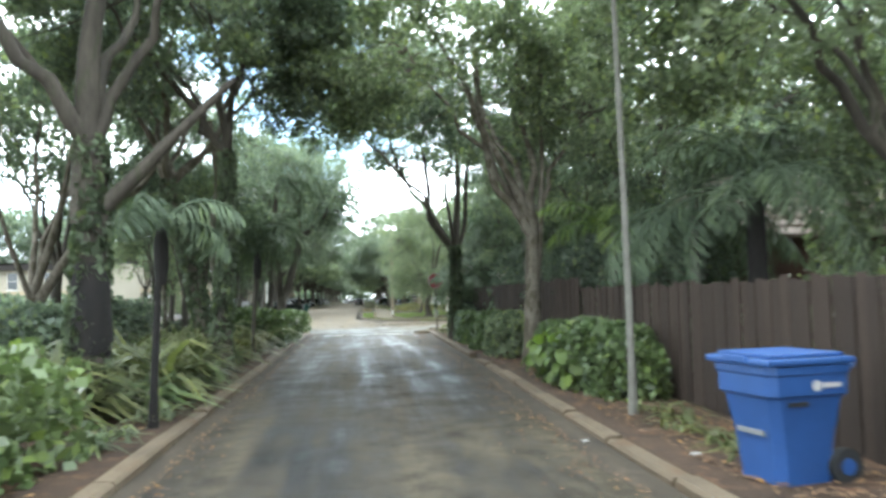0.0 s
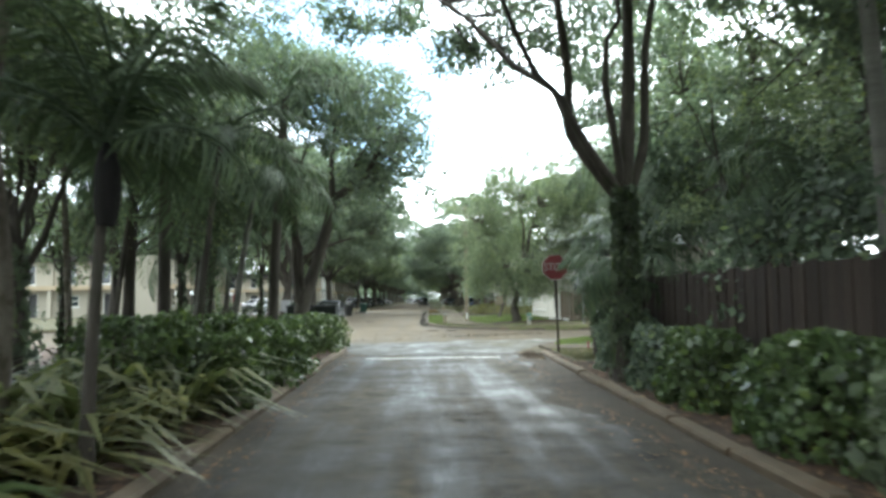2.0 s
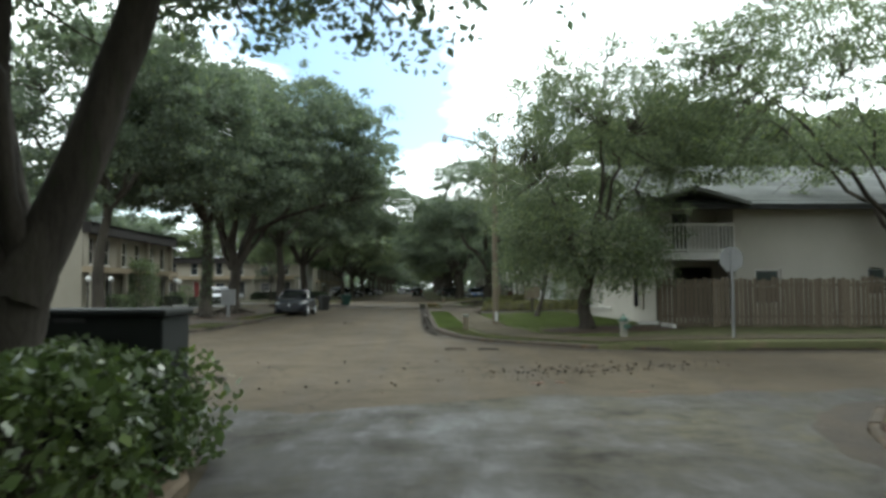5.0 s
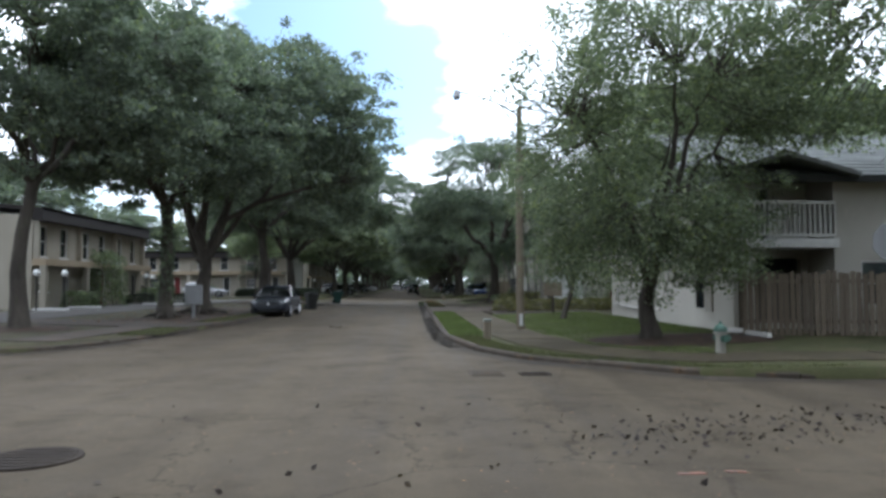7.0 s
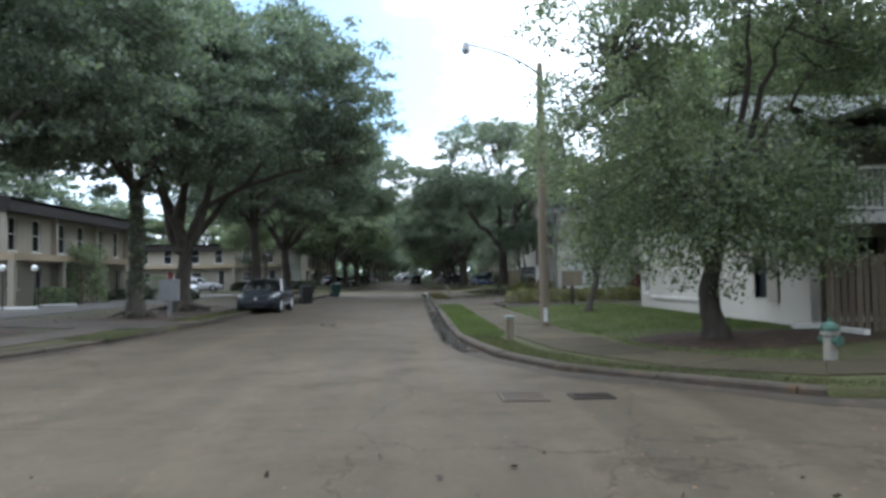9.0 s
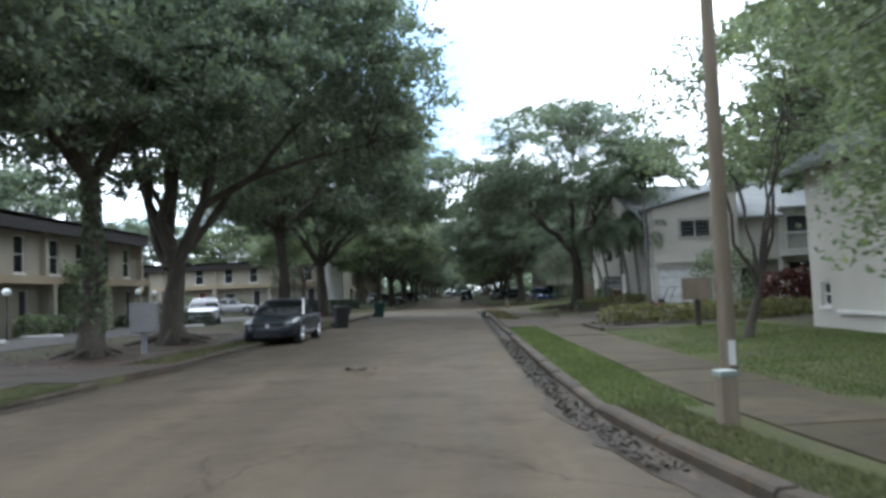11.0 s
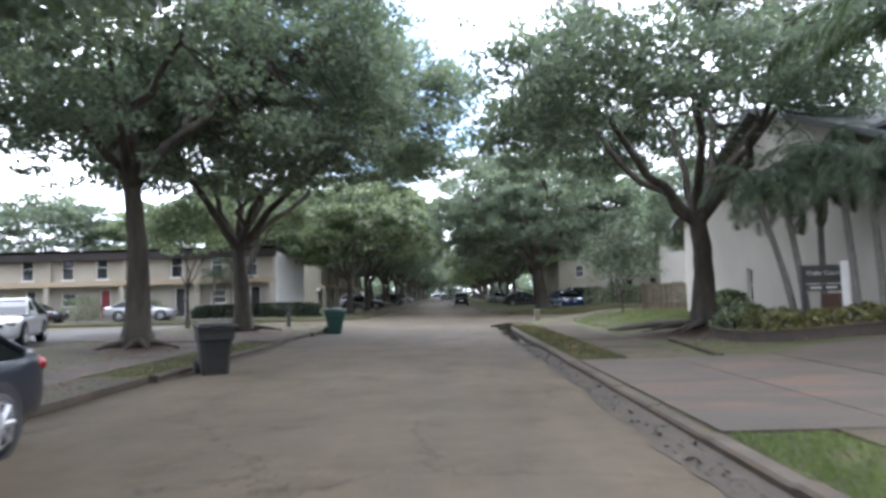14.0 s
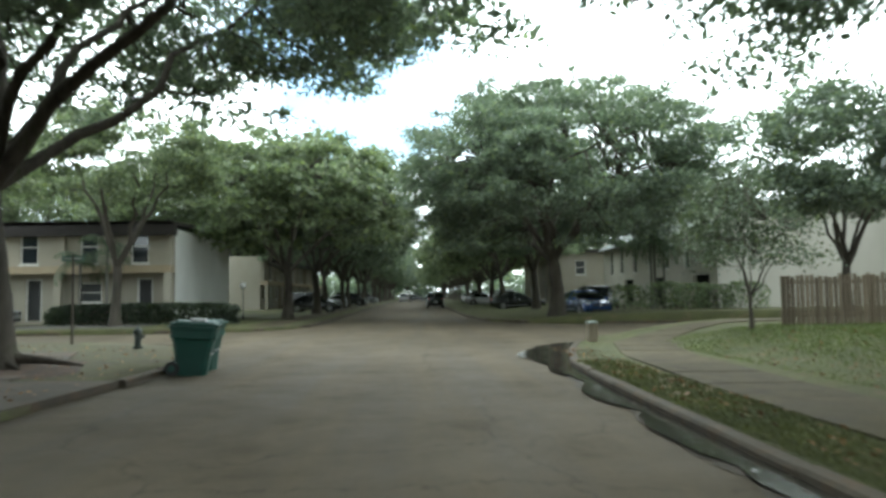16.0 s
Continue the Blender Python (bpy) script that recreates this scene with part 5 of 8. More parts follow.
R4 = empty("house", 13, 150, 0.2, 0, "cream two-storey house far along the street", "house")
R4.matrix_world = Matrix()
wall(R4, "stucco_cream", (12.5, 150), (26, 150), 0.1, 5.6, [(2, 3, 3.2, 4.6), (6, 7, 3.2, 4.6)])
wall(R4, "stucco_cream", (12.5, 170), (12.5, 150), 0.1, 5.6, [(u, u + 1, 3.2, 4.6) for u in (3, 8, 13, 17)] + [(u, u + 1.2, 0.3, 2.3, "door") for u in (5, 14)])
slab_roof(R4, [(12, 149.5, 5.6), (26.5, 149.5, 5.6), (26.5, 170.5, 6.4), (12, 170.5, 6.4)], 0.25, "mansard", "dark flat roof edge")


def townhouse_row(name, label, a, b, depth, z0, top, units, seed, eave=0.55):
    """A row of joined townhouses: each unit with a recessed entry, a canopy band, tall upper windows and a brown mansard edge."""
    root = empty(name, a[0], a[1], z0, 0, label, "house")
    root.matrix_world = Matrix()
    rng = np.random.default_rng(seed)
    A, B = Vector((*a, 0)), Vector((*b, 0))
    d = (B - A).normalized()
    back = Vector((-d.y, d.x, 0))
    ln = (B - A).length
    unit = ln / units
    ops = []
    for k in range(units):
        u = k * unit
        ops += [(u + unit * 0.14, u + unit * 0.3, z0 + 2.85, z0 + 4.6), (u + unit * 0.6, u + unit * 0.76, z0 + 2.85, z0 + 4.6)]
        ops += [(u + unit * 0.14, u + unit * 0.34, z0 + 0.9, z0 + 1.9), (u + unit * 0.66, u + unit * 0.8, z0 + 0.02, z0 + 2.1, "red_door" if k % 3 == 1 else "door")]
    wall(root, "stucco_cream", a, b, z0 - 0.2, top, ops)
    c, e = B + back * depth, A + back * depth
    # white end wall, its colour raised to stand in for sunlight on it
    wall(root, "white_wall", (B.x, B.y), (c.x, c.y), z0 - 0.2, top)
    wall(root, "stucco", (c.x, c.y), (e.x, e.y), z0 - 0.2, top)
    wall(root, "stucco_cream", (e.x, e.y), (A.x, A.y), z0 - 0.2, top)
    ang = math.degrees(math.atan2(d.y, d.x))
    turn = pose(A.x, A.y, 0, 0, 0, ang)

    def put(nm, bm, mat, lab=""):
        bmesh.ops.transform(bm, matrix=turn, verts=bm.verts[:])
        return part(nm, bm, M[mat], root, lab)

    put("band", boxes((0, ln, -0.75, 0.0, z0 + 2.35, z0 + 2.72)), "band", "ochre canopy band between the storeys")
    for k in range(units + 1):
        u = min(ln - 0.16, max(0.16, k * unit))
        put("pilaster", boxes((u - 0.16, u + 0.16, -0.72, -0.42, z0 - 0.1, z0 + 2.35)), "stucco_cream")
        put("fin", boxes((u - 0.1, u + 0.1, -0.3, -0.003, z0 + 2.72, top - 0.1)), "stucco_cream")
    put("mansard", boxes((-0.1, ln + 0.1, -eave, -0.003, top - 0.35, top + 0.35)), "mansard", "brown mansard roof edge")
    slab_roof(root, [tuple(p) for p in (A - back * eave + Vector((0, 0, top + 0.38)), B - back * eave + Vector((0, 0, top + 0.38)), c + Vector((0, 0, top + 0.75)), e + Vector((0, 0, top + 0.75)))], 0.2, "mansard", "dark flat roof")
    return root


townhouse_row("townhouse_row", "cream two-storey townhouses with an ochre band and brown roof edge", (-19.6, 73.5), (-19.6, 89.2), 4.2, 0.25, 5.4, 3, 1)
townhouse_row("townhouse_row", "cream two-storey townhouses with an ochre band and white end wall", (-52, 117.2), (-13.3, 117.2), 10.6, 0.4, 5.0, 7, 2)
townhouse_row("townhouse_row", "cream townhouses with a brown roof edge across the side street", (-50, 76.0), (-24.0, 76.0), 9, 0.25, 5.4, 4, 3)
townhouse_row("townhouse_row", "cream townhouses far along the street", (-16, 150), (-16, 190), 10, 0.3, 5.4, 6, 4)

# low house with clay roof behind the lane fence
R0 = empty("house", 12, 18, 0, 0, "low brown house with a pale clay tile roof behind the fence", "house")
R0.matrix_world = Matrix()
wall(R0, "brown_wall", (9.2, 21), (9.2, 13), 0.0, 2.5, [(1.2, 2.4, 1.0, 2.0)])
wall(R0, "brown_wall", (9.2, 13), (20, 13), 0.0, 2.5, [(1.5, 3.0, 1.0, 2.1), (6, 7.5, 1.0, 2.1)])
wall(R0, "brown_wall", (20, 13), (20, 21), 0.0, 2.5)
wall(R0, "brown_wall", (20, 21), (9.2, 21), 0.0, 2.5)
for k in range(9):
    s0, s1 = k / 9, (k + 1.12) / 9
    slab_roof(R0, [(8.2 + 2.6 * s0, 12.2 + 4.8 * s0, 2.45 + 1.9 * s0 + 0.05), (21 - 2.6 * s0, 12.2 + 4.8 * s0, 2.45 + 1.9 * s0 + 0.05), (21 - 2.6 * s1, 12.2 + 4.8 * s1, 2.45 + 1.9 * s1), (8.2 + 2.6 * s1, 12.2 + 4.8 * s1, 2.45 + 1.9 * s1)], 0.07, "tile_roof", "", "tile_course")
    slab_roof(R0, [(8.2 + 2.6 * s0, 21.8 - 4.8 * s0, 2.45 + 1.9 * s0 + 0.05), (8.2 + 2.6 * s0, 12.2 + 4.8 * s0, 2.45 + 1.9 * s0 + 0.05), (8.2 + 2.6 * s1, 12.2 + 4.8 * s1, 2.45 + 1.9 * s1), (8.2 + 2.6 * s1, 21.8 - 4.8 * s1, 2.45 + 1.9 * s1)], 0.07, "tile_roof", "", "tile_course")
slab_roof(R0, [(21, 21.8, 2.45), (8.2, 21.8, 2.45), (10.8, 17, 4.35), (18.4, 17, 4.35)], 0.1, "tile_roof")


# ---------------------------------------------------------------- street furniture
def wheeled_bin(name, label, x, y, z, rz, mat, tilt=0.0, w=0.68, d=0.74, h=1.02, mark=False):
    """A wheeled cart: tapered body with a stepped rim, domed lid, rear handle, axle and two wheels."""
    root = empty(name, x, y, z, rz, label, "bin")
    if tilt:
        root.matrix_world = pose(x, y, z, tilt, 0, rz)
    bm = bmesh.new()
    secs = [(0.72, 0.66, 0.0), (0.78, 0.74, 0.35), (0.86, 0.86, 0.62), (0.9, 0.9, 0.7), (0.97, 0.99, 0.73), (0.98, 1.0, 0.88), (1.02, 1.04, 0.9), (1.02, 1.04, 0.96)]
    rings = []
    for sw, sd, sh in secs:
        hw, hd, c = w * sw / 2, d * sd / 2, 0.06
        back = -d / 2 * 0.0
        pts = [(-hw + c, -hd), (hw - c, -hd), (hw, -hd + c), (hw, hd - c), (hw - c, hd), (-hw + c, hd), (-hw, hd - c), (-hw, -hd + c)]
        rings.append([bm.verts.new((px, py + back, sh * h)) for px, py in pts])
    for r0, r1 in zip(rings, rings[1:]):
        for i in range(8):
            bm.faces.new((r0[i], r0[(i + 1) % 8], r1[(i + 1) % 8], r1[i]))
    bm.faces.new(rings[0][::-1])
    bm.faces.new(rings[-1])
    body = part("body", bm, M[mat], root)
    lid = boxes((-w * 0.54, w * 0.54, -d * 0.56, d * 0.5, h * 0.965, h * 1.02), (-w * 0.46, w * 0.46, -d * 0.46, d * 0.42, h * 1.02, h * 1.055), bevel=0.018)
    lid_ob = part("lid", lid, M[mat], root)
    part("grip", boxes((-0.13, 0.13, -d * 0.58, -d * 0.53, h * 0.985, h * 1.035), bevel=0.008), M[mat], lid_ob)
    bm = bmesh.new()
    rod(bm, (-w * 0.4, d * 0.56, h * 0.94), (w * 0.4, d * 0.56, h * 0.94), 0.016)
    for sx in (-1, 1):
        rod(bm, (sx * w * 0.4, d * 0.45, h * 0.9), (sx * w * 0.4, d * 0.57, h * 0.945), 0.018)
    part("handle", bm, M[mat], root)
    bm = bmesh.new()
    rod(bm, (-w * 0.42, d * 0.4, 0.13), (w * 0.42, d * 0.4, 0.13), 0.012)
    part("axle", bm, M["steel"], root)
    for sx in (-1, 1):
        bm = bmesh.new()
        rod(bm, (sx * w * 0.36, d * 0.4, 0.13), (sx * w * 0.46, d * 0.4, 0.13), 0.13, sides=20)
        wh = part("wheel", bm, M["rubber"], root)
        bm = bmesh.new()
        rod(bm, (sx * w * 0.455, d * 0.4, 0.13), (sx * w * 0.47, d * 0.4, 0.13), 0.06, sides=14)
        part("hub", bm, M[mat], wh)
    if mat != "dark_bin":
        part("lift_bar", boxes((-w * 0.22, w * 0.22, -d * 0.41, -d * 0.37, h * 0.4, h * 0.44)), M["steel"], root, "bare metal lift bar")
    for z in (0.44, 0.72):
        part("lift_pocket", boxes((-w * 0.24, w * 0.24, -d * (0.39 + 0.06 * (z > 0.5)), -d * 0.36, h * z, h * (z + 0.05))), M["dark_bin"], root, "dark lift pocket")
    if mark:
        bm = bmesh.new()
        bmesh.ops.create_circle(bm, cap_ends=True, segments=20, radius=0.04, matrix=pose(w * 0.495, 0.03, h * 0.8, 0, 90, 0))
        box(bm, w * 0.49, w * 0.496, 0.08, 0.24, h * 0.785, h * 0.82)
        part("mark", bm, M["letter"], root, "white round mark and bar")
        part("scuff", boxes((w * 0.435, w * 0.462, -0.2, -0.03, h * 0.64, h * 0.68), bevel=0.006), M["dark_bin"], root, "dark scuffed patch")
    return root


wheeled_bin("wheeled_bin", "bright blue plastic wheeled recycling cart with a closed lid", 5.19, 5.15, 0.09, -80, "blue_bin", 0.0, 0.64, 0.72, 0.9, True)
wheeled_bin("wheeled_bin", "charcoal plastic wheeled trash cart at the kerb", -5.3, 78.7, 0.0, 28, "dark_bin", 3, 0.7, 0.74, 0.98)
b2 = wheeled_bin("wheeled_bin", "dark green plastic wheeled cart with a white bag on its lid", -5.3, 93.9, 0.0, 98, "green_bin", 4, 0.7, 0.82, 0.96)
wheeled_bin("wheeled_bin", "dark green plastic wheeled cart standing behind another cart", -5.38, 94.78, 0.0, 86, "green_bin", 0.0, 0.66, 0.76, 0.95)
bm = boxes((-0.2, 0.06, -0.2, 0.1, 1.012, 1.07), bevel=0.02)
bmesh.ops.transform(bm, matrix=b2.matrix_world.copy(), verts=bm.verts[:])
tagged(part("white_box", bm, M["litter"]), "small white carton lying on a cart lid", "carton")

def text_mesh(word, size, depth=0.004):
    cu = bpy.data.curves.new("text", "FONT")
    cu.body, cu.size, cu.extrude = word, size, depth
    cu.align_x, cu.align_y = "CENTER", "CENTER"
    ob = bpy.data.objects.new("text", cu)
    scene.collection.objects.link(ob)
    me = bpy.data.meshes.new_from_object(ob.evaluated_get(bpy.context.evaluated_depsgraph_get()))
    bpy.data.objects.remove(ob)
    return me


def stop_sign(name, label, x, y, z, rz, height, post_mat, back=False, width=0.61, lean=0.0):
    root = empty(name, x, y, z, rz, label, "stop sign")
    root.matrix_world = pose(x, y, z, 0, lean, rz)
    part("post", boxes((-0.028, 0.028, -0.02, 0.02, -0.2, height + width * 0.85)), M[post_mat], root, "slim metal post")
    r = width / 2 / math.cos(math.pi / 8)

    def octa(rad, y0, y1):
        bm = bmesh.new()
        a = [bm.verts.new((rad * math.cos(math.pi / 8 + k * math.pi / 4), y0, height + width / 2 + rad * math.sin(math.pi / 8 + k * math.pi / 4))) for k in range(8)]
        b = [bm.verts.new((v.co.x, y1, v.co.z)) for v in a]
        bm.faces.new(a)
        bm.faces.new(b[::-1])
        for k in range(8):
            bm.faces.new((a[k], b[k], b[(k + 1) % 8], a[(k + 1) % 8]))
        bmesh.ops.recalc_face_normals(bm, faces=bm.faces[:])
        return bm

    plate = part("plate", octa(r, -0.026, -0.023), M["steel" if back else "white_paint"], root, "octagonal sign plate")
    if not back:
        part("face", octa(r * 0.965, -0.03, -0.027), M["sign_red"], plate, "dull red octagonal face")
        me = text_mesh("STOP", 0.235)
        me.materials.append(M["letter"])
        t = new("lettering", me)
        t.parent = plate
        t.matrix_local = pose(0, -0.036, height + width / 2, 90, 0, 0)
        t.scale = (0.98, 1.12, 1)
    return root


stop_sign("stop_sign", "red octagonal stop sign on a slim dark rusted post", 5.12, 30.15, 0.1, -3, 1.78, "post_green", lean=-1.2)
stop_sign("stop_sign", "back of a grey octagonal road sign on a thin grey post", 9.0, 45.35, 0.12, 186, 1.75, "steel", True)


def street_lamp(x, y, z):
    root = empty("street_lamp", x, y, z, 0, "tall tan wooden street lamp pole with a curved arm", "street lamp")
    p = Pile()
    p.tube([(0, 0, -0.3), (0, 0, 3), (0.01, 0, 6.85)], [0.125, 0.112, 0.085], 14)
    link_mesh("pole", p.mesh("pole"), M["pole_wood"], root)
    p = Pile()
    p.tube(bez((0, 0, 6.55), (-0.7, -0.25, 7.05), (-1.9, -0.6, 7.15), 12), np.linspace(0.04, 0.026, 12), 8)
    arm = link_mesh("arm", p.mesh("arm"), M["steel"], root, "thin curved metal arm")
    p = Pile()
    p.tube([(0, 0, 6.2), (-0.3, -0.1, 6.5), (-0.62, -0.2, 6.86)], [0.025] * 3, 6)
    link_mesh("brace", p.mesh("brace"), M["steel"], root)
    bm = bmesh.new()
    rod(bm, (-1.95, -0.62, 7.0), (-1.95, -0.62, 7.2), 0.12, 0.07, 14)
    head = part("lamp_head", bm, M["steel"], root, "grey lamp head")
    bm = bmesh.new()
    ball(bm, -1.95, -0.62, 6.98, 0.11, (1, 1, 0.8))
    part("lens", bm, M["lamp_glass"], head)
    part("pole_base_band", boxes((-0.05, 0.05, -0.162, -0.157, 0.15, 0.5)), M["white_paint"], root, "pale tag on the pole")
    return root


street_lamp(4.25, 55.5, 0.1)


def hydrant(name, label, x, y, z, rz, cap="hydrant_green", body="hydrant_white", s=1.0):
    root = empty(name, x, y, z, rz, label, "fire hydrant")
    bm = bmesh.new()
    for a, b, r0, r1 in ((0, 0.05, 0.15, 0.15), (0.05, 0.42, 0.095, 0.09), (0.42, 0.47, 0.13, 0.13)):
        rod(bm, (0, 0, a * s), (0, 0, b * s), r0 * s, r1 * s, 16)
    part("barrel", bm, M[body], root)
    bm = bmesh.new()
    ball(bm, 0, 0, 0.5 * s, 0.125 * s, (1, 1, 0.85), 16)
    rod(bm, (0, 0, 0.58 * s), (0, 0, 0.66 * s), 0.03 * s, 0.028 * s, 5)
    part("bonnet", bm, M[cap], root, "painted domed bonnet")
    for a, r in ((0, 0.07), (90, 0.05), (180, 0.05)):
        bm = bmesh.new()
        c, sn = math.cos(radians(a - 90)), math.sin(radians(a - 90))
        rod(bm, (c * 0.05 * s, sn * 0.05 * s, 0.34 * s), (c * 0.15 * s, sn * 0.15 * s, 0.34 * s), r * 0.85 * s, r * 0.85 * s, 12)
        rod(bm, (c * 0.15 * s, sn * 0.15 * s, 0.34 * s), (c * 0.19 * s, sn * 0.19 * s, 0.34 * s), r * s, r * s, 8)
        part("nozzle_cap", bm, M[cap], root)
    return root


hydrant("fire_hydrant", "white fire hydrant with a green top on the verge", 6.75, 46.95, 0.12, 10)
hydrant("fire_hydrant", "dull dark green fire hydrant on a worn grass corner", -8.4, 99.4, 0.15, 40, "hydrant_dark", "hydrant_dark", 0.9)


def bollard(name, label, x, y, z, h, w, mat, category):
    root = empty(name, x, y, z, 8, label, category)
    part("shaft", boxes((-w / 2, w / 2, -w / 2, w / 2, -0.1, h), bevel=0.012), M[mat], root)
    part("cap", boxes((-w * 0.56, w * 0.56, -w * 0.56, w * 0.56, h, h + 0.06), bevel=0.012), M["box_green" if mat != "box_green" else "steel"], root)
    return root


bollard("utility_pedestal", "short weathered brown utility pedestal in the verge", 2.85, 51.7, 0.1, 0.46, 0.16, "pole_wood", "utility pedestal")
bollard("utility_pedestal", "short weathered utility pedestal near the corner", 3.75, 99.7, 0.1, 0.5, 0.24, "pole_wood", "utility pedestal")

cab = empty("utility_cabinet", -8.1, 64.0, 0.15, 5, "grey utility cabinet on a short post beside tree", "utility cabinet")
part("cabinet", boxes((-0.32, 0.32, -0.2, 0.2, 0.55, 1.35), bevel=0.02), M["steel"], cab)
part("door", boxes((-0.28, 0.28, -0.215, -0.203, 0.6, 1.3)), M["steel"], cab)
part("post", boxes((-0.06, 0.06, -0.06, 0.06, -0.1, 0.55)), M["steel"], cab)

sb = empty("notice_board", 7.4, 66.6, 0.2, -8, "blank tan notice board on a short post", "notice board")
part("board", boxes((-0.42, 0.42, -0.14, 0.14, 0.75, 1.4), bevel=0.01), M["pole_wood"], sb)
part("post", boxes((-0.07, 0.07, -0.06, 0.06, -0.1, 0.75)), M["bark"], sb)

sg = empty("yard_sign", 7.79, 80.21, 0.36, -4, "dark wooden name sign with a square white post", "sign")
part("post", boxes((-0.46, -0.38, -0.05, 0.05, -0.15, 1.56), bevel=0.01), M["dark_trim"], sg, "thin dark post")
part("post", boxes((0.38, 0.54, -0.08, 0.08, -0.15, 1.64), bevel=0.012), M["trim"], sg, "square white post")
part("panel", boxes((-0.375, 0.375, -0.03, 0.03, 1.16, 1.56), bevel=0.01), M["dark_panel"], sg, "dark name panel with pale lettering")
part("panel", boxes((-0.375, 0.375, -0.03, 0.03, 0.98, 1.13), bevel=0.01), M["dark_panel"], sg, "dark lower panel")
part("panel", boxes((-0.05, 0.375, -0.025, 0.025, 0.5, 0.92), bevel=0.01), M["brown_wall"], sg, "dark red-brown lower panel")
me = text_mesh("Cedar Court", 0.135, 0.004)
me.materials.append(M["letter"])
lt = new("lettering", me)
lt.parent = sg
lt.matrix_local = pose(0, -0.036, 1.38, 90, 0, 0)
for u in (-0.17, 0.17):
    part("bar", boxes((u - 0.12, u + 0.12, -0.035, -0.031, 1.035, 1.08)), M["letter"], sg, "pale line of writing")


def post_lamp(x, y, z, h=1.75):
    root = empty("post_lamp", x, y, z, 0, "black post lamp with a white globe before townhouses", "post lamp", "post lamps before the townhouses")
    bm = bmesh.new()
    rod(bm, (0, 0, -0.1), (0, 0, h), 0.035, 0.03)
    rod(bm, (0, 0, h), (0, 0, h + 0.06), 0.06, 0.08)
    part("post", bm, M["dark_trim"], root)
    bm = bmesh.new()
    ball(bm, 0, 0, h + 0.2, 0.17)
    part("globe", bm, M["globe"], root, "white glass globe", True)


for x, y in ((-18.3, 71.5), (-17.6, 73.0), (-19.0, 90.0), (-17.4, 84.2), (-11.0, 122.0)):
    post_lamp(x, y, lie(x, y))

sp = empty("street_name_sign", -10.9, 101.1, 0.2, 0, "street name sign on a thin dark post", "street sign")
part("post", boxes((-0.025, 0.025, -0.025, 0.025, -0.1, 2.55)), M["post_green"], sp)
part("blade", boxes((-0.32, 0.32, -0.012, 0.012, 2.35, 2.52)), M["hydrant_green"], sp, "weathered green name blade")
part("bar", boxes((-0.24, 0.24, -0.016, -0.013, 2.41, 2.46)), M["litter"], sp)


bx = empty("storage_box", -1.4, 33.95, 0.1, -2, "dark green-black lidded storage box behind the hedge", "storage box")
part("body", boxes((-0.71, 0.71, -0.3, 0.3, 0.0, 1.16), bevel=0.02), M["box_black"], bx)
part("lid", boxes((-0.74, 0.74, -0.33, 0.33, 1.16, 1.22), bevel=0.025), M["box_black"], bx)
part("handle", boxes((-0.12, 0.12, -0.36, -0.33, 1.12, 1.15)), M["dark_trim"], bx)
mw = empty("lawn_mower", 9.45, 78.1, 0.36, 200, "small red lawn mower parked by the garage", "lawn mower")
part("deck", boxes((-0.24, 0.24, -0.3, 0.3, 0.08, 0.26), bevel=0.04), M["sign_red"], mw)
part("engine", boxes((-0.12, 0.12, -0.12, 0.12, 0.26, 0.42), bevel=0.03), M["dark_trim"], mw)
for sx in (-1, 1):
    for sy in (-1, 1):
        bm = bmesh.new()
        rod(bm, (sx * 0.24, sy * 0.24, 0.1), (sx * 0.29, sy * 0.24, 0.1), 0.1, sides=14)
        part("wheel", bm, M["rubber"], mw)
bm = bmesh.new()
for sx in (-1, 1):
    rod(bm, (sx * 0.2, 0.28, 0.2), (sx * 0.2, 0.85, 0.95), 0.014, sides=6)
rod(bm, (-0.2, 0.85, 0.95), (0.2, 0.85, 0.95), 0.014, sides=6)
part("push_handle", bm, M["dark_trim"], mw)


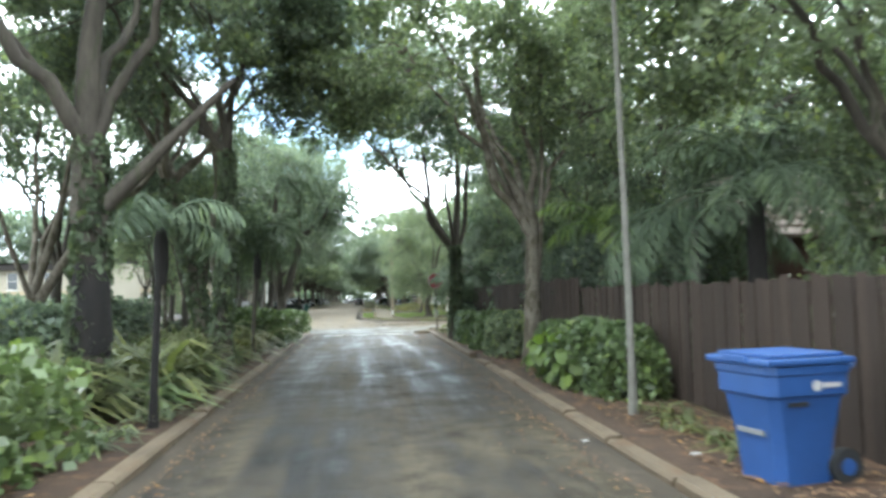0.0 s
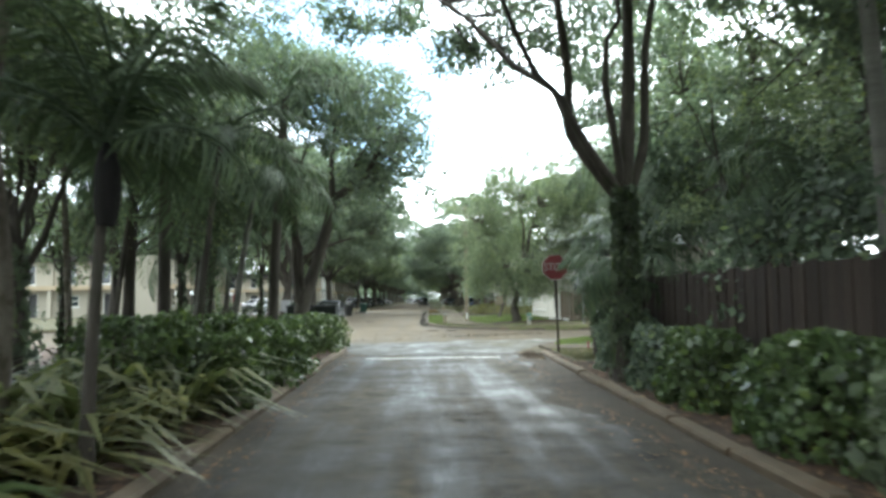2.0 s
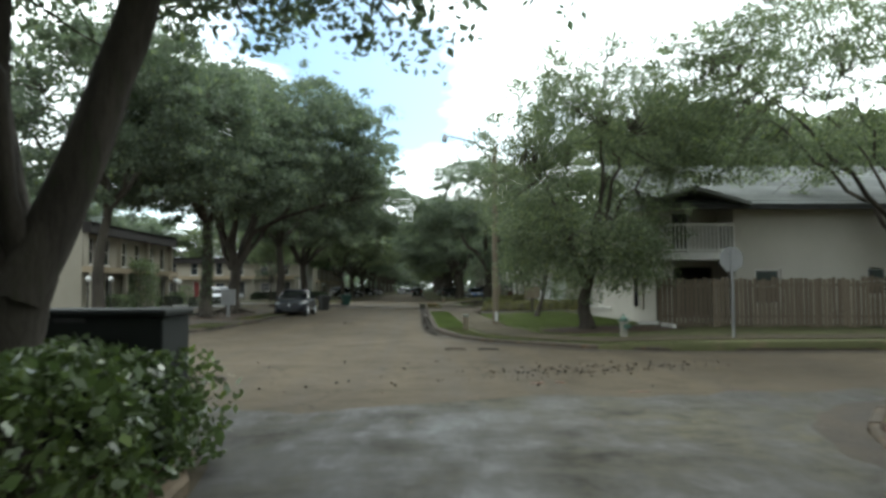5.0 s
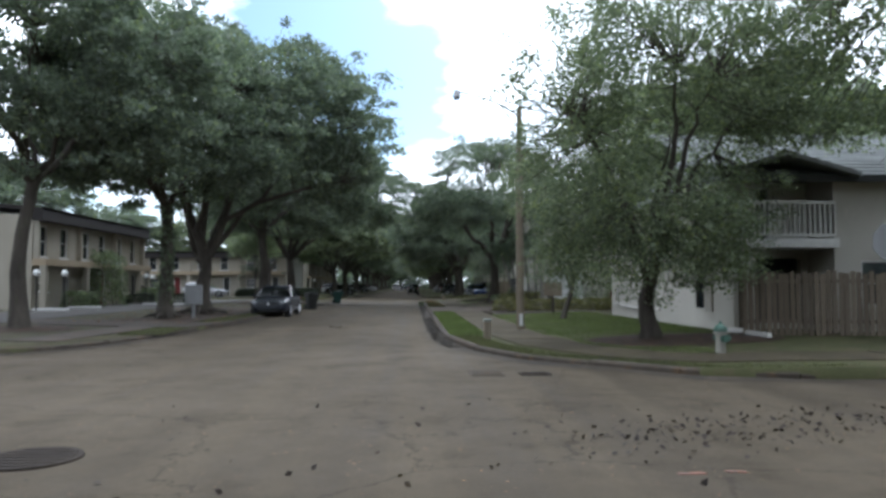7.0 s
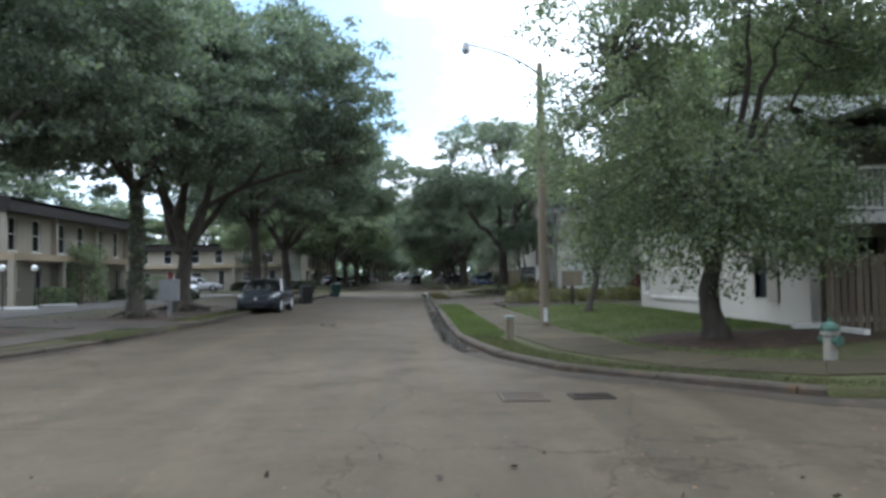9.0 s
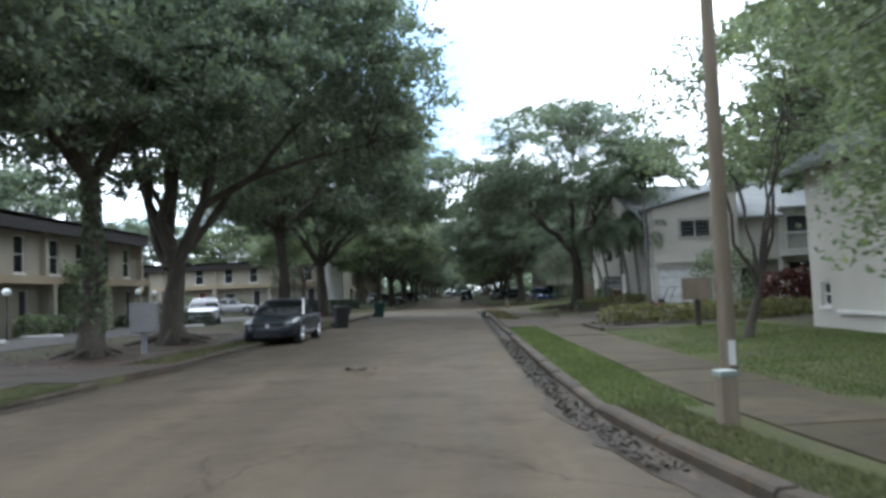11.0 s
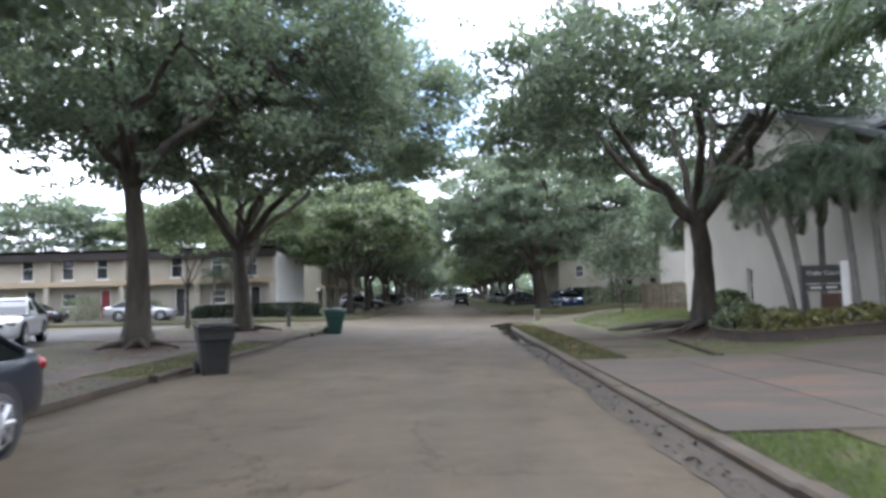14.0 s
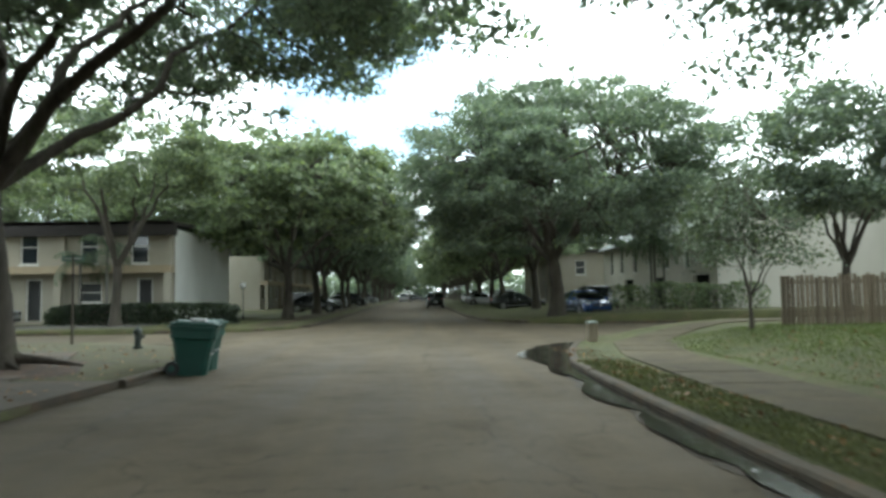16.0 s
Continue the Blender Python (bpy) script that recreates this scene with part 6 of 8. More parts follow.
# ---------------------------------------------------------------- cars
def car(name, label, x, y, z, rz, mat, kind="sedan", group=""):
    """A parked car: lofted body, glass cabin with pillars and roof, wheels, lamps, mirrors, handles."""
    root = empty(name, x, y, z, rz, label, "car", group)
    if kind == "sedan":
        L, W, hood, belt, roof = 4.6, 1.78, 0.9, 0.96, 1.45
        cab = [(-1.02, belt - 0.01), (-0.62, belt + 0.25), (-0.14, roof - 0.06), (0.3, roof), (0.75, roof - 0.02), (1.14, roof - 0.11), (1.5, belt + 0.22), (1.78, belt + 0.06)]
    elif kind == "suv":
        L, W, hood, belt, roof = 4.7, 1.88, 1.05, 1.1, 1.75
        cab = [(-1.35, belt + 0.02), (-0.65, roof - 0.06), (-0.1, roof), (1.2, roof - 0.02), (1.9, roof - 0.12), (2.25, belt + 0.02)]
    else:
        L, W, hood, belt, roof = 5.5, 1.95, 1.1, 1.12, 1.85
        cab = [(-1.5, belt + 0.02), (-0.85, roof - 0.06), (-0.3, roof), (0.6, roof), (0.8, roof - 0.1), (0.95, belt + 0.02)]
    h = L / 2
    # body: stations from nose to tail: y, half width, sill height, shoulder height, deck height
    st = [(-h, W * 0.3, 0.3, 0.5, 0.6), (-h + 0.06, W * 0.38, 0.24, 0.55, hood - 0.2), (-h + 0.22, W * 0.44, 0.2, 0.6, hood - 0.13), (-h + 0.5, W * 0.48, 0.18, 0.64, hood - 0.07), (-h + 0.95, W * 0.5, 0.18, 0.68, hood - 0.01), (-1.0, W * 0.5, 0.18, 0.7, belt - 0.01), (0.0, W * 0.5, 0.18, 0.7, belt), (1.2, W * 0.5, 0.18, 0.73, belt + 0.04), (h - 0.55, W * 0.49, 0.2, 0.74, belt + 0.07), (h - 0.16, W * 0.46, 0.25, 0.72, belt + 0.07), (h - 0.04, W * 0.43, 0.3, 0.7, belt), (h, W * 0.4, 0.36, 0.66, belt - 0.2)]
    bm = bmesh.new()
    rings = []
    for yy, hw, sill, sh, deck in st:
        half = [(hw * 0.88, sill), (hw, sill + 0.12), (hw, sh), (hw * 0.965, deck - 0.05), (hw * 0.8, deck), (hw * 0.4, deck + 0.015)]
        rings.append([bm.verts.new((px, yy, pz)) for px, pz in half] + [bm.verts.new((-px, yy, pz)) for px, pz in half[::-1]])
    n = len(rings[0])
    for r0, r1 in zip(rings, rings[1:]):
        for i in range(n):
            bm.faces.new((r0[i], r0[(i + 1) % n], r1[(i + 1) % n], r1[i]))
    bm.faces.new(rings[0])
    bm.faces.new(rings[-1][::-1])
    bmesh.ops.recalc_face_normals(bm, faces=bm.faces[:])
    body = part("body", bm, M[mat], root, "", True)
    sub = body.modifiers.new("round", "SUBSURF")
    sub.levels = sub.render_levels = 1
    # cabin glass
    bm = bmesh.new()
    rings = []
    for yy, zz in cab:
        t = (zz - belt) / (roof - belt)
        hw = W * 0.47 - 0.21 * t
        rings.append([bm.verts.new((hw, yy, zz - 0.0)), bm.verts.new((-hw, yy, zz - 0.0)), bm.verts.new((-W * 0.475, yy, belt - 0.02)), bm.verts.new((W * 0.475, yy, belt - 0.02))])
    for r0, r1 in zip(rings, rings[1:]):
        for i in range(4):
            bm.faces.new((r0[i], r0[(i + 1) % 4], r1[(i + 1) % 4], r1[i]))
    bm.faces.new(rings[0])
    bm.faces.new(rings[-1][::-1])
    bmesh.ops.recalc_face_normals(bm, faces=bm.faces[:])
    part("cabin_glass", bm, M["car_glass"], root, "dark tinted car glass")
    # roof panel and pillars
    bm = bmesh.new()
    top = cab[2:-2] if kind == "sedan" else cab[1:-1]
    up = []
    for yy, zz in top:
        t = (zz - belt) / (roof - belt)
        hw = W * 0.47 - 0.21 * t + 0.012
        up.append([bm.verts.new((hw, yy, zz - 0.02)), bm.verts.new((hw * 0.9, yy, zz + 0.028)), bm.verts.new((-hw * 0.9, yy, zz + 0.028)), bm.verts.new((-hw, yy, zz - 0.02))])
    for r0, r1 in zip(up, up[1:]):
        for i in range(4):
            bm.faces.new((r0[i], r0[(i + 1) % 4], r1[(i + 1) % 4], r1[i]))
    bm.faces.new(up[0])
    bm.faces.new(up[-1][::-1])
    bmesh.ops.recalc_face_normals(bm, faces=bm.faces[:])
    part("roof_panel", bm, M[mat], root, "", True)
    for sx in (-1, 1):
        for (y0, z0), (y1, z1) in ((cab[0], cab[2 if kind == "sedan" else 1]), (cab[-1], cab[-3 if kind == "sedan" else -2]), ((0.32, belt), (0.3, roof - 0.02))):
            f = lambda zz: W * 0.475 - 0.21 * max(0, (zz - belt) / (roof - belt)) + 0.004
            bm = bmesh.new()
            rod(bm, (sx * f(z0), y0, z0 - 0.02), (sx * f(z1), y1, z1), 0.035, 0.03, 6)
            part("pillar", bm, M[mat], root)
        part("mirror", boxes((min(sx * W * 0.49, sx * (W * 0.5 + 0.16)), max(sx * W * 0.49, sx * (W * 0.5 + 0.16)), -0.78, -0.66, belt - 0.02, belt + 0.12), bevel=0.02), M[mat], root)
        for yy in (-0.12, 0.85):
            part("door_handle", boxes((sx * (W * 0.5 + 0.005) - 0.012, sx * (W * 0.5 + 0.005) + 0.012, yy, yy + 0.2, belt - 0.14, belt - 0.11)), M["rim"], root, "bright door handle")
        part("sill_trim", boxes((sx * (W * 0.497) - 0.012, sx * (W * 0.497) + 0.012, -0.75, 1.0, 0.36, 0.4)), M["rim"], root)
        hl = bmesh.new()
        ball(hl, sx * W * 0.365, -h + 0.2, hood - 0.2, 0.17, (1.05, 0.9, 0.42), 12)
        part("headlight", hl, M["lamp_glass"], root, "clear headlight", True)
        tl = bmesh.new()
        ball(tl, sx * W * 0.38, h - 0.1, belt - 0.12, 0.15, (1.0, 0.6, 0.6), 12)
        part("tail_lamp", tl, M["tail"], root, "red tail lamp", True)
        for yy in (-h + 0.92, h - 1.03):
            r = 0.33 if kind == "sedan" else 0.38
            xo = sx * (W * 0.5 - 0.1)
            ar = bmesh.new()
            rod(ar, (xo - sx * 0.12, yy, r + 0.03), (xo + sx * 0.103, yy, r + 0.03), r + 0.06, sides=26)
            part("wheel_arch", ar, M["rubber"], root, "dark wheel arch")
            bm = bmesh.new()
            rod(bm, (xo - sx * 0.1, yy, r), (xo + sx * 0.106, yy, r), r, sides=26)
            bmesh.ops.bevel(bm, geom=[e for e in bm.edges if abs(e.verts[0].co.x - e.verts[1].co.x) < 1e-4], offset=0.03, segments=2, affect="EDGES")
            wh = part("wheel", bm, M["rubber"], root, "", True)
            bm = bmesh.new()
            rod(bm, (xo + sx * 0.10, yy, r), (xo + sx * 0.112, yy, r), r * 0.24, sides=14)
            for k in range(7):
                a = 2 * math.pi * k / 7
                rod(bm, (xo + sx * 0.11, yy, r), (xo + sx * 0.112, yy + math.cos(a) * r * 0.66, r + math.sin(a) * r * 0.66), 0.04, 0.03, 5)
            bmesh.ops.create_circle(bm, cap_ends=False, segments=26, radius=r * 0.7, matrix=pose(xo + sx * 0.109, yy, r, 0, 90, 0))
            ring = [v for v in bm.verts[-26:]]
            inner = [bm.verts.new((v.co.x, yy + (v.co.y - yy) * 0.86, r + (v.co.z - r) * 0.86)) for v in ring]
            for k in range(26):
                bm.faces.new((ring[k], ring[(k + 1) % 26], inner[(k + 1) % 26], inner[k]))
            part("rim", bm, M["rim"], wh, "silver spoked rim")
    part("grille", boxes((-W * 0.27, W * 0.27, -h - 0.004, -h + 0.09, 0.58, 0.68)), M["dark_trim"], root)
    bm = bmesh.new()
    bmesh.ops.create_circle(bm, cap_ends=True, segments=20, radius=0.065, matrix=pose(0, -h - 0.008, 0.635, 90, 0, 0))
    part("badge", bm, M["rim"], root, "round chrome badge")
    part("lower_grille", boxes((-W * 0.25, W * 0.25, -h - 0.008, -h + 0.08, 0.27, 0.4), bevel=0.01), M["rubber"], root)
    part("plate", boxes((-0.16, 0.16, h - 0.02, h + 0.005, 0.62, 0.72)), M["trim"], root)
    return root


car("car", "dark blue sedan parked at the kerb facing oncoming traffic", -5.72, 69.7, 0.0, 0, "car_blue")
car("car", "white sedan parked behind a clipped hedge", -14.9, 87.4, 0.235, 18, "car_white")
car("car", "silver car parked before far townhouses", -21.5, 113.3, 0.23, 100, "car_silver")
car("car", "grey car parked before far townhouses", -29, 113.3, 0.23, 85, "car_dark")
car("car", "bright blue car parked beside a large tree", 8.7, 121.5, 0.12, 8, "car_bright")
car("car", "dark truck parked beyond a tree", 10.6, 126.5, 0.12, 0, "car_dark", "suv")
car("car", "dark green-black car parked at the far kerb", 1.0, 160, 0.0, 180, "car_dark", "suv")
rngc = np.random.default_rng(5)
for k, (x, y) in enumerate(((-9.6, 141), (-11.5, 152), (-10, 163), (-9.8, 176), (-10.2, 190), (-10, 206), (7.2, 139), (7.6, 151), (7.0, 165), (7.4, 181), (7.2, 198), (-3.6, 232), (-1.0, 250))):
    car("car", "pale car parked far along the street" if k % 3 else "dark car parked far along the street", x, y, 0.12 if abs(x) > 5 else 0.0, rngc.choice([0, 180, 90, 80]), "car_white" if k % 3 == 1 else ("car_silver" if k % 3 == 2 else "car_dark"), ("sedan", "suv")[k % 2], "cars along the far street")


# ---------------------------------------------------------------- trees along the lane
LANE_TREES = "trees arching over the lane"
LEAFY = "tall tree with grey-brown bark and a high dark green crown"
first = broad_tree("tree", "tall forked tree with mossy grey bark and a high crown", -1.6, 10.3, 0.1, 11, 3.7, 0.25, (-0.6, 0.5, 8.0), (4.6, 4.8, 3.8), 150, 230, 0.17, 4, "leaf_mid", "bark", (-0.1, 0.1), (0.75, 0.42), group=LANE_TREES, vine=1700, gaps=0.0, arms=(([(0.0, 0.1, 2.6), (0.5, 0.1, 3.1), (1.0, 0.1, 3.65), (1.9, 0.2, 4.6)], 0.13, 0.05), ([(-0.1, 0.1, 2.5), (-0.1, 0.1, 4.8), (0.1, 0.3, 7.0)], 0.2, 0.1)))
p = Pile()
p.tube([(0.02, 0.0, 0.7), (0.02, 0.02, 0.9), (0.01, 0.03, 1.3), (0.0, 0.04, 1.65), (-0.02, 0.06, 1.95)], [0.25, 0.275, 0.265, 0.255, 0.2], 12, 0.06, np.random.default_rng(8))
link_mesh("fibre_patch", p.mesh("fibre_patch"), M["fibre"], first, "dark fibrous patch round the trunk")
broad_tree("tree", "slender tree wrapped in dark climbing vine", -0.92, 15.8, 0.1, 12, 4.6, 0.19, (-0.8, 0.5, 8.4), (4.0, 4.2, 3.2), 140, 230, 0.16, 5, "leaf_dark", "bark", (0.15, 0), (0.7, 0.42), group=LANE_TREES, vine=2600)
broad_tree("tree", "leaning vine-wrapped tree with a pale twisting side stem", -1.75, 18.7, 0.1, 13, 4.4, 0.23, (-0.9, 0, 7.4), (4.2, 4.4, 3.2), 150, 230, 0.14, 5, "leaf_dark", "bark_pale", (-0.85, -0.3), (0.7, 0.42), group=LANE_TREES, vine=2400, arms=(([(0.15, 0.0, 0.0), (0.2, -0.05, 1.6), (0.05, -0.1, 3.0), (0.25, -0.1, 4.4), (0.0, 0.0, 6.0)], 0.11, 0.07),))
broad_tree("tree", "tall fine-leaved tree rising over the palms", -3.5, 26.0, 0.1, 230, 3.4, 0.12, (0.3, 0, 6.4), (2.7, 2.7, 2.6), 110, 170, 0.1, 6, "leaf_dark", group=LANE_TREES, low=-0.85, gaps=-0.15, clump=(0.55, 0.36))
broad_tree("tree", LEAFY, -7.5, 24, 0.1, 15, 2.6, 0.2, (0.9, -0.4, 7.0), (4.2, 4.2, 3.2), 105, 220, 0.17, 6, "leaf_dark", group=LANE_TREES, low=-0.9)
broad_tree("tree", "thick forked tree with a crooked limb reaching over the crossing", -1.6, 33.0, 0.1, 16, 1.5, 0.27, (-0.4, 0.8, 6.2), (4.3, 4.2, 2.7), 300, 240, 0.12, 2, "leaf_dark", "bark", (0.0, 0.1), (0.62, 0.42), group=LANE_TREES, low=-0.8, gaps=-0.25, arms=(([(0.05, 0.1, 1.3), (0.35, 0.3, 2.2), (0.72, 0.5, 3.6), (0.85, 0.5, 4.3), (1.3, 0.6, 4.6), (1.75, 0.7, 4.85), (2.2, 0.8, 5.9)], 0.19, 0.07), ([(-0.06, 0.1, 1.3), (-0.16, 0.1, 2.4), (-0.2, 0.2, 4.0), (-0.5, 0.3, 6.0)], 0.14, 0.06), ([(0.85, 0.5, 4.2), (0.8, 0.5, 5.2), (0.9, 0.5, 6.4)], 0.1, 0.05), ([(1.3, 0.6, 4.6), (1.5, 0.7, 5.4), (2.0, 0.9, 6.2)], 0.06, 0.03)), core=1.1, sprays=((2.3, 1.4, 4.9), (2.6, 1.5, 4.3), (2.75, 1.6, 3.9), (2.0, 1.3, 5.3), (3.4, 1.6, 5.0), (3.7, 1.7, 4.7), (3.2, 1.2, 5.6), (3.9, 1.5, 5.2), (3.5, 1.4, 4.4), (-1.5, 0.2, 3.9), (-2.1, 0.4, 3.5), (-1.9, -0.4, 4.4), (-3.0, 0.2, 3.6), (-3.6, 0.6, 4.0), (-0.9, 0.6, 4.6)))
broad_tree("tree", "pale-barked tree with low forked limbs", -6.2, 19.2, 0.1, 26, 1.6, 0.2, (0.3, 0, 7.4), (3.8, 3.8, 2.6), 95, 200, 0.16, 3, "leaf_mid", "bark_pale", (0.1, 0), group=LANE_TREES, arms=(([(0.05, 0, 1.3), (0.9, 0, 2.7), (1.6, 0, 3.6), (2.6, 0.1, 4.4), (3.4, 0.2, 5.6)], 0.14, 0.05), ([(0.0, 0, 1.5), (0.5, 0.3, 3.6), (0.8, 0.4, 5.6)], 0.12, 0.05)))
broad_tree("tree", "leafy understorey tree beside the lane", -3.0, 21.5, 0.1, 27, 1.6, 0.1, (0.3, 0, 4.8), (1.9, 2.2, 1.8), 42, 220, 0.15, 6, "leaf_dark", group=LANE_TREES, low=-0.8)
broad_tree("tree", "pale knotted trunk with bare scars and a high crown", 5.66, 15.0, 0.1, 17, 3.0, 0.19, (-1.1, 3.0, 7.6), (4.6, 6.2, 3.2), 240, 230, 0.15, 6, "leaf_mid", "bark_pale", (-0.03, 0.05), (0.7, 0.42), group=LANE_TREES, low=-0.8, gaps=-0.05, arms=(([(0.0, 0.0, 2.6), (-0.35, 0.1, 3.3), (-0.75, 0.2, 3.7), (-0.95, 0.3, 5.0), (-1.1, 0.4, 7.0)], 0.1, 0.06), ([(0.05, 0.0, 1.5), (0.2, 0.05, 2.4), (0.3, 0.1, 4.5), (0.35, 0.1, 7.0)], 0.06, 0.045)))
broad_tree("tree", "dark vine-wrapped tree forking above the fence", 5.15, 24.2, 0.1, 18, 3.1, 0.2, (-2.0, 1.0, 7.9), (5.0, 4.8, 2.7), 240, 220, 0.12, 3, "leaf_dark", "bark", (0, 0), (0.6, 0.36), group=LANE_TREES, vine=3200, gaps=0.0, low=-0.75, arms=(([(-0.05, 0, 3.0), (-0.45, 0, 3.5), (-0.85, 0.1, 4.1), (-0.8, 0.1, 5.0), (-1.0, 0, 6.4)], 0.13, 0.06), ([(0.02, 0, 3.0), (0.15, 0, 4.4), (0.2, 0, 6.5)], 0.15, 0.08), ([(0.08, 0, 2.9), (0.4, 0, 3.8), (0.45, 0, 5.4), (0.7, 0.1, 6.6)], 0.09, 0.05)))
broad_tree("tree", LEAFY, 8.9, 8.2, 0.1, 19, 2.6, 0.18, (-0.4, 0.6, 5.8), (3.6, 4.0, 3.0), 170, 220, 0.15, 6, "leaf_mid", group=LANE_TREES, gaps=-0.2, low=-0.6)
broad_tree("tree", LEAFY, 8.3, 15.5, 0.1, 20, 2.6, 0.18, (0, 0.5, 6.4), (3.2, 3.8, 3.6), 80, 200, 0.13, 6, "leaf_mid", group=LANE_TREES, gaps=0.06)
broad_tree("tree", LEAFY, 8.6, 22.0, 0.1, 21, 2.6, 0.18, (0, 0, 5.6), (3.2, 3.8, 3.6), 95, 190, 0.13, 6, "leaf_dark", group=LANE_TREES, low=-0.8, gaps=0.08)
broad_tree("tree", "dark leafy tree behind the fence", 9.0, 27.6, 0.1, 28, 2.0, 0.16, (0, 0, 4.6), (2.8, 3.0, 3.0), 75, 200, 0.16, 6, "leaf_dark", group=LANE_TREES, low=-0.8)
broad_tree("tree", "dark slim tree beside the crossing", 7.9, 33.6, 0.1, 22, 4.6, 0.11, (1.0, 0.2, 7.9), (2.8, 2.8, 2.4), 80, 220, 0.14, 5, "leaf_dark", group=LANE_TREES)
broad_tree("tree", "spreading tree with thin twisting limbs between house and fence", 17.4, 50.75, 0.15, 23, 2.4, 0.2, (-2.6, -0.9, 7.2), (7.4, 4.8, 3.7), 400, 220, 0.11, 9, "leaf_mid", clump=(0.75, 0.3), low=-0.8, gaps=-0.15, core=1.2)
for k, (x, y, H, cr) in enumerate(((10.6, 30.4, 4.0, 2.8), (12.2, 25.2, 4.0, 3.0))):
    broad_tree("tree", "dark leafy tree behind the fence", x, y, 0.1, 50 + k, 1.8, 0.16, (0, 0, H), (cr, cr, 3.0), 80, 190, 0.13, 6, "leaf_dark", group=LANE_TREES, low=-0.9, gaps=-0.05)
for k, (x, y, H, cr) in enumerate(((-8.5, 13, 6.0, 2.8), (13.5, 4, 7.0, 4), (14, 27, 6.5, 4), (-4.5, -4, 8, 4), (9, -3, 8, 4))):
    broad_tree("tree", LEAFY, x, y, 0.1, 40 + k, 2.2, 0.22, (0, 0, H), (cr, cr, 4.0), 110, 170, 0.22, 6, "leaf_dark", group=LANE_TREES)

# palms along the lane
palm("palm", "low palm with dark fibrous frond bases", -0.26, 8.5, 0.1, 2.2, 0.045, 1, 7, 1.1, 0.4, boot=0.6, lean=(0.08, 0.0), group="low palms in the bed", bark="fibre", tilt=(-45, 45))
palm("palm", "low palm with dark fibrous frond bases", -0.62, 18.2, 0.1, 2.5, 0.055, 2, 16, 1.9, 0.5, boot=0.55, lean=(0.12, 0.0), group="low palms in the bed", bark="bark", tilt=(-50, 30))
palm("palm", "slim tall palm among shrubs", -2.0, 23.6, 0.1, 4.6, 0.1, 4, 14, 2.0, 0.55, group="low palms in the bed", bark="bark")
palm("palm", "slim leaning palm among shrubs", -1.5, 25.4, 0.1, 3.4, 0.06, 5, 12, 1.8, 0.5, lean=(0.4, 0.2), group="low palms in the bed")
palm("palm", "slim leaning palm among shrubs", -2.6, 26.8, 0.1, 3.8, 0.06, 6, 12, 1.8, 0.5, lean=(0.5, -0.2), group="low palms in the bed")
palm("palm", "tall dark palm near the crossing", -1.62, 29.4, 0.1, 6.2, 0.12, 7, 15, 2.2, 0.6, lean=(0.3, 0.0), group="low palms in the bed", bark="bark")
palm("palm", "tall dark palm near the crossing", -3.6, 31.0, 0.1, 5.0, 0.12, 8, 14, 2.2, 0.6, group="low palms in the bed", bark="bark")
palm("palm", "slim pale ringed palm standing by the kerb", 5.15, 8.1, 0.1, 7.0, 0.039, 9, 12, 2.4, 0.6, lean=(-0.05, 0.1), shaft=0.5)
palm("palm", "straight grey palm trunk behind the fence", 6.65, 19.7, 0.1, 7.6, 0.1, 10, 14, 2.4, 0.6, lean=(-0.35, 0))
palm("palm", "straight grey palm trunk behind the fence", 6.55, 18.0, 0.1, 7.4, 0.1, 11, 14, 2.4, 0.6, lean=(-0.1, 0))
palm("palm", "slim palm trunk behind the fence", 8.2, 19.9, 0.1, 7.0, 0.08, 12, 13, 2.2, 0.6)
palm("palm", "bushy fan of palm fronds behind the fence", 7.6, 9.6, 0.1, 2.7, 0.16, 13, 28, 2.3, 0.6, 40, 2.0, bark="fibre")
palm("palm", "leaning feathery palm behind the fence", 7.2, 13.6, 0.1, 3.2, 0.08, 20, 14, 2.0, 0.6)
palm("palm", "leaning feathery palm behind the fence", 7.0, 16.6, 0.1, 2.6, 0.08, 21, 14, 2.0, 0.6)
palm("palm", "leaning feathery palm behind the fence", 7.4, 22.4, 0.1, 3.0, 0.08, 22, 14, 2.0, 0.6)
palm("palm", "bright green young palm by the trunk", 6.6, 12.6, 0.1, 2.5, 0.06, 14, 10, 1.5, 0.5, 30, 1.6, leaf_mat="leaf_bright")
palm("palm", "drooping dark palm near the stop sign", 6.9, 28.6, 0.1, 2.8, 0.09, 15, 15, 2.4, 0.65, group="palms at the corner")
palm("palm", "low drooping palm over a dark stump", 6.35, 29.15, 0.1, 1.7, 0.09, 23, 18, 1.6, 0.55, group="palms at the corner", bark="fibre")
palm("palm", "tall drooping palm near the stop sign", 7.4, 30.4, 0.1, 4.9, 0.11, 16, 16, 2.4, 0.65, group="palms at the corner")
palm("palm", "bushy dark palm on the corner bed", 6.3, 26.9, 0.1, 2.2, 0.08, 18, 16, 2.2, 0.6, group="palms at the corner")
palm("palm", "bushy dark palm on the corner bed", 7.1, 27.8, 0.1, 3.8, 0.09, 19, 16, 2.4, 0.65, group="palms at the corner")
palm("palm", "dark bushy palm under the vine-wrapped tree", 5.6, 25.8, 0.1, 1.6, 0.07, 17, 13, 1.7, 0.5)

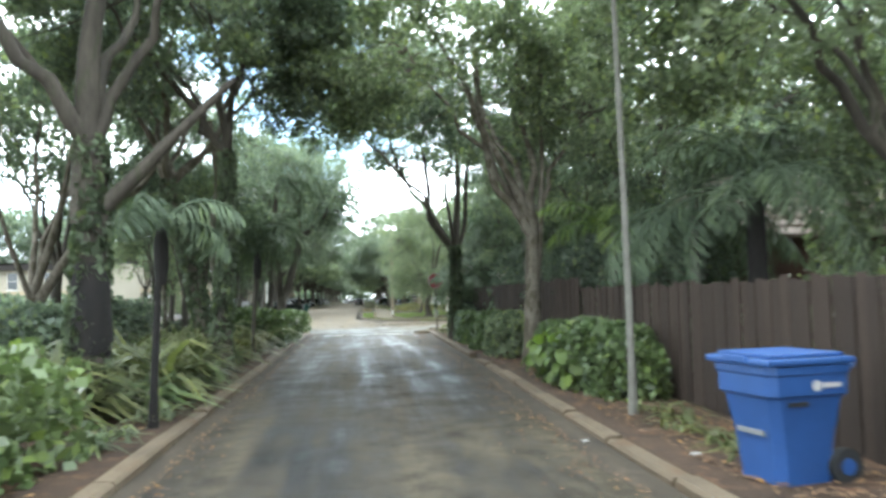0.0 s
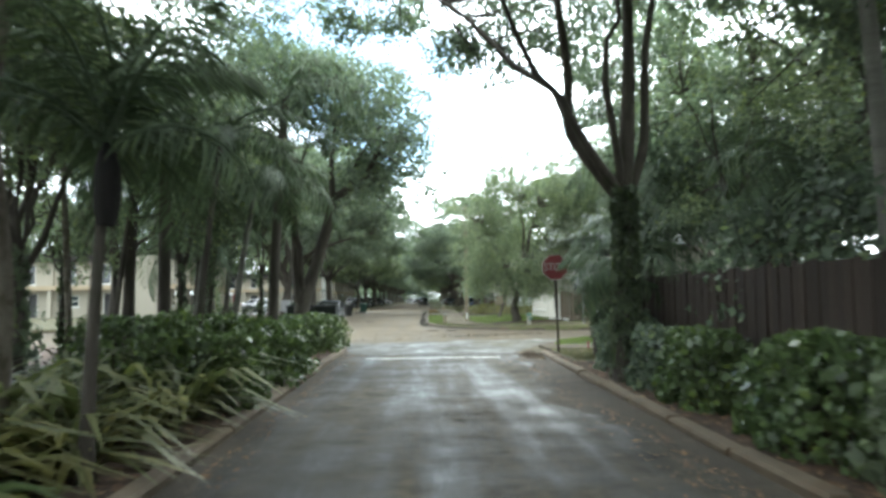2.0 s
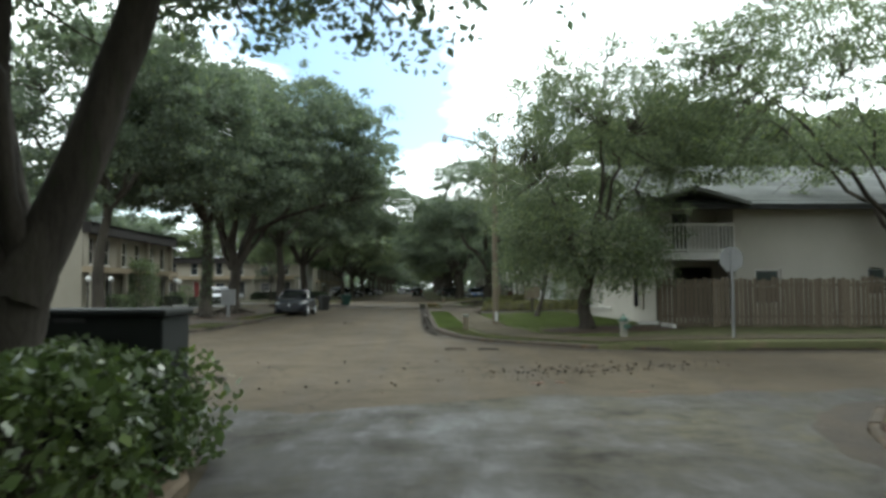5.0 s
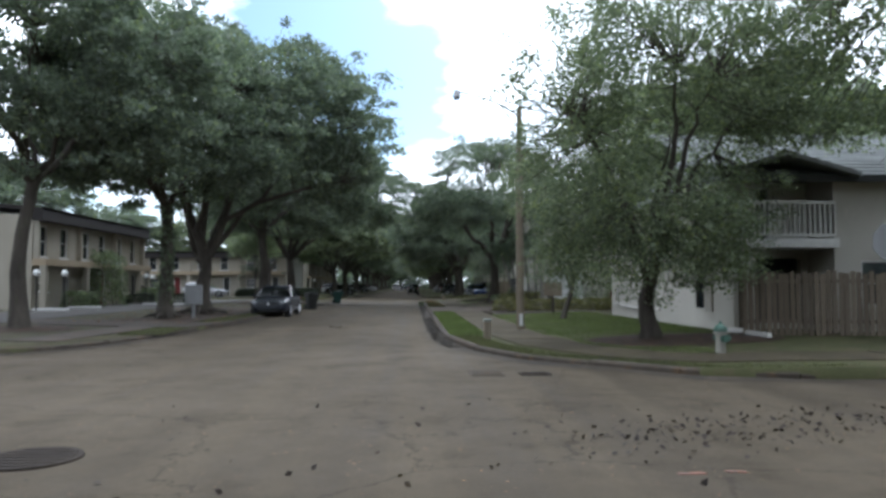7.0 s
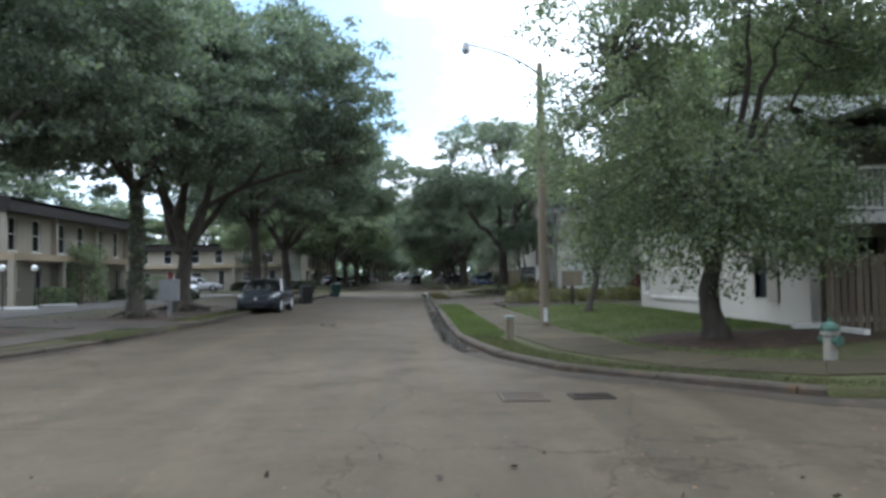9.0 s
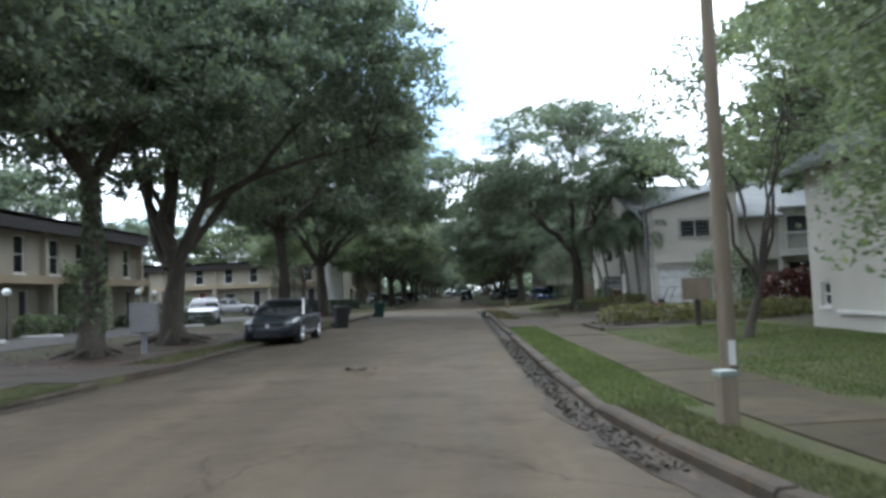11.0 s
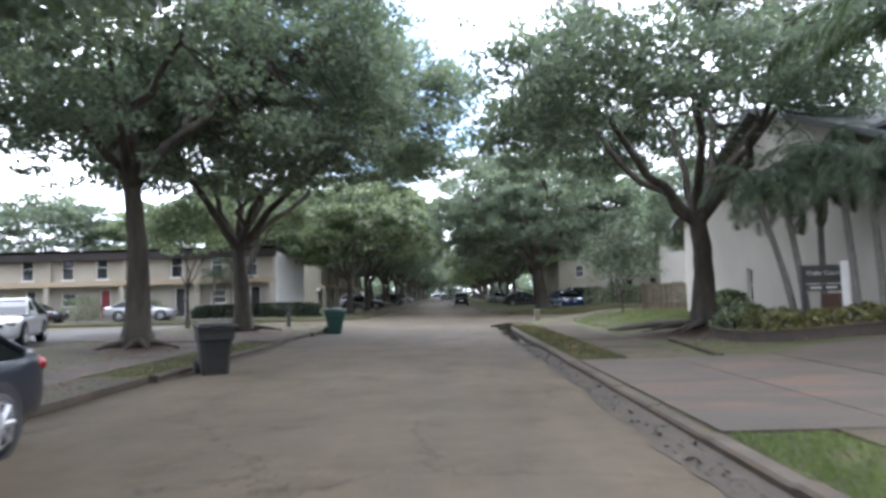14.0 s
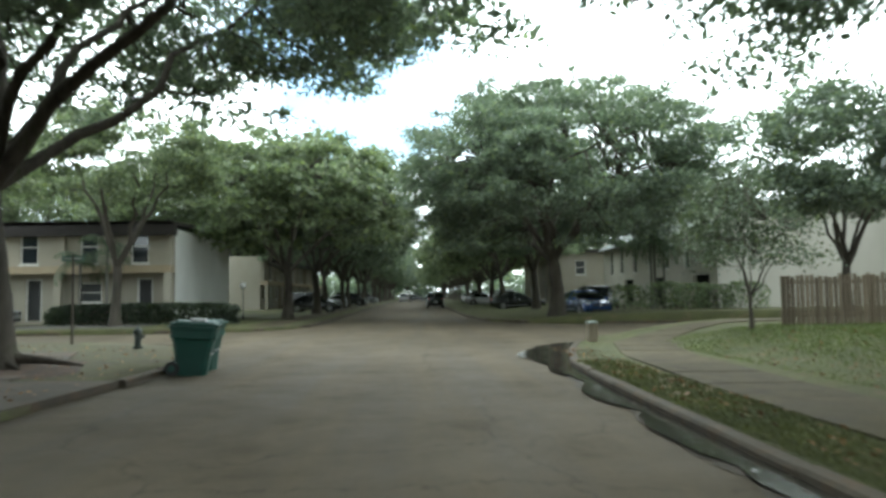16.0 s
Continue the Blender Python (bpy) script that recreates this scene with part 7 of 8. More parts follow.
for k, (x, y, H, ln, lx) in enumerate(((-4.4, 27.6, 4.4, 2.3, -0.2), (-3.2, 28.8, 2.6, 2.1, 0.1), (-3.0, 30.4, 4.0, 2.2, 0.3), (-4.9, 31.6, 3.0, 2.2, 0.0))):
    palm("palm", "dark drooping palm crowded among shrubs", x, y, 0.1, H, 0.07, 60 + k, 14, ln, 0.6, lean=(lx, 0.0), group="low palms in the bed", bark="bark")
broad_tree("tree", "dark leafy understorey tree behind the palms", -5.6, 30.2, 0.1, 29, 2.2, 0.13, (0.2, 0, 5.4), (2.6, 2.8, 2.2), 50, 200, 0.15, 6, "leaf_dark", group=LANE_TREES, low=-0.8)
for k, (x, y, H) in enumerate(((7.3, 10.9, 2.6), (8.0, 12.0, 2.0))):
    palm("palm", "feathery palm leaning over the brown fence", x, y, 0.1, H, 0.09, 70 + k, 16, 2.1, 0.6, group="palms behind the fence")
for k, (x, y, s) in enumerate(((7.2, 15.0, 1.2), (7.1, 17.6, 1.2), (7.3, 20.4, 1.3), (7.2, 23.0, 1.3), (7.4, 12.2, 1.2))):
    leafy_mass("shrub", "tall dark shrub rising behind the brown fence", x, y, 0.08, (1.7 * s, 2.2 * s, 2.2 * s), 3000, 0.14, "leaf_dark", 360 + k, group="shrubs behind the fence", slim=0.7)

for k, (x, y, H, cr) in enumerate(((-2.6, 20.8, 3.4, 1.3), (-4.2, 22.8, 4.0, 1.5), (-2.2, 25.0, 3.6, 1.2), (-4.8, 26.2, 3.4, 1.5), (-2.8, 28.6, 4.6, 1.4), (-6.4, 29.4, 3.6, 1.7), (-2.3, 31.2, 4.4, 1.3))):
    broad_tree("tree", "slender fine-leaved tree crowded in the bed", x, y, 0.1, 200 + k, 2.0, 0.06, (0.1, 0, H), (cr, cr, 1.7), 46, 130, 0.085, 5, "leaf_mid", group="slender trees in the bed", low=-0.95, hollow=0.2, clump=(0.45, 0.3), gaps=0.0, vine=160)
for k, (x, y, H, cr) in enumerate(((7.6, 17.2, 4.6, 2.0), (7.7, 20.8, 4.8, 2.0), (7.2, 24.6, 4.4, 1.7), (7.4, 13.4, 4.6, 1.9))):
    broad_tree("tree", "slender fine-leaved tree behind the brown fence", x, y, 0.1, 220 + k, 2.4, 0.07, (0.0, 0, H), (cr, cr, 2.1), 60, 150, 0.09, 5, "leaf_mid", group="slender trees behind the fence", low=-0.95, hollow=0.2, clump=(0.5, 0.34), gaps=-0.2, vine=160)
for k, (x, y, H, lx) in enumerate(((-1.3, 22.9, 3.6, 0.3), (-2.9, 22.6, 4.6, -0.3), (-3.3, 24.8, 3.9, 0.4), (-4.0, 23.4, 4.2, -0.4))):
    palm("palm", "slender bare-stemmed palm crowded in the bed", x, y, 0.1, H, 0.05, 90 + k, 8, 1.6, 0.45, lean=(lx, 0.1), group="low palms in the bed", bark="bark_pale" if k % 2 else "bark")

for k, (x, y, sz) in enumerate(((9.7, 9.7, 4.2), (10.6, 10.6, 4.8))):
    leafy_mass("shrub", "tall leafy shrub crowding a clay roof", x, y, 0.08, (2.0, 2.0, sz), 3600, 0.14, "leaf_mid", 390 + k, group="shrubs behind the fence", slim=0.7, lumps=0.4)

# beds of the lane: strap-leaved plants, shrubs and hedges
rng = np.random.default_rng(77)
for k in range(120):
    y = rng.uniform(8.8, 21.8)
    x = -0.8 - rng.uniform(0.0, 2.3)
    if k % 3 == 2:
        strap_plant("strap_plant", "clump of broad dark leaves among the strap plants", x, y, 0.1, 100 + k, 30, rng.uniform(0.75, 1.1), 0.17, "leaf_hedge", "strap-leaved plants in the bed", 0.2, 1.05)
    else:
        strap_plant("strap_plant", "clump of long arching grey-green strap leaves", x, y, 0.1, 100 + k, 40, rng.uniform(1.1, 1.75), rng.uniform(0.07, 0.12), "leaf_strap", "strap-leaved plants in the bed", 0.16, 1.15)
for k in range(5):
    strap_plant("strap_plant", "low dark strap-leaved plant at the kerb", -0.35 - rng.uniform(0, 0.5), 7.2 + k * 0.9 + rng.uniform(-0.2, 0.2), 0.1, 160 + k, 26, 0.5, 0.06, "leaf_mid", "strap-leaved plants in the bed")
for k, (x, y) in enumerate(((-0.9, 18.6), (-1.3, 19.3), (-1.0, 20.0), (-1.6, 18.2), (-1.9, 19.5), (-1.15, 17.4))):
    strap_plant("strap_plant", "clump of yellowing broad strap leaves", x, y, 0.1, 180 + k, 40, rng.uniform(1.0, 1.3), 0.1, "leaf_yellow", "strap-leaved plants in the bed", 0.16, 1.15)
leafy_mass("hedge", "dense broad-leaved hedge at the lane edge", -1.5, 4.6, 0.08, (2.2, 5.6, 1.05), 9000, 0.13, "leaf_hedge", 3, "hedge", squareness=3.0, flat=0.3, slim=0.75)
leafy_mass("hedge", "bright green clipped hedge top behind the bed", -4.2, 6.4, 0.08, (3.6, 7.5, 1.0), 6000, 0.13, "leaf_hedge", 4, "hedge", squareness=3.5, flat=0.4)
for k, (x, y, s) in enumerate(((-0.95, 22.2, 1.0), (-1.3, 23.6, 1.2), (-0.85, 24.6, 1.0), (-1.9, 22.4, 1.3), (-1.0, 25.9, 1.1), (-2.2, 25.2, 1.2))):
    leafy_mass("shrub", "dark glossy shrub in the leaf-strewn bed", x, y, 0.08, (1.5 * s, 1.5 * s, 0.95 * s), 3200, 0.1, "leaf_hedge", 300 + k, group="dark shrubs in the bed", slim=0.7)
leafy_mass("hedge", "bright green clipped hedge beside the lane", -2.0, 28.4, 0.08, (1.9, 4.0, 0.85), 9000, 0.085, "leaf_hedge", 6, "hedge", squareness=3.0, flat=0.35)
leafy_mass("hedge", "rounded green hedge at the corner of the lane", -1.42, 32.75, 0.08, (2.05, 3.9, 0.98), 10000, 0.1, "leaf_hedge", 7, "hedge", squareness=2.6, flat=0.35)
leafy_mass("hedge", "low clipped hedge in the bed", -4.2, 29.0, 0.08, (2.2, 6.0, 0.75), 5200, 0.1, "leaf_deep", 8, "hedge", squareness=3.0, flat=0.35)
for k, (x, y, sx, sy, sz, m) in enumerate(((5.65, 9.9, 1.0, 1.9, 1.0, "leaf_hedge"), (5.75, 11.6, 0.9, 1.6, 1.0, "leaf_mid"), (5.5, 16.8, 1.1, 2.0, 1.0, "leaf_mid"), (5.45, 18.9, 1.1, 2.0, 1.0, "leaf_hedge"), (5.4, 21.6, 0.9, 1.6, 0.95, "leaf_hedge"), (5.5, 23.2, 1.0, 1.4, 0.9, "leaf_dark"), (5.6, 25.6, 1.0, 1.8, 1.1, "leaf_dark"), (6.3, 27.9, 1.5, 1.6, 1.2, "leaf_deep"), (5.75, 13.2, 0.9, 1.2, 0.9, "leaf_hedge"))):
    leafy_mass("shrub", "leafy green shrub before the brown fence", x, y, 0.08, (sx, sy, sz), 3600, 0.12, m, 320 + k, group="shrubs before the fence", slim=0.7)
for k, (x, y, s) in enumerate(((5.02, 11.9, 0.8), (5.05, 11.2, 0.95), (5.15, 10.5, 1.05), (5.4, 11.5, 1.1))):
    round_leaf_plant("round_leaf_plant", "low plant with broad bright round leaves at the kerb", x, y, 0.08, (0.85 * s, 0.95 * s, 0.9 * s), 340 + k, 17, 0.12, "broad-leaved plants at the kerb")
leafy_mass("shrub", "loose dark leafy shrub among round-leaved plants", 5.45, 10.9, 0.08, (1.0, 2.3, 0.95), 4200, 0.1, "leaf_hedge", 348, group="shrubs before the fence", slim=0.7, lumps=0.4)
for k, (x, y, sx, sy, sz) in enumerate(((-5.0, 21.0, 2.4, 3.0, 1.5), (-6.6, 25.0, 3.0, 3.4, 1.6), (-5.0, 16.6, 2.2, 2.6, 1.35), (-8.4, 21.5, 3.2, 4.0, 1.7), (-9.6, 26.5, 3.4, 4.0, 1.7), (-6.4, 13.4, 2.6, 3.0, 1.3), (-10.0, 17.0, 3.4, 4.0, 1.6))):
    leafy_mass("shrub", "tall grey-green shrub at the back of the bed", x, y, 0.08, (sx, sy, sz), 3000, 0.17, "leaf_dark", 380 + k, group="shrubs at the back of the bed", slim=0.7, lumps=0.4)
for k in range(5):
    strap_plant("strap_plant", "small grassy plant at the kerb", 5.2 + rng.uniform(-0.1, 0.35), 6.0 + k * 0.55, 0.1, 170 + k, 24, 0.42, 0.04, "leaf_strap", "small plants by the cart")
leafy_mass("hedge", "dark square clipped hedge on the corner lawn", 9.6, 34.9, 0.1, (5.0, 1.5, 1.12), 22000, 0.075, "leaf_deep", 9, "hedge", squareness=5.0, flat=0.3, lumps=0.08)
leafy_mass("hedge", "clipped dark hedge by the parking lot", -14.5, 83.3, 0.2, (3.2, 1.0, 0.74), 6000, 0.07, "leaf_deep", 10, "hedge", squareness=5.0, lumps=0.05)
leafy_mass("hedge", "clipped dark hedge by the parking lot", -18.3, 85.6, 0.2, (2.0, 1.0, 0.7), 3000, 0.08, "leaf_deep", 12, "hedge", squareness=4.0, lumps=0.1)
leafy_mass("hedge", "long low dark hedge before the white end wall", -14.3, 115.8, 0.2, (9.0, 1.3, 1.0), 12000, 0.15, "leaf_deep", 11, "hedge", squareness=4.0, lumps=0.1)

# ---------------------------------------------------------------- trees along the street
STREET = "street trees with spreading crowns"
BIG = "large street tree with spreading roots and a layered dark crown"
broad_tree("tree", "knotted street tree near the corner", -10.9, 56.0, 0.15, 60, 4.6, 0.24, (0.3, 0.6, 8.0), (5.6, 5.8, 4.2), 300, 240, 0.17, 6, "leaf_dark", core=1.5, roots=6, group=STREET, clump=(0.85, 0.4), gaps=-0.2, low=-0.75, kink=0.3)
broad_tree("tree", "dark vine-hung street tree beside a driveway", -8.8, 62.6, 0.3, 62, 4.4, 0.25, (-0.4, 0.6, 8.2), (5.8, 5.8, 4.4), 390, 230, 0.17, 6, "leaf_dark", core=1.5, roots=7, group=STREET, vine=1100, clump=(0.85, 0.42), gaps=-0.4, low=-0.8)
broad_tree("tree", "large street tree with upright forked limbs and a spreading dark crown", -8.75, 67.5, 0.3, 61, 2.5, 0.36, (0.8, 2.6, 9.1), (8.2, 7.6, 5.0), 520, 240, 0.19, 5, "leaf_dark", core=1.6, roots=8, group=STREET, clump=(1.0, 0.45), gaps=-0.35, low=-0.8, arms=(([(0.1, 0, 2.3), (0.55, 0.1, 3.2), (0.95, 0.2, 4.3), (1.3, 0.6, 6.2)], 0.22, 0.1), ([(-0.05, 0, 2.3), (-0.1, 0.1, 3.4), (0.05, 0.2, 4.8), (0.2, 0.4, 7.0)], 0.2, 0.09), ([(-0.1, 0, 2.3), (-0.5, 0.1, 3.0), (-0.7, 0.1, 4.0), (-1.3, 0.2, 6.0)], 0.17, 0.07), ([(0.9, 0.2, 4.2), (2.4, 0.5, 5.1), (4.4, 0.9, 5.8), (6.2, 1.2, 6.2)], 0.13, 0.05)))
broad_tree("tree", BIG, -9.5, 84.8, 0.25, 63, 4.6, 0.33, (0.8, 1.2, 8.5), (8.2, 7.6, 4.4), 460, 250, 0.18, 7, "leaf_dark", core=1.5, roots=8, group=STREET, clump=(1.0, 0.42), low=-0.8, gaps=-0.3)
broad_tree("tree", BIG, -9.1, 94.0, 0.25, 64, 3.4, 0.36, (1.9, 0.2, 8.5), (8.8, 7.8, 4.4), 480, 250, 0.17, 8, "leaf_dark", core=1.6, roots=8, group=STREET, clump=(1.0, 0.42), low=-0.6, sprays=((8.4, -1.5, 6.6), (9.2, -1.0, 6.4), (9.8, -0.6, 6.1), (7.4, -1.8, 6.9), (6.2, -1.6, 6.8), (8.8, 0.4, 6.8)))
broad_tree("tree", "small thin tree in the verge", -13.0, 98.5, 0.2, 65, 2.0, 0.1, (0, 0, 4.6), (2.2, 2.2, 1.6), 60, 150, 0.16, 5, "leaf_mid", group=STREET)
broad_tree("tree", "full round tree on the corner lawn", 6.6, 50.5, 0.2, 66, 1.35, 0.22, (0.0, 0, 5.1), (3.6, 3.4, 4.3), 430, 260, 0.088, 7, "leaf_mid", lean=(-0.05, 0), clump=(0.6, 0.42), group=STREET, hollow=0.3, low=-0.95, gaps=-0.3, kink=0.25, sprays=[(2.75 * math.sqrt((0.35 + 0.65 * (k * 0.618 % 1))) * math.cos(k * 2.4), 2.75 * math.sqrt((0.35 + 0.65 * (k * 0.618 % 1))) * math.sin(k * 2.4), 1.45 + 2.0 * (k * 0.37 % 1)) for k in range(80)])
broad_tree("tree", "leaning dark-barked tree with thin foliage", 6.75, 61.2, 0.2, 68, 1.1, 0.11, (0.5, 0, 5.2), (2.8, 2.8, 2.8), 110, 150, 0.09, 7, "leaf_mid", lean=(0.35, 0.1), group=STREET, hollow=0.5)
broad_tree("tree", BIG, 6.75, 84.9, 0.4, 69, 3.0, 0.33, (-0.4, 1.0, 7.4), (6.6, 7.4, 4.2), 460, 250, 0.145, 7, "leaf_dark", core=1.45, roots=16, group=STREET, clump=(0.9, 0.42), root_len=1.9, sprays=((-2.0, 7.8, 5.0), (-1.2, 8.0, 5.4), (-2.8, 7.6, 5.8), (-1.8, 7.4, 6.2), (-0.8, 7.6, 5.9), (-3.4, 7.2, 6.5), (-0.2, 8.2, 5.2), (-1.4, 7.0, 6.8), (0.4, 7.8, 6.2)))
broad_tree("tree", "broad umbrella-shaped street tree with layered foliage", 6.2, 117.2, 0.15, 70, 3.0, 0.42, (0.7, 0, 7.3), (9.4, 8.8, 5.2), 640, 230, 0.2, 8, "leaf_dark", core=1.4, group=STREET, clump=(1.05, 0.42), flat=0.6, low=-0.7, gaps=-0.45, hollow=0.6)
broad_tree("tree", "young grey-leaved tree on the lawn mound", 7.7, 98.6, 0.4, 71, 1.0, 0.06, (0.2, 0, 2.8), (1.7, 1.6, 1.9), 80, 130, 0.1, 5, "vine", group=STREET)
broad_tree("tree", "dark round-topped tree behind the fence", 13.6, 104.0, 0.3, 72, 2.0, 0.18, (-0.4, 0, 5.6), (3.6, 3.2, 2.6), 190, 220, 0.16, 6, "leaf_dark", core=1.6, low=-0.8, group=STREET)
broad_tree("tree", "pale-trunked tree by the side street", -14.8, 113.6, 0.2, 74, 2.8, 0.24, (0.2, 0, 7.4), (5.2, 4.6, 3.0), 170, 190, 0.2, 6, "leaf_mid", group=STREET)

protos = [broad_tree("tree", "leafy street tree far along the road", -8.8, 124.0, 0.15, 75, 2.8, 0.3, (0.6, 0, 7.0), (7.8, 7.6, 4.6), 270, 120, 0.34, 6, "leaf_mid", group=STREET, clump=(1.05, 0.45), flat=0.55, gaps=-0.3),
          broad_tree("tree", "leafy street tree far along the road", -8.6, 135.0, 0.15, 76, 3.0, 0.3, (0.6, 0, 7.6), (8.0, 7.6, 4.9), 270, 120, 0.34, 6, "leaf_dark", group=STREET, clump=(1.05, 0.45), flat=0.55, gaps=-0.3)]
k = 0
for y in range(146, 320, 11):
    for x in (-8.9, 7.4):
        k += 1
        copy_thing(protos[k % 2], pose(x + rng.uniform(-0.8, 0.8), y + rng.uniform(-2, 2), 0.13, 0, 0, rng.uniform(0, 360)))
for x, y in ((7.6, 132), (-16, 129), (-40, 134), (-28, 136), (30, 48), (27, 68), (19, 70), (34, 88), (27, 99), (32, 110), (24, 148), (20, 160), (-24, 200), (20, 190), (-24, 160), (36, 41), (27, 31), (24, 12), (20, 22), (-4, 330), (6, 336), (-14, 326), (16, 322), (26, 88), (27, 78), (16, 66), (-33, 96), (-52, 92), (-36, 86)):
    k += 1
    copy_thing(protos[k % 2], pose(x, y, 0.12, 0, 0, rng.uniform(0, 360)))
woods = []
for _ in range(1500):
    s = rng.integers(4)
    if s == 0:
        q = (rng.uniform(-160, 160), rng.uniform(340, 380))
    elif s == 1:
        q = (rng.uniform(-120, -62), rng.uniform(-40, 360))
    elif s == 2:
        q = (rng.uniform(62, 120), rng.uniform(-40, 360))
    else:
        q = (rng.uniform(-120, 120), rng.uniform(-70, -30))
    woods.append((*q, rng.uniform(0.4, 9.5 if s == 0 else 5.0)))
woods += [(rng.uniform(-60, 60), rng.uniform(322, 345), rng.uniform(0.3, 8.0)) for _ in range(450)]
woods = np.array(woods)
far = np.concatenate([w + blob_points(rng, 30) * np.array([3.2, 3.2, 1.7]) for w in woods])
stuff("far_woods", "dense dark green woods on the skyline", leaf_quads(rng, far, 1.5, 0.4), "leaf_dark", "woods")

for k, (x, y, H, ln, lean) in enumerate(((7.61, 81.17, 3.0, 1.7, (-0.75, 0)), (7.75, 80.9, 3.2, 1.7, (-0.35, 0.2)), (8.49, 81.54, 3.7, 1.8, (0.0, 0)), (8.49, 80.1, 3.2, 1.7, (-0.35, -0.2)), (8.9, 79.8, 3.5, 1.8, (-0.2, 0)))):
    palm("palm", "slender feather palm before a white gabled house", x, y, lie(x, y), H, 0.085, 30 + k, 15, ln, 0.5, 44, 2.3, 0.012, lean=lean, group="palms before the white house", shaft=0.3)
palm("palm", "tall feather palm with sparse arching fronds by the garage", 8.97, 78.35, lie(8.97, 78.35), 5.7, 0.085, 37, 24, 3.3, 0.65, 60, 2.2, 0.026, boot=0.3, tilt=(-50, 8), bark="palm_bark")
palm("palm", "short dark bushy palm behind the feather palm", 9.55, 79.6, lie(9.55, 79.6), 3.4, 0.08, 38, 15, 1.6, 0.5, 44, 2.3, 0.012)
for k, (x, y, H) in enumerate(((11.8, 119.0, 3.6), (12.5, 120.5, 4.0), (13.2, 121.0, 3.4), (-16.2, 116.0, 3.6), (-17.4, 115.8, 3.0), (-34, 109, 3.0))):
    palm("palm", "slim palm before townhouses", x, y, lie(x, y), H, 0.08, 40 + k, 13, 1.8, 0.5, 30, 2.2, group="palms before townhouses")

# shrubs and beds by the houses
for k in range(9):
    leafy_mass("shrub", "low yellow-green variegated shrub in a bed", 5.5 + 0.85 * k, 69.0 + 0.5 * math.sin(k * 2.1), 0.22, (1.15, 1.5, 0.6), 1300, 0.085, "leaf_yellow", 400 + k, group="variegated shrubs in the bed")
leafy_mass("shrub", "tall grey-green shrub before the garage", 11.2, 74.8, 0.3, (2.6, 2.2, 2.5), 3000, 0.12, "leaf_mid", 420)
leafy_mass("shrub", "dark red-leaved shrub in the bed", 13.0, 73.0, 0.3, (2.2, 1.6, 1.5), 1700, 0.16, "leaf_red", 421)
leafy_mass("shrub", "dark red-leaved shrub in the bed", 15.2, 73.4, 0.3, (2.0, 1.6, 1.3), 1500, 0.16, "leaf_red", 422)
for k, (x, y) in enumerate(((6.8, 82.9), (7.6, 81.9), (8.6, 80.6), (7.4, 83.8), (8.2, 85.2))):
    leafy_mass("shrub", "low dark groundcover shrub round the palms", x, y, lie(x, y), (1.1, 1.1, 0.5), 500, 0.12, "leaf_mid", 430 + k, group="groundcover round the palms")
leafy_mass("shrub", "leafy shrub against the townhouse wall", -18.6, 80.6, 0.2, (2.2, 3.0, 3.4), 3200, 0.16, "leaf_mid", 440)
for k, (x, y, s) in enumerate(((-18.4, 76, 0.9), (-18.6, 78, 0.8), (-18.5, 88, 1.0), (-22, 115.8, 1.3), (-27, 116, 1.6), (-32, 116, 1.2), (-38, 116, 1.5), (12.0, 117.5, 1.3), (13.4, 117.8, 1.2), (14.6, 117.6, 1.2), (10.6, 119.5, 1.2), (9.0, 88.6, 0.8), (16.0, 116.8, 1.3))):
    leafy_mass("shrub", "rounded green shrub against a house", x, y, lie(x, y), (1.6 * s, 1.4 * s, 1.1 * s), 900, 0.15, "leaf_mid", 450 + k, group="shrubs against the houses")

# edging of the beds
def low_wall(name, pts, w, h, sink, mat, label):
    """A low cast edging along a smooth line, following the ground."""
    q = np.array(pts, float)
    at = np.linspace(0, len(q) - 1, 8 * len(q))
    q = np.c_[np.interp(at, range(len(q)), q[:, 0]), np.interp(at, range(len(q)), q[:, 1])]
    for _ in range(3):
        q[1:-1] = (q[:-2] + 2 * q[1:-1] + q[2:]) / 4
    tan = np.gradient(q, axis=0)
    tan /= np.linalg.norm(tan, axis=1)[:, None]
    nor = np.c_[tan[:, 1], -tan[:, 0]] * w / 2
    bm = bmesh.new()
    rings = []
    for (x, y), (a, b) in zip(q, nor):
        g = lie(x, y)
        rings.append([bm.verts.new(c) for c in ((x - a, y - b, g - sink), (x - a, y - b, g + h), (x + a, y + b, g + h), (x + a, y + b, g - sink))])
    for r0, r1 in zip(rings, rings[1:]):
        for i in range(4):
            bm.faces.new((r0[i], r0[(i + 1) % 4], r1[(i + 1) % 4], r1[i]))
    bm.faces.new(rings[0])
    bm.faces.new(rings[-1][::-1])
    bmesh.ops.recalc_face_normals(bm, faces=bm.faces[:])
    return tagged(part(name, bm, M[mat]), label, "edging", kind="structure")


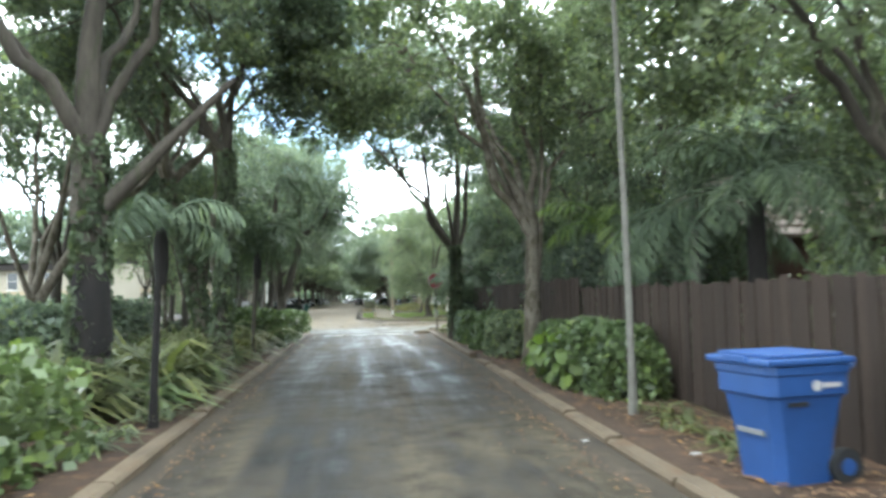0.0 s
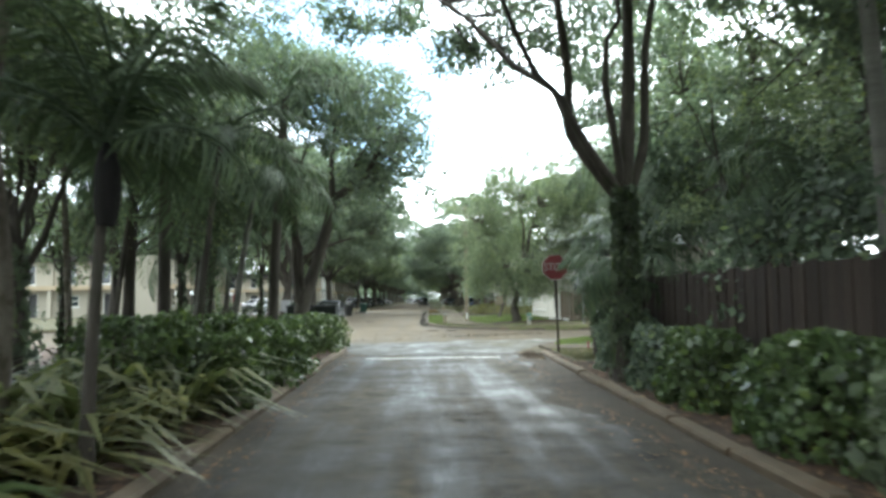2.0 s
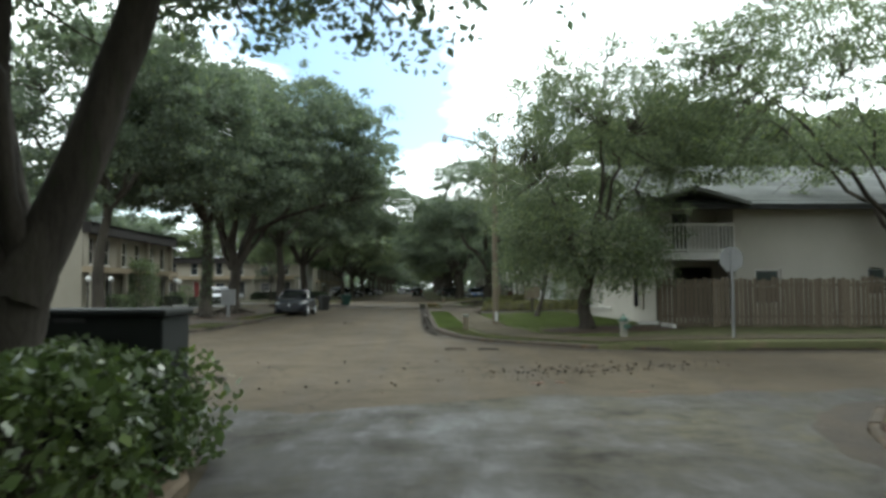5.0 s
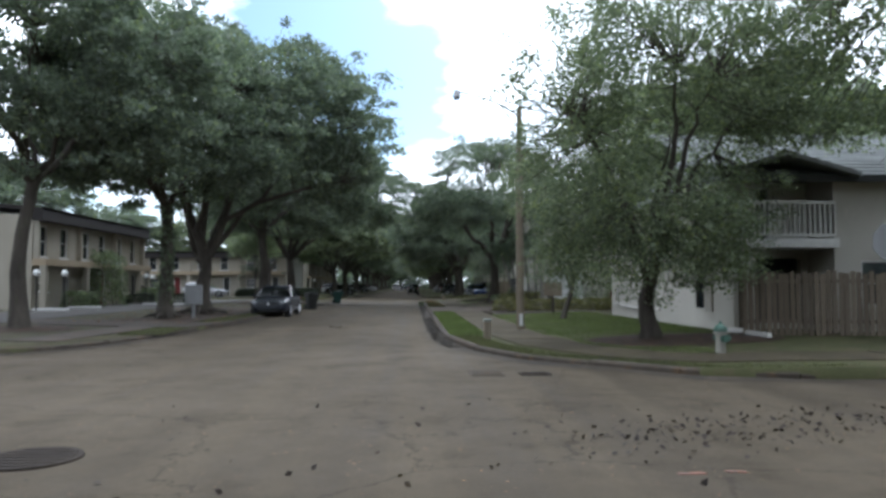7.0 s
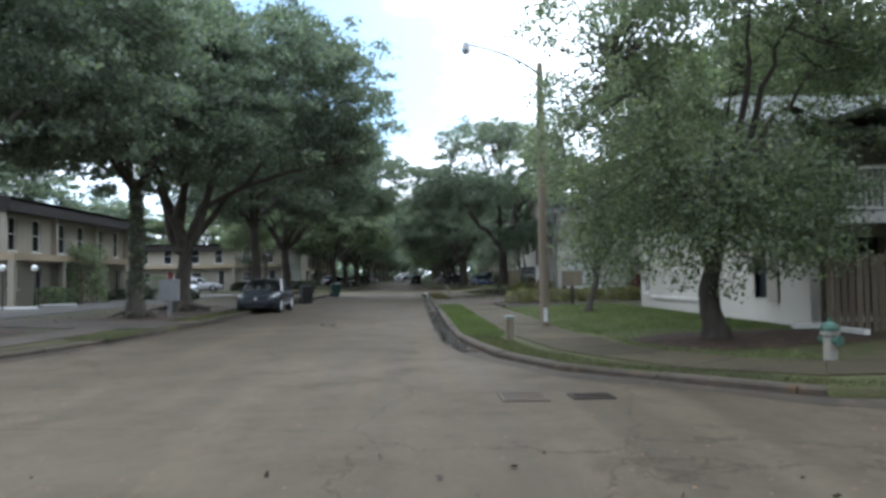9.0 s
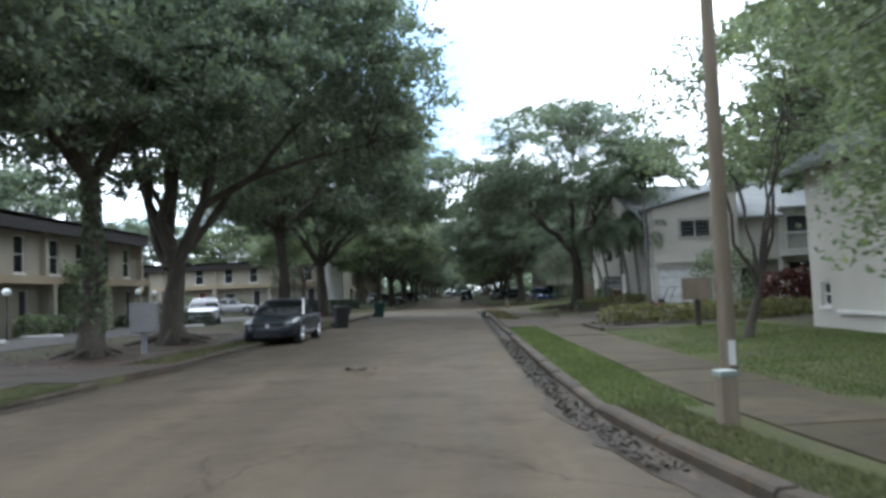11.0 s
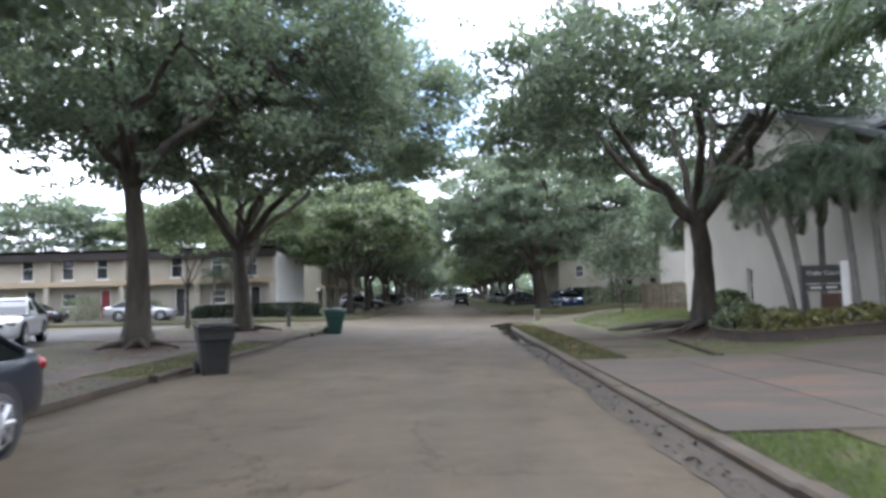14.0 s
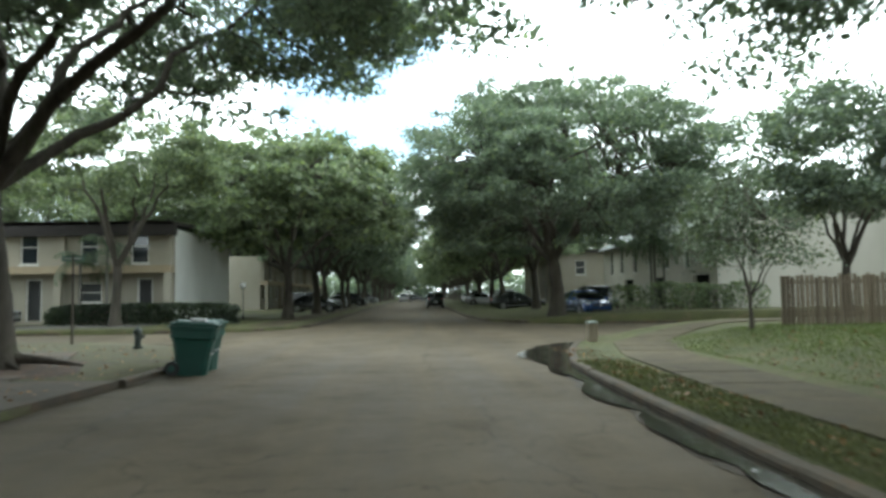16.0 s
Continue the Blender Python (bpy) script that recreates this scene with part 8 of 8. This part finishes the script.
BED = [(7.6, 85.4), (6.7, 84.0), (6.2, 82.4), (6.15, 80.9), (6.7, 79.6), (7.8, 78.85), (9.2, 78.55)]
low_wall("bed_edging", BED, 0.2, 0.2, 0.3, "post_green", "dark low curved wall of a palm bed")
low_wall("bed_coping", BED, 0.24, 0.245, -0.2, "kerb", "pale worn coping on a low bed wall")
low_wall("bed_edging", [(5.2, 83.0), (5.0, 80.6), (4.78, 78.4)], 0.14, 0.07, 0.2, "slab", "pale straight concrete edging beside the sidewalk")
low_wall("bed_edging", [(4.6, 66.95), (4.62, 69.0), (4.66, 70.6), (6.6, 70.8), (9.2, 70.8)], 0.16, 0.1, 0.2, "kerb", "low grey concrete edging of a shrub bed")
for pts in ([(4.75, 67.1), (16, 67.1), (16, 70.7), (4.75, 70.65)], [(7.6, 85.3), (6.75, 84.0), (6.3, 82.4), (6.25, 80.9), (6.8, 79.7), (7.9, 78.95), (9.3, 78.7), (9.3, 86.5)]):
    bm = bmesh.new()
    rim = [bm.verts.new((a, b, lie(a, b) + 0.03)) for a, b in pts]
    mid = bm.verts.new((sum(a for a, b in pts) / len(pts), sum(b for a, b in pts) / len(pts), 0.0))
    mid.co.z = lie(mid.co.x, mid.co.y) + 0.06
    for i in range(len(rim)):
        bm.faces.new((mid, rim[i], rim[(i + 1) % len(rim)]))
    bmesh.ops.recalc_face_normals(bm, faces=bm.faces[:])
    tagged(part("planting_bed", bm, M["mould"]), "bare dark soil of a planting bed", "planting bed", kind="structure")
for k, (x, y) in enumerate(((7.0, 80.3), (7.5, 79.7), (8.2, 79.5), (7.3, 81.0), (7.1, 82.0), (8.8, 79.3))):
    leafy_mass("shrub", "low pale-flowering groundcover in the palm bed", x, y, lie(x, y), (0.95, 0.95, 0.55), 420, 0.11, "leaf_yellow", 470 + k, group="groundcover round the palms")
for x, y, r in ((6.7, 50.4, 1.5), (8.15, 50.3, 1.25), (6.6, 84.4, 2.0), (-8.75, 67.5, 2.0), (-8.8, 62.6, 1.6), (-9.5, 84.8, 1.8), (-9.1, 94.0, 1.8), (-10.9, 56.0, 1.5)):
    bm = bmesh.new()
    ring = [bm.verts.new((x + r * (1 + 0.2 * math.sin(3 * a + x)) * math.cos(a), y + r * 1.2 * math.sin(a), lie(x + r * math.cos(a), y + r * math.sin(a)) + 0.012)) for a in np.linspace(0, 2 * math.pi, 20, endpoint=False)]
    mid = bm.verts.new((x, y, lie(x, y) + 0.06))
    for i in range(20):
        bm.faces.new((mid, ring[i], ring[(i + 1) % 20]))
    tagged(part("bare_soil", bm, M["soil"]), "bare dark soil round a tree trunk", "soil", kind="structure")

# ---------------------------------------------------------------- gutter, water, litter, grass
rng = np.random.default_rng(9)
fR = tell(MAIN_R)
bm = bmesh.new()
rows = [[bm.verts.new((fR(y) - u, y, z)) for u, z in ((0.4 + 0.16 * noise.noise(Vector((y * 0.7, 3.0, 0.0))) + 0.12 * noise.noise(Vector((y * 2.9, 8.0, 0.0))), 0.0085), (0.003, 0.011))] for y in np.linspace(50.2, 83.5, 150)]
for a, b in zip(rows, rows[1:]):
    bm.faces.new((a[0], a[1], b[1], b[0]))
tagged(part("gutter", bm, M["mould"], None, "", True), "dark gutter pan with debris", "gutter", kind="structure")
pil = Pile()
for k in range(2000):
    y = rng.uniform(50.4, 66) if k < 1500 else rng.uniform(66, 83)
    c = np.array([fR(y) - rng.uniform(0.02, 0.36), y, 0.01])
    s = rng.uniform(0.02, 0.055)
    v = rng.normal(size=(5, 3)) * s * 0.5
    v[:, 2] = np.abs(v[:, 2]) * 0.8
    pil.add(c + v, [(0, 1, 2), (0, 2, 3), (0, 3, 4), (1, 2, 4), (2, 3, 4)])
tagged(link_mesh("gutter_rubble", pil.mesh("gutter_rubble", False), M["rubble"]), "broken grey stones and debris in the gutter", "rubble", kind="stuff")
bm = bmesh.new()
rows = []
for y in np.arange(64.5, 99.4, 0.22):
    w = (0.34 + 0.16 * noise.noise(Vector((y * 0.5, 2.0, 0.0))) + 0.12 * noise.noise(Vector((y * 2.3, 5.0, 0.0)))) * (0.55 + 0.45 * ease((y - 64) / 4)) * ease((y - 64.5) / 2) * ease((99.4 - y) / 1.5)
    rows.append([bm.verts.new((fR(y) - u * (w + 0.02), y, z)) for u, z in ((-0.01, 0.03), (0.35, 0.026 + (0.03 if y < 83 else 0.024) * noise.noise(Vector((y * 1.7, 1.0, 7.0)))), (0.7, 0.022 + (0.03 if y < 83 else 0.022) * noise.noise(Vector((y * 1.3, 4.0, 2.0)))), (1.0, 0.0095))])
for a, b in zip(rows, rows[1:]):
    for j in range(3):
        bm.faces.new((a[j + 1], a[j], b[j], b[j + 1]))
tagged(part("gutter_dirt", bm, M["mould"], None, "", True), "dark wet dirt and debris lying in the gutter", "dirt", kind="structure")
bm = bmesh.new()
ys = np.linspace(83.0, 101.2, 74)
lft, rgt = [], []
for i, y in enumerate(ys):
    w = 0.36 + 0.08 * math.sin(i * 0.5) + 0.85 * math.exp(-(((y - 97.6) / 2.6) ** 2)) + 0.14 * noise.noise(Vector((y * 1.1, 9.0, 0.0))) + 0.04 * rng.uniform(-1, 1)
    w *= ease((y - 83) / 1.5) * ease((101.2 - y) / 1.0)
    lft.append(bm.verts.new((fR(y) - max(0.02, w), y, 0.036)))
    rgt.append(bm.verts.new((fR(y) + 0.005, y, 0.036)))
for i in range(len(ys) - 1):
    bm.faces.new((lft[i], rgt[i], rgt[i + 1], lft[i + 1]))
tagged(part("puddle", bm, M["water"]), "long shallow puddle lying in the gutter", "puddle", kind="structure")


def dark_strip_along(pts, y0, y1, side, w0, label):
    """A ragged dark strip along a kerb; side +1: the road lies towards the right-hand side of its run."""
    q = outline(pts, y0, y1, 0.25)
    tan = np.gradient(q, axis=0)
    tan /= np.linalg.norm(tan, axis=1)[:, None]
    nor = np.c_[tan[:, 1], -tan[:, 0]] * side
    bm = bmesh.new()
    rows = []
    for i, (p, n) in enumerate(zip(q, nor)):
        w = w0 * max(0.15, 1 + 0.7 * noise.noise(Vector((i * 0.13, y0, 0))) + 0.4 * noise.noise(Vector((i * 0.6, y0, 3)))) * ease(i / 6) * ease((len(q) - 1 - i) / 6)
        rows.append([bm.verts.new((*(p + n * u * (w + 0.01)), z)) for u, z in ((-0.02, 0.03), (0.4, 0.018), (1.0, 0.0065))])
    for a, b in zip(rows, rows[1:]):
        for j in range(2):
            bm.faces.new((a[j], a[j + 1], b[j + 1], b[j]))
    bmesh.ops.recalc_face_normals(bm, faces=bm.faces[:])
    return tagged(part("gutter_dirt", bm, M["mould"], None, "", True), label, "dirt", kind="structure")


# at this corner the strip also paints in the shadow below the kerb
dark_strip_along(MAIN_R, 44.12, 56.4, -1, 0.3, "dark dirt and painted kerb shadow round the corner")
for a, b in ((48.6, 57.4), (60.6, 73.2), (77.3, 87.6), (92.0, 102.2)):
    dark_strip_along(MAIN_L, a, b, 1, 0.22, "ragged dark strip along the street kerb")
dark_strip_along(LANE_R, 20.0, 31.4, -1, 0.75, "dark leaf dirt washed along the lane kerb")
dark_strip_along(LANE_R, 33.0, 37.6, -1, 0.45, "dark dirt and painted kerb shadow round the corner")


def scatter(name, label, n, where, size, mat, z=0.012, flat=0.9):
    pts = np.array([where() for _ in range(n)])
    return stuff(name, label, leaf_quads(rng, pts, size, flat, 0.6), mat, "leaves")


scatter("fallen_leaves", "brown fallen leaves lying along the lane kerb", 2600, lambda: (lambda y: (np.interp(y, [a for a, b in LANE_R], [b for a, b in LANE_R]) - abs(rng.normal()) * 0.35, y, 0.016))(rng.uniform(2, 32)), 0.06, "leaf_dry")
scatter("fallen_leaves", "brown fallen leaves lying along the lane kerb", 1600, lambda: (lambda y: (np.interp(y, [a for a, b in LANE_L], [b for a, b in LANE_L]) + abs(rng.normal()) * 0.22, y, 0.016))(rng.uniform(2, 33)), 0.06, "leaf_dry")
scatter("fallen_leaves", "heap of grey-brown dead leaves swept to the kerb end", 420, lambda: (4.62 + rng.normal() * 0.16 - 0.05, 30.55 + rng.normal() * 0.55, 0.035), 0.085, "leaf_heap", flat=0.5)
scatter("fallen_leaves", "dark dry leaves scattered over the crossing", 420, lambda: (lambda u: (4.5 + u * 1.3, 40.9 + u * 0.45 + rng.normal() * 0.42, 0.02))(rng.normal()), 0.062, "leaf_speck", flat=0.6)
scatter("fallen_leaves", "single dark leaves lying wide apart on the crossing", 46, lambda: (rng.uniform(-3.5, 6), rng.uniform(38, 43.5), 0.02), 0.07, "leaf_speck", flat=0.5)
scatter("road_specks", "fine dark specks of grit and leaf on the crossing", 1500, lambda: (rng.uniform(-5, 9), rng.uniform(35.5, 47), 0.011), 0.03, "leaf_dry")
scatter("fallen_leaves", "brown leaves strewn over the bed soil", 3000, lambda: (rng.uniform(4.8, 6.0), rng.uniform(2, 31), 0.135), 0.07, "leaf_dry")
scatter("fallen_leaves", "brown leaves strewn over the bed soil", 2200, lambda: (rng.uniform(-2.2, -0.3), rng.uniform(2, 33), 0.135), 0.07, "leaf_dry")
scatter("fallen_leaves", "brown leaves strewn over the verge and mound", 1100, lambda: (lambda x, y: (x, y, lie(x, y) + 0.05))(rng.choice([rng.uniform(2.05, 2.95), rng.uniform(4.9, 9.0)]), rng.uniform(79, 97)), 0.07, "leaf_dry", flat=0.6)
scatter("fallen_leaves", "brown leaves strewn over the worn verge", 2000, lambda: (lambda x, y: (x, y, lie(x, y) + 0.03))(rng.uniform(-12.5, -6.2), rng.uniform(60, 100)), 0.08, "leaf_dry", flat=0.7)
scatter("fallen_leaves", "dry leaves on the corner grass", 1200, lambda: (rng.uniform(5.1, 8.5), rng.uniform(27.8, 31.2), 0.15), 0.07, "leaf_dry")
for x, y, a in ((0.15, 28.7, 20), (4.3, 7.2, 40), (4.85, 5.9, 10)):
    bm = boxes((-0.045, 0.045, -0.02, 0.02, 0.0, 0.014), bevel=0.005)
    bmesh.ops.transform(bm, matrix=pose(x, y, 0.012 if x < 4.5 else 0.13, 0, 0, a), verts=bm.verts[:])
    tagged(part("litter", bm, M["litter"]), "crumpled white scrap of litter by the kerb", "litter")
rub = Pile()
for k in range(26):
    s = rng.uniform(0.015, 0.05)
    v = rng.normal(size=(5, 3)) * s
    v[:, 2] = np.abs(v[:, 2]) * 0.5
    rub.add(np.array([-1.7 + rng.normal() * 0.18, 59.0 + rng.normal() * 0.1, 0.003]) + v, [(0, 1, 2), (0, 2, 3), (0, 3, 4), (1, 2, 4), (2, 3, 4)])
tagged(link_mesh("road_debris", rub.mesh("road_debris", False), M["mould"]), "small dark scatter of debris on the street", "debris", kind="stuff")
bm = bmesh.new()
for x, y, w, a in ((3.15, 39.16, 0.22, 4), (3.52, 39.2, 0.16, -8), (4.45, 38.12, 0.3, 5)):
    box(bm, -w / 2, w / 2, -0.03, 0.03, -0.002, 0.007, turn=pose(x, y, 0.0, 0, 0, a))
tagged(part("paint_mark", bm, M["faded_orange"]), "faded orange survey paint marks on the street", "paint mark", kind="structure")
p = Pile()
p.tube([(0, 0, -0.1), (0.01, 0, 0.12), (0.0, 0.01, 0.3), (0.02, 0.0, 0.42)], [0.12, 0.085, 0.08, 0.06], 9, 0.12, np.random.default_rng(3))
st = link_mesh("stump", p.mesh("stump"), M["post_green"])
st.matrix_world = pose(5.75, 28.9, 0.12)
tagged(st, "short dark weathered stump in the leafy grass", "stump")
fg = empty("marker_post", 6.02, 30.95, 0.1, 0, "small red marker post stuck in the leafy grass", "marker post")
part("stake", boxes((-0.02, 0.02, -0.02, 0.02, -0.05, 0.2), bevel=0.004), M["sign_red"], fg)
part("cap", boxes((-0.035, 0.035, -0.035, 0.035, 0.2, 0.24), bevel=0.006), M["sign_red"], fg)


def turf(name, label, n, where, h, mat="blade"):
    """Single upright blades of grass."""
    pts = np.array([where() for _ in range(n)])
    a = rng.uniform(0, 2 * math.pi, n)
    hh = h * rng.uniform(0.5, 1.4, n)
    d = np.c_[np.cos(a), np.sin(a), np.zeros(n)]
    w = np.c_[-np.sin(a), np.cos(a), np.zeros(n)] * 0.007
    tip = pts + d * hh[:, None] * 0.45 + np.c_[np.zeros((n, 2)), hh]
    q = np.stack([pts - w, pts + w, tip + w * 0.2, tip - w * 0.2], 1)
    return stuff(name, label, q, mat, "grass")


def on_lawn(x0, x1, y0, y1, lift=0.0):
    def f():
        x, y = rng.uniform(x0, x1), rng.uniform(y0, y1)
        return (x, y, lie(x, y) - 0.01 + lift)
    return f


def on_corner():
    y = rng.uniform(33.1, 36.9)
    x0 = float(np.interp(y, [33.1, 35.0, 36.45, 37.2], [5.55, 5.98, 7.15, 9.2]))
    x = rng.uniform(x0, 13)
    return (x, y, lie(x, y) + 0.012)


turf("grass", "short green grass of the verge strip", 26000, on_lawn(2.0, 3.0, 52.8, 70.8), 0.05, "blade_bright")
turf("grass", "short green grass of the verge strip", 22000, on_lawn(2.02, 3.0, 78.4, 94), 0.05)
def on_strip():
    y = rng.uniform(44.4, 52.8)
    x = fR(y) + KW + 0.03 + rng.uniform(0, 0.62) * (1.0 if y > 45.2 else 1.8)
    return (x, y + rng.uniform(0, 0.25), lie(x, y) - 0.01)


def on_corner_house():
    while True:
        x, y = rng.uniform(4.9, 9.1), rng.uniform(46.9, 62)
        if (x - 6.7) ** 2 + (y - 50.4) ** 2 > 2.4 and not (x > 6.9 and y < 51.9) and x > 4.75 + 0.9 * max(0.0, (50 - y) / 2):
            return (x, y, lie(x, y) - 0.01)


turf("grass", "short grass between kerb and sidewalk at the corner", 12000, on_strip, 0.045)
turf("grass", "short green lawn before the corner house", 26000, on_corner_house, 0.045, "blade_bright")
turf("grass", "short green lawn grass beside the sidewalk", 30000, on_lawn(4.5, 9.0, 53, 66.8), 0.045, "blade_bright")
turf("grass", "short green lawn grass on the mound", 40000, on_lawn(5.0, 11.5, 87, 99.5), 0.05, "blade_bright")
turf("grass", "bright grass of the corner lawn", 26000, on_corner, 0.05, "blade_bright")
turf("grass", "patchy grass under the stop sign", 6000, on_lawn(5.1, 8.5, 27.8, 31.1, 0.02), 0.06)
turf("grass", "thin worn grass along the left kerb", 16000, on_lawn(-7.2, -6.1, 54, 57), 0.05)
turf("grass", "thin worn grass along the left kerb", 22000, on_lawn(-7.2, -6.05, 61, 87), 0.05)
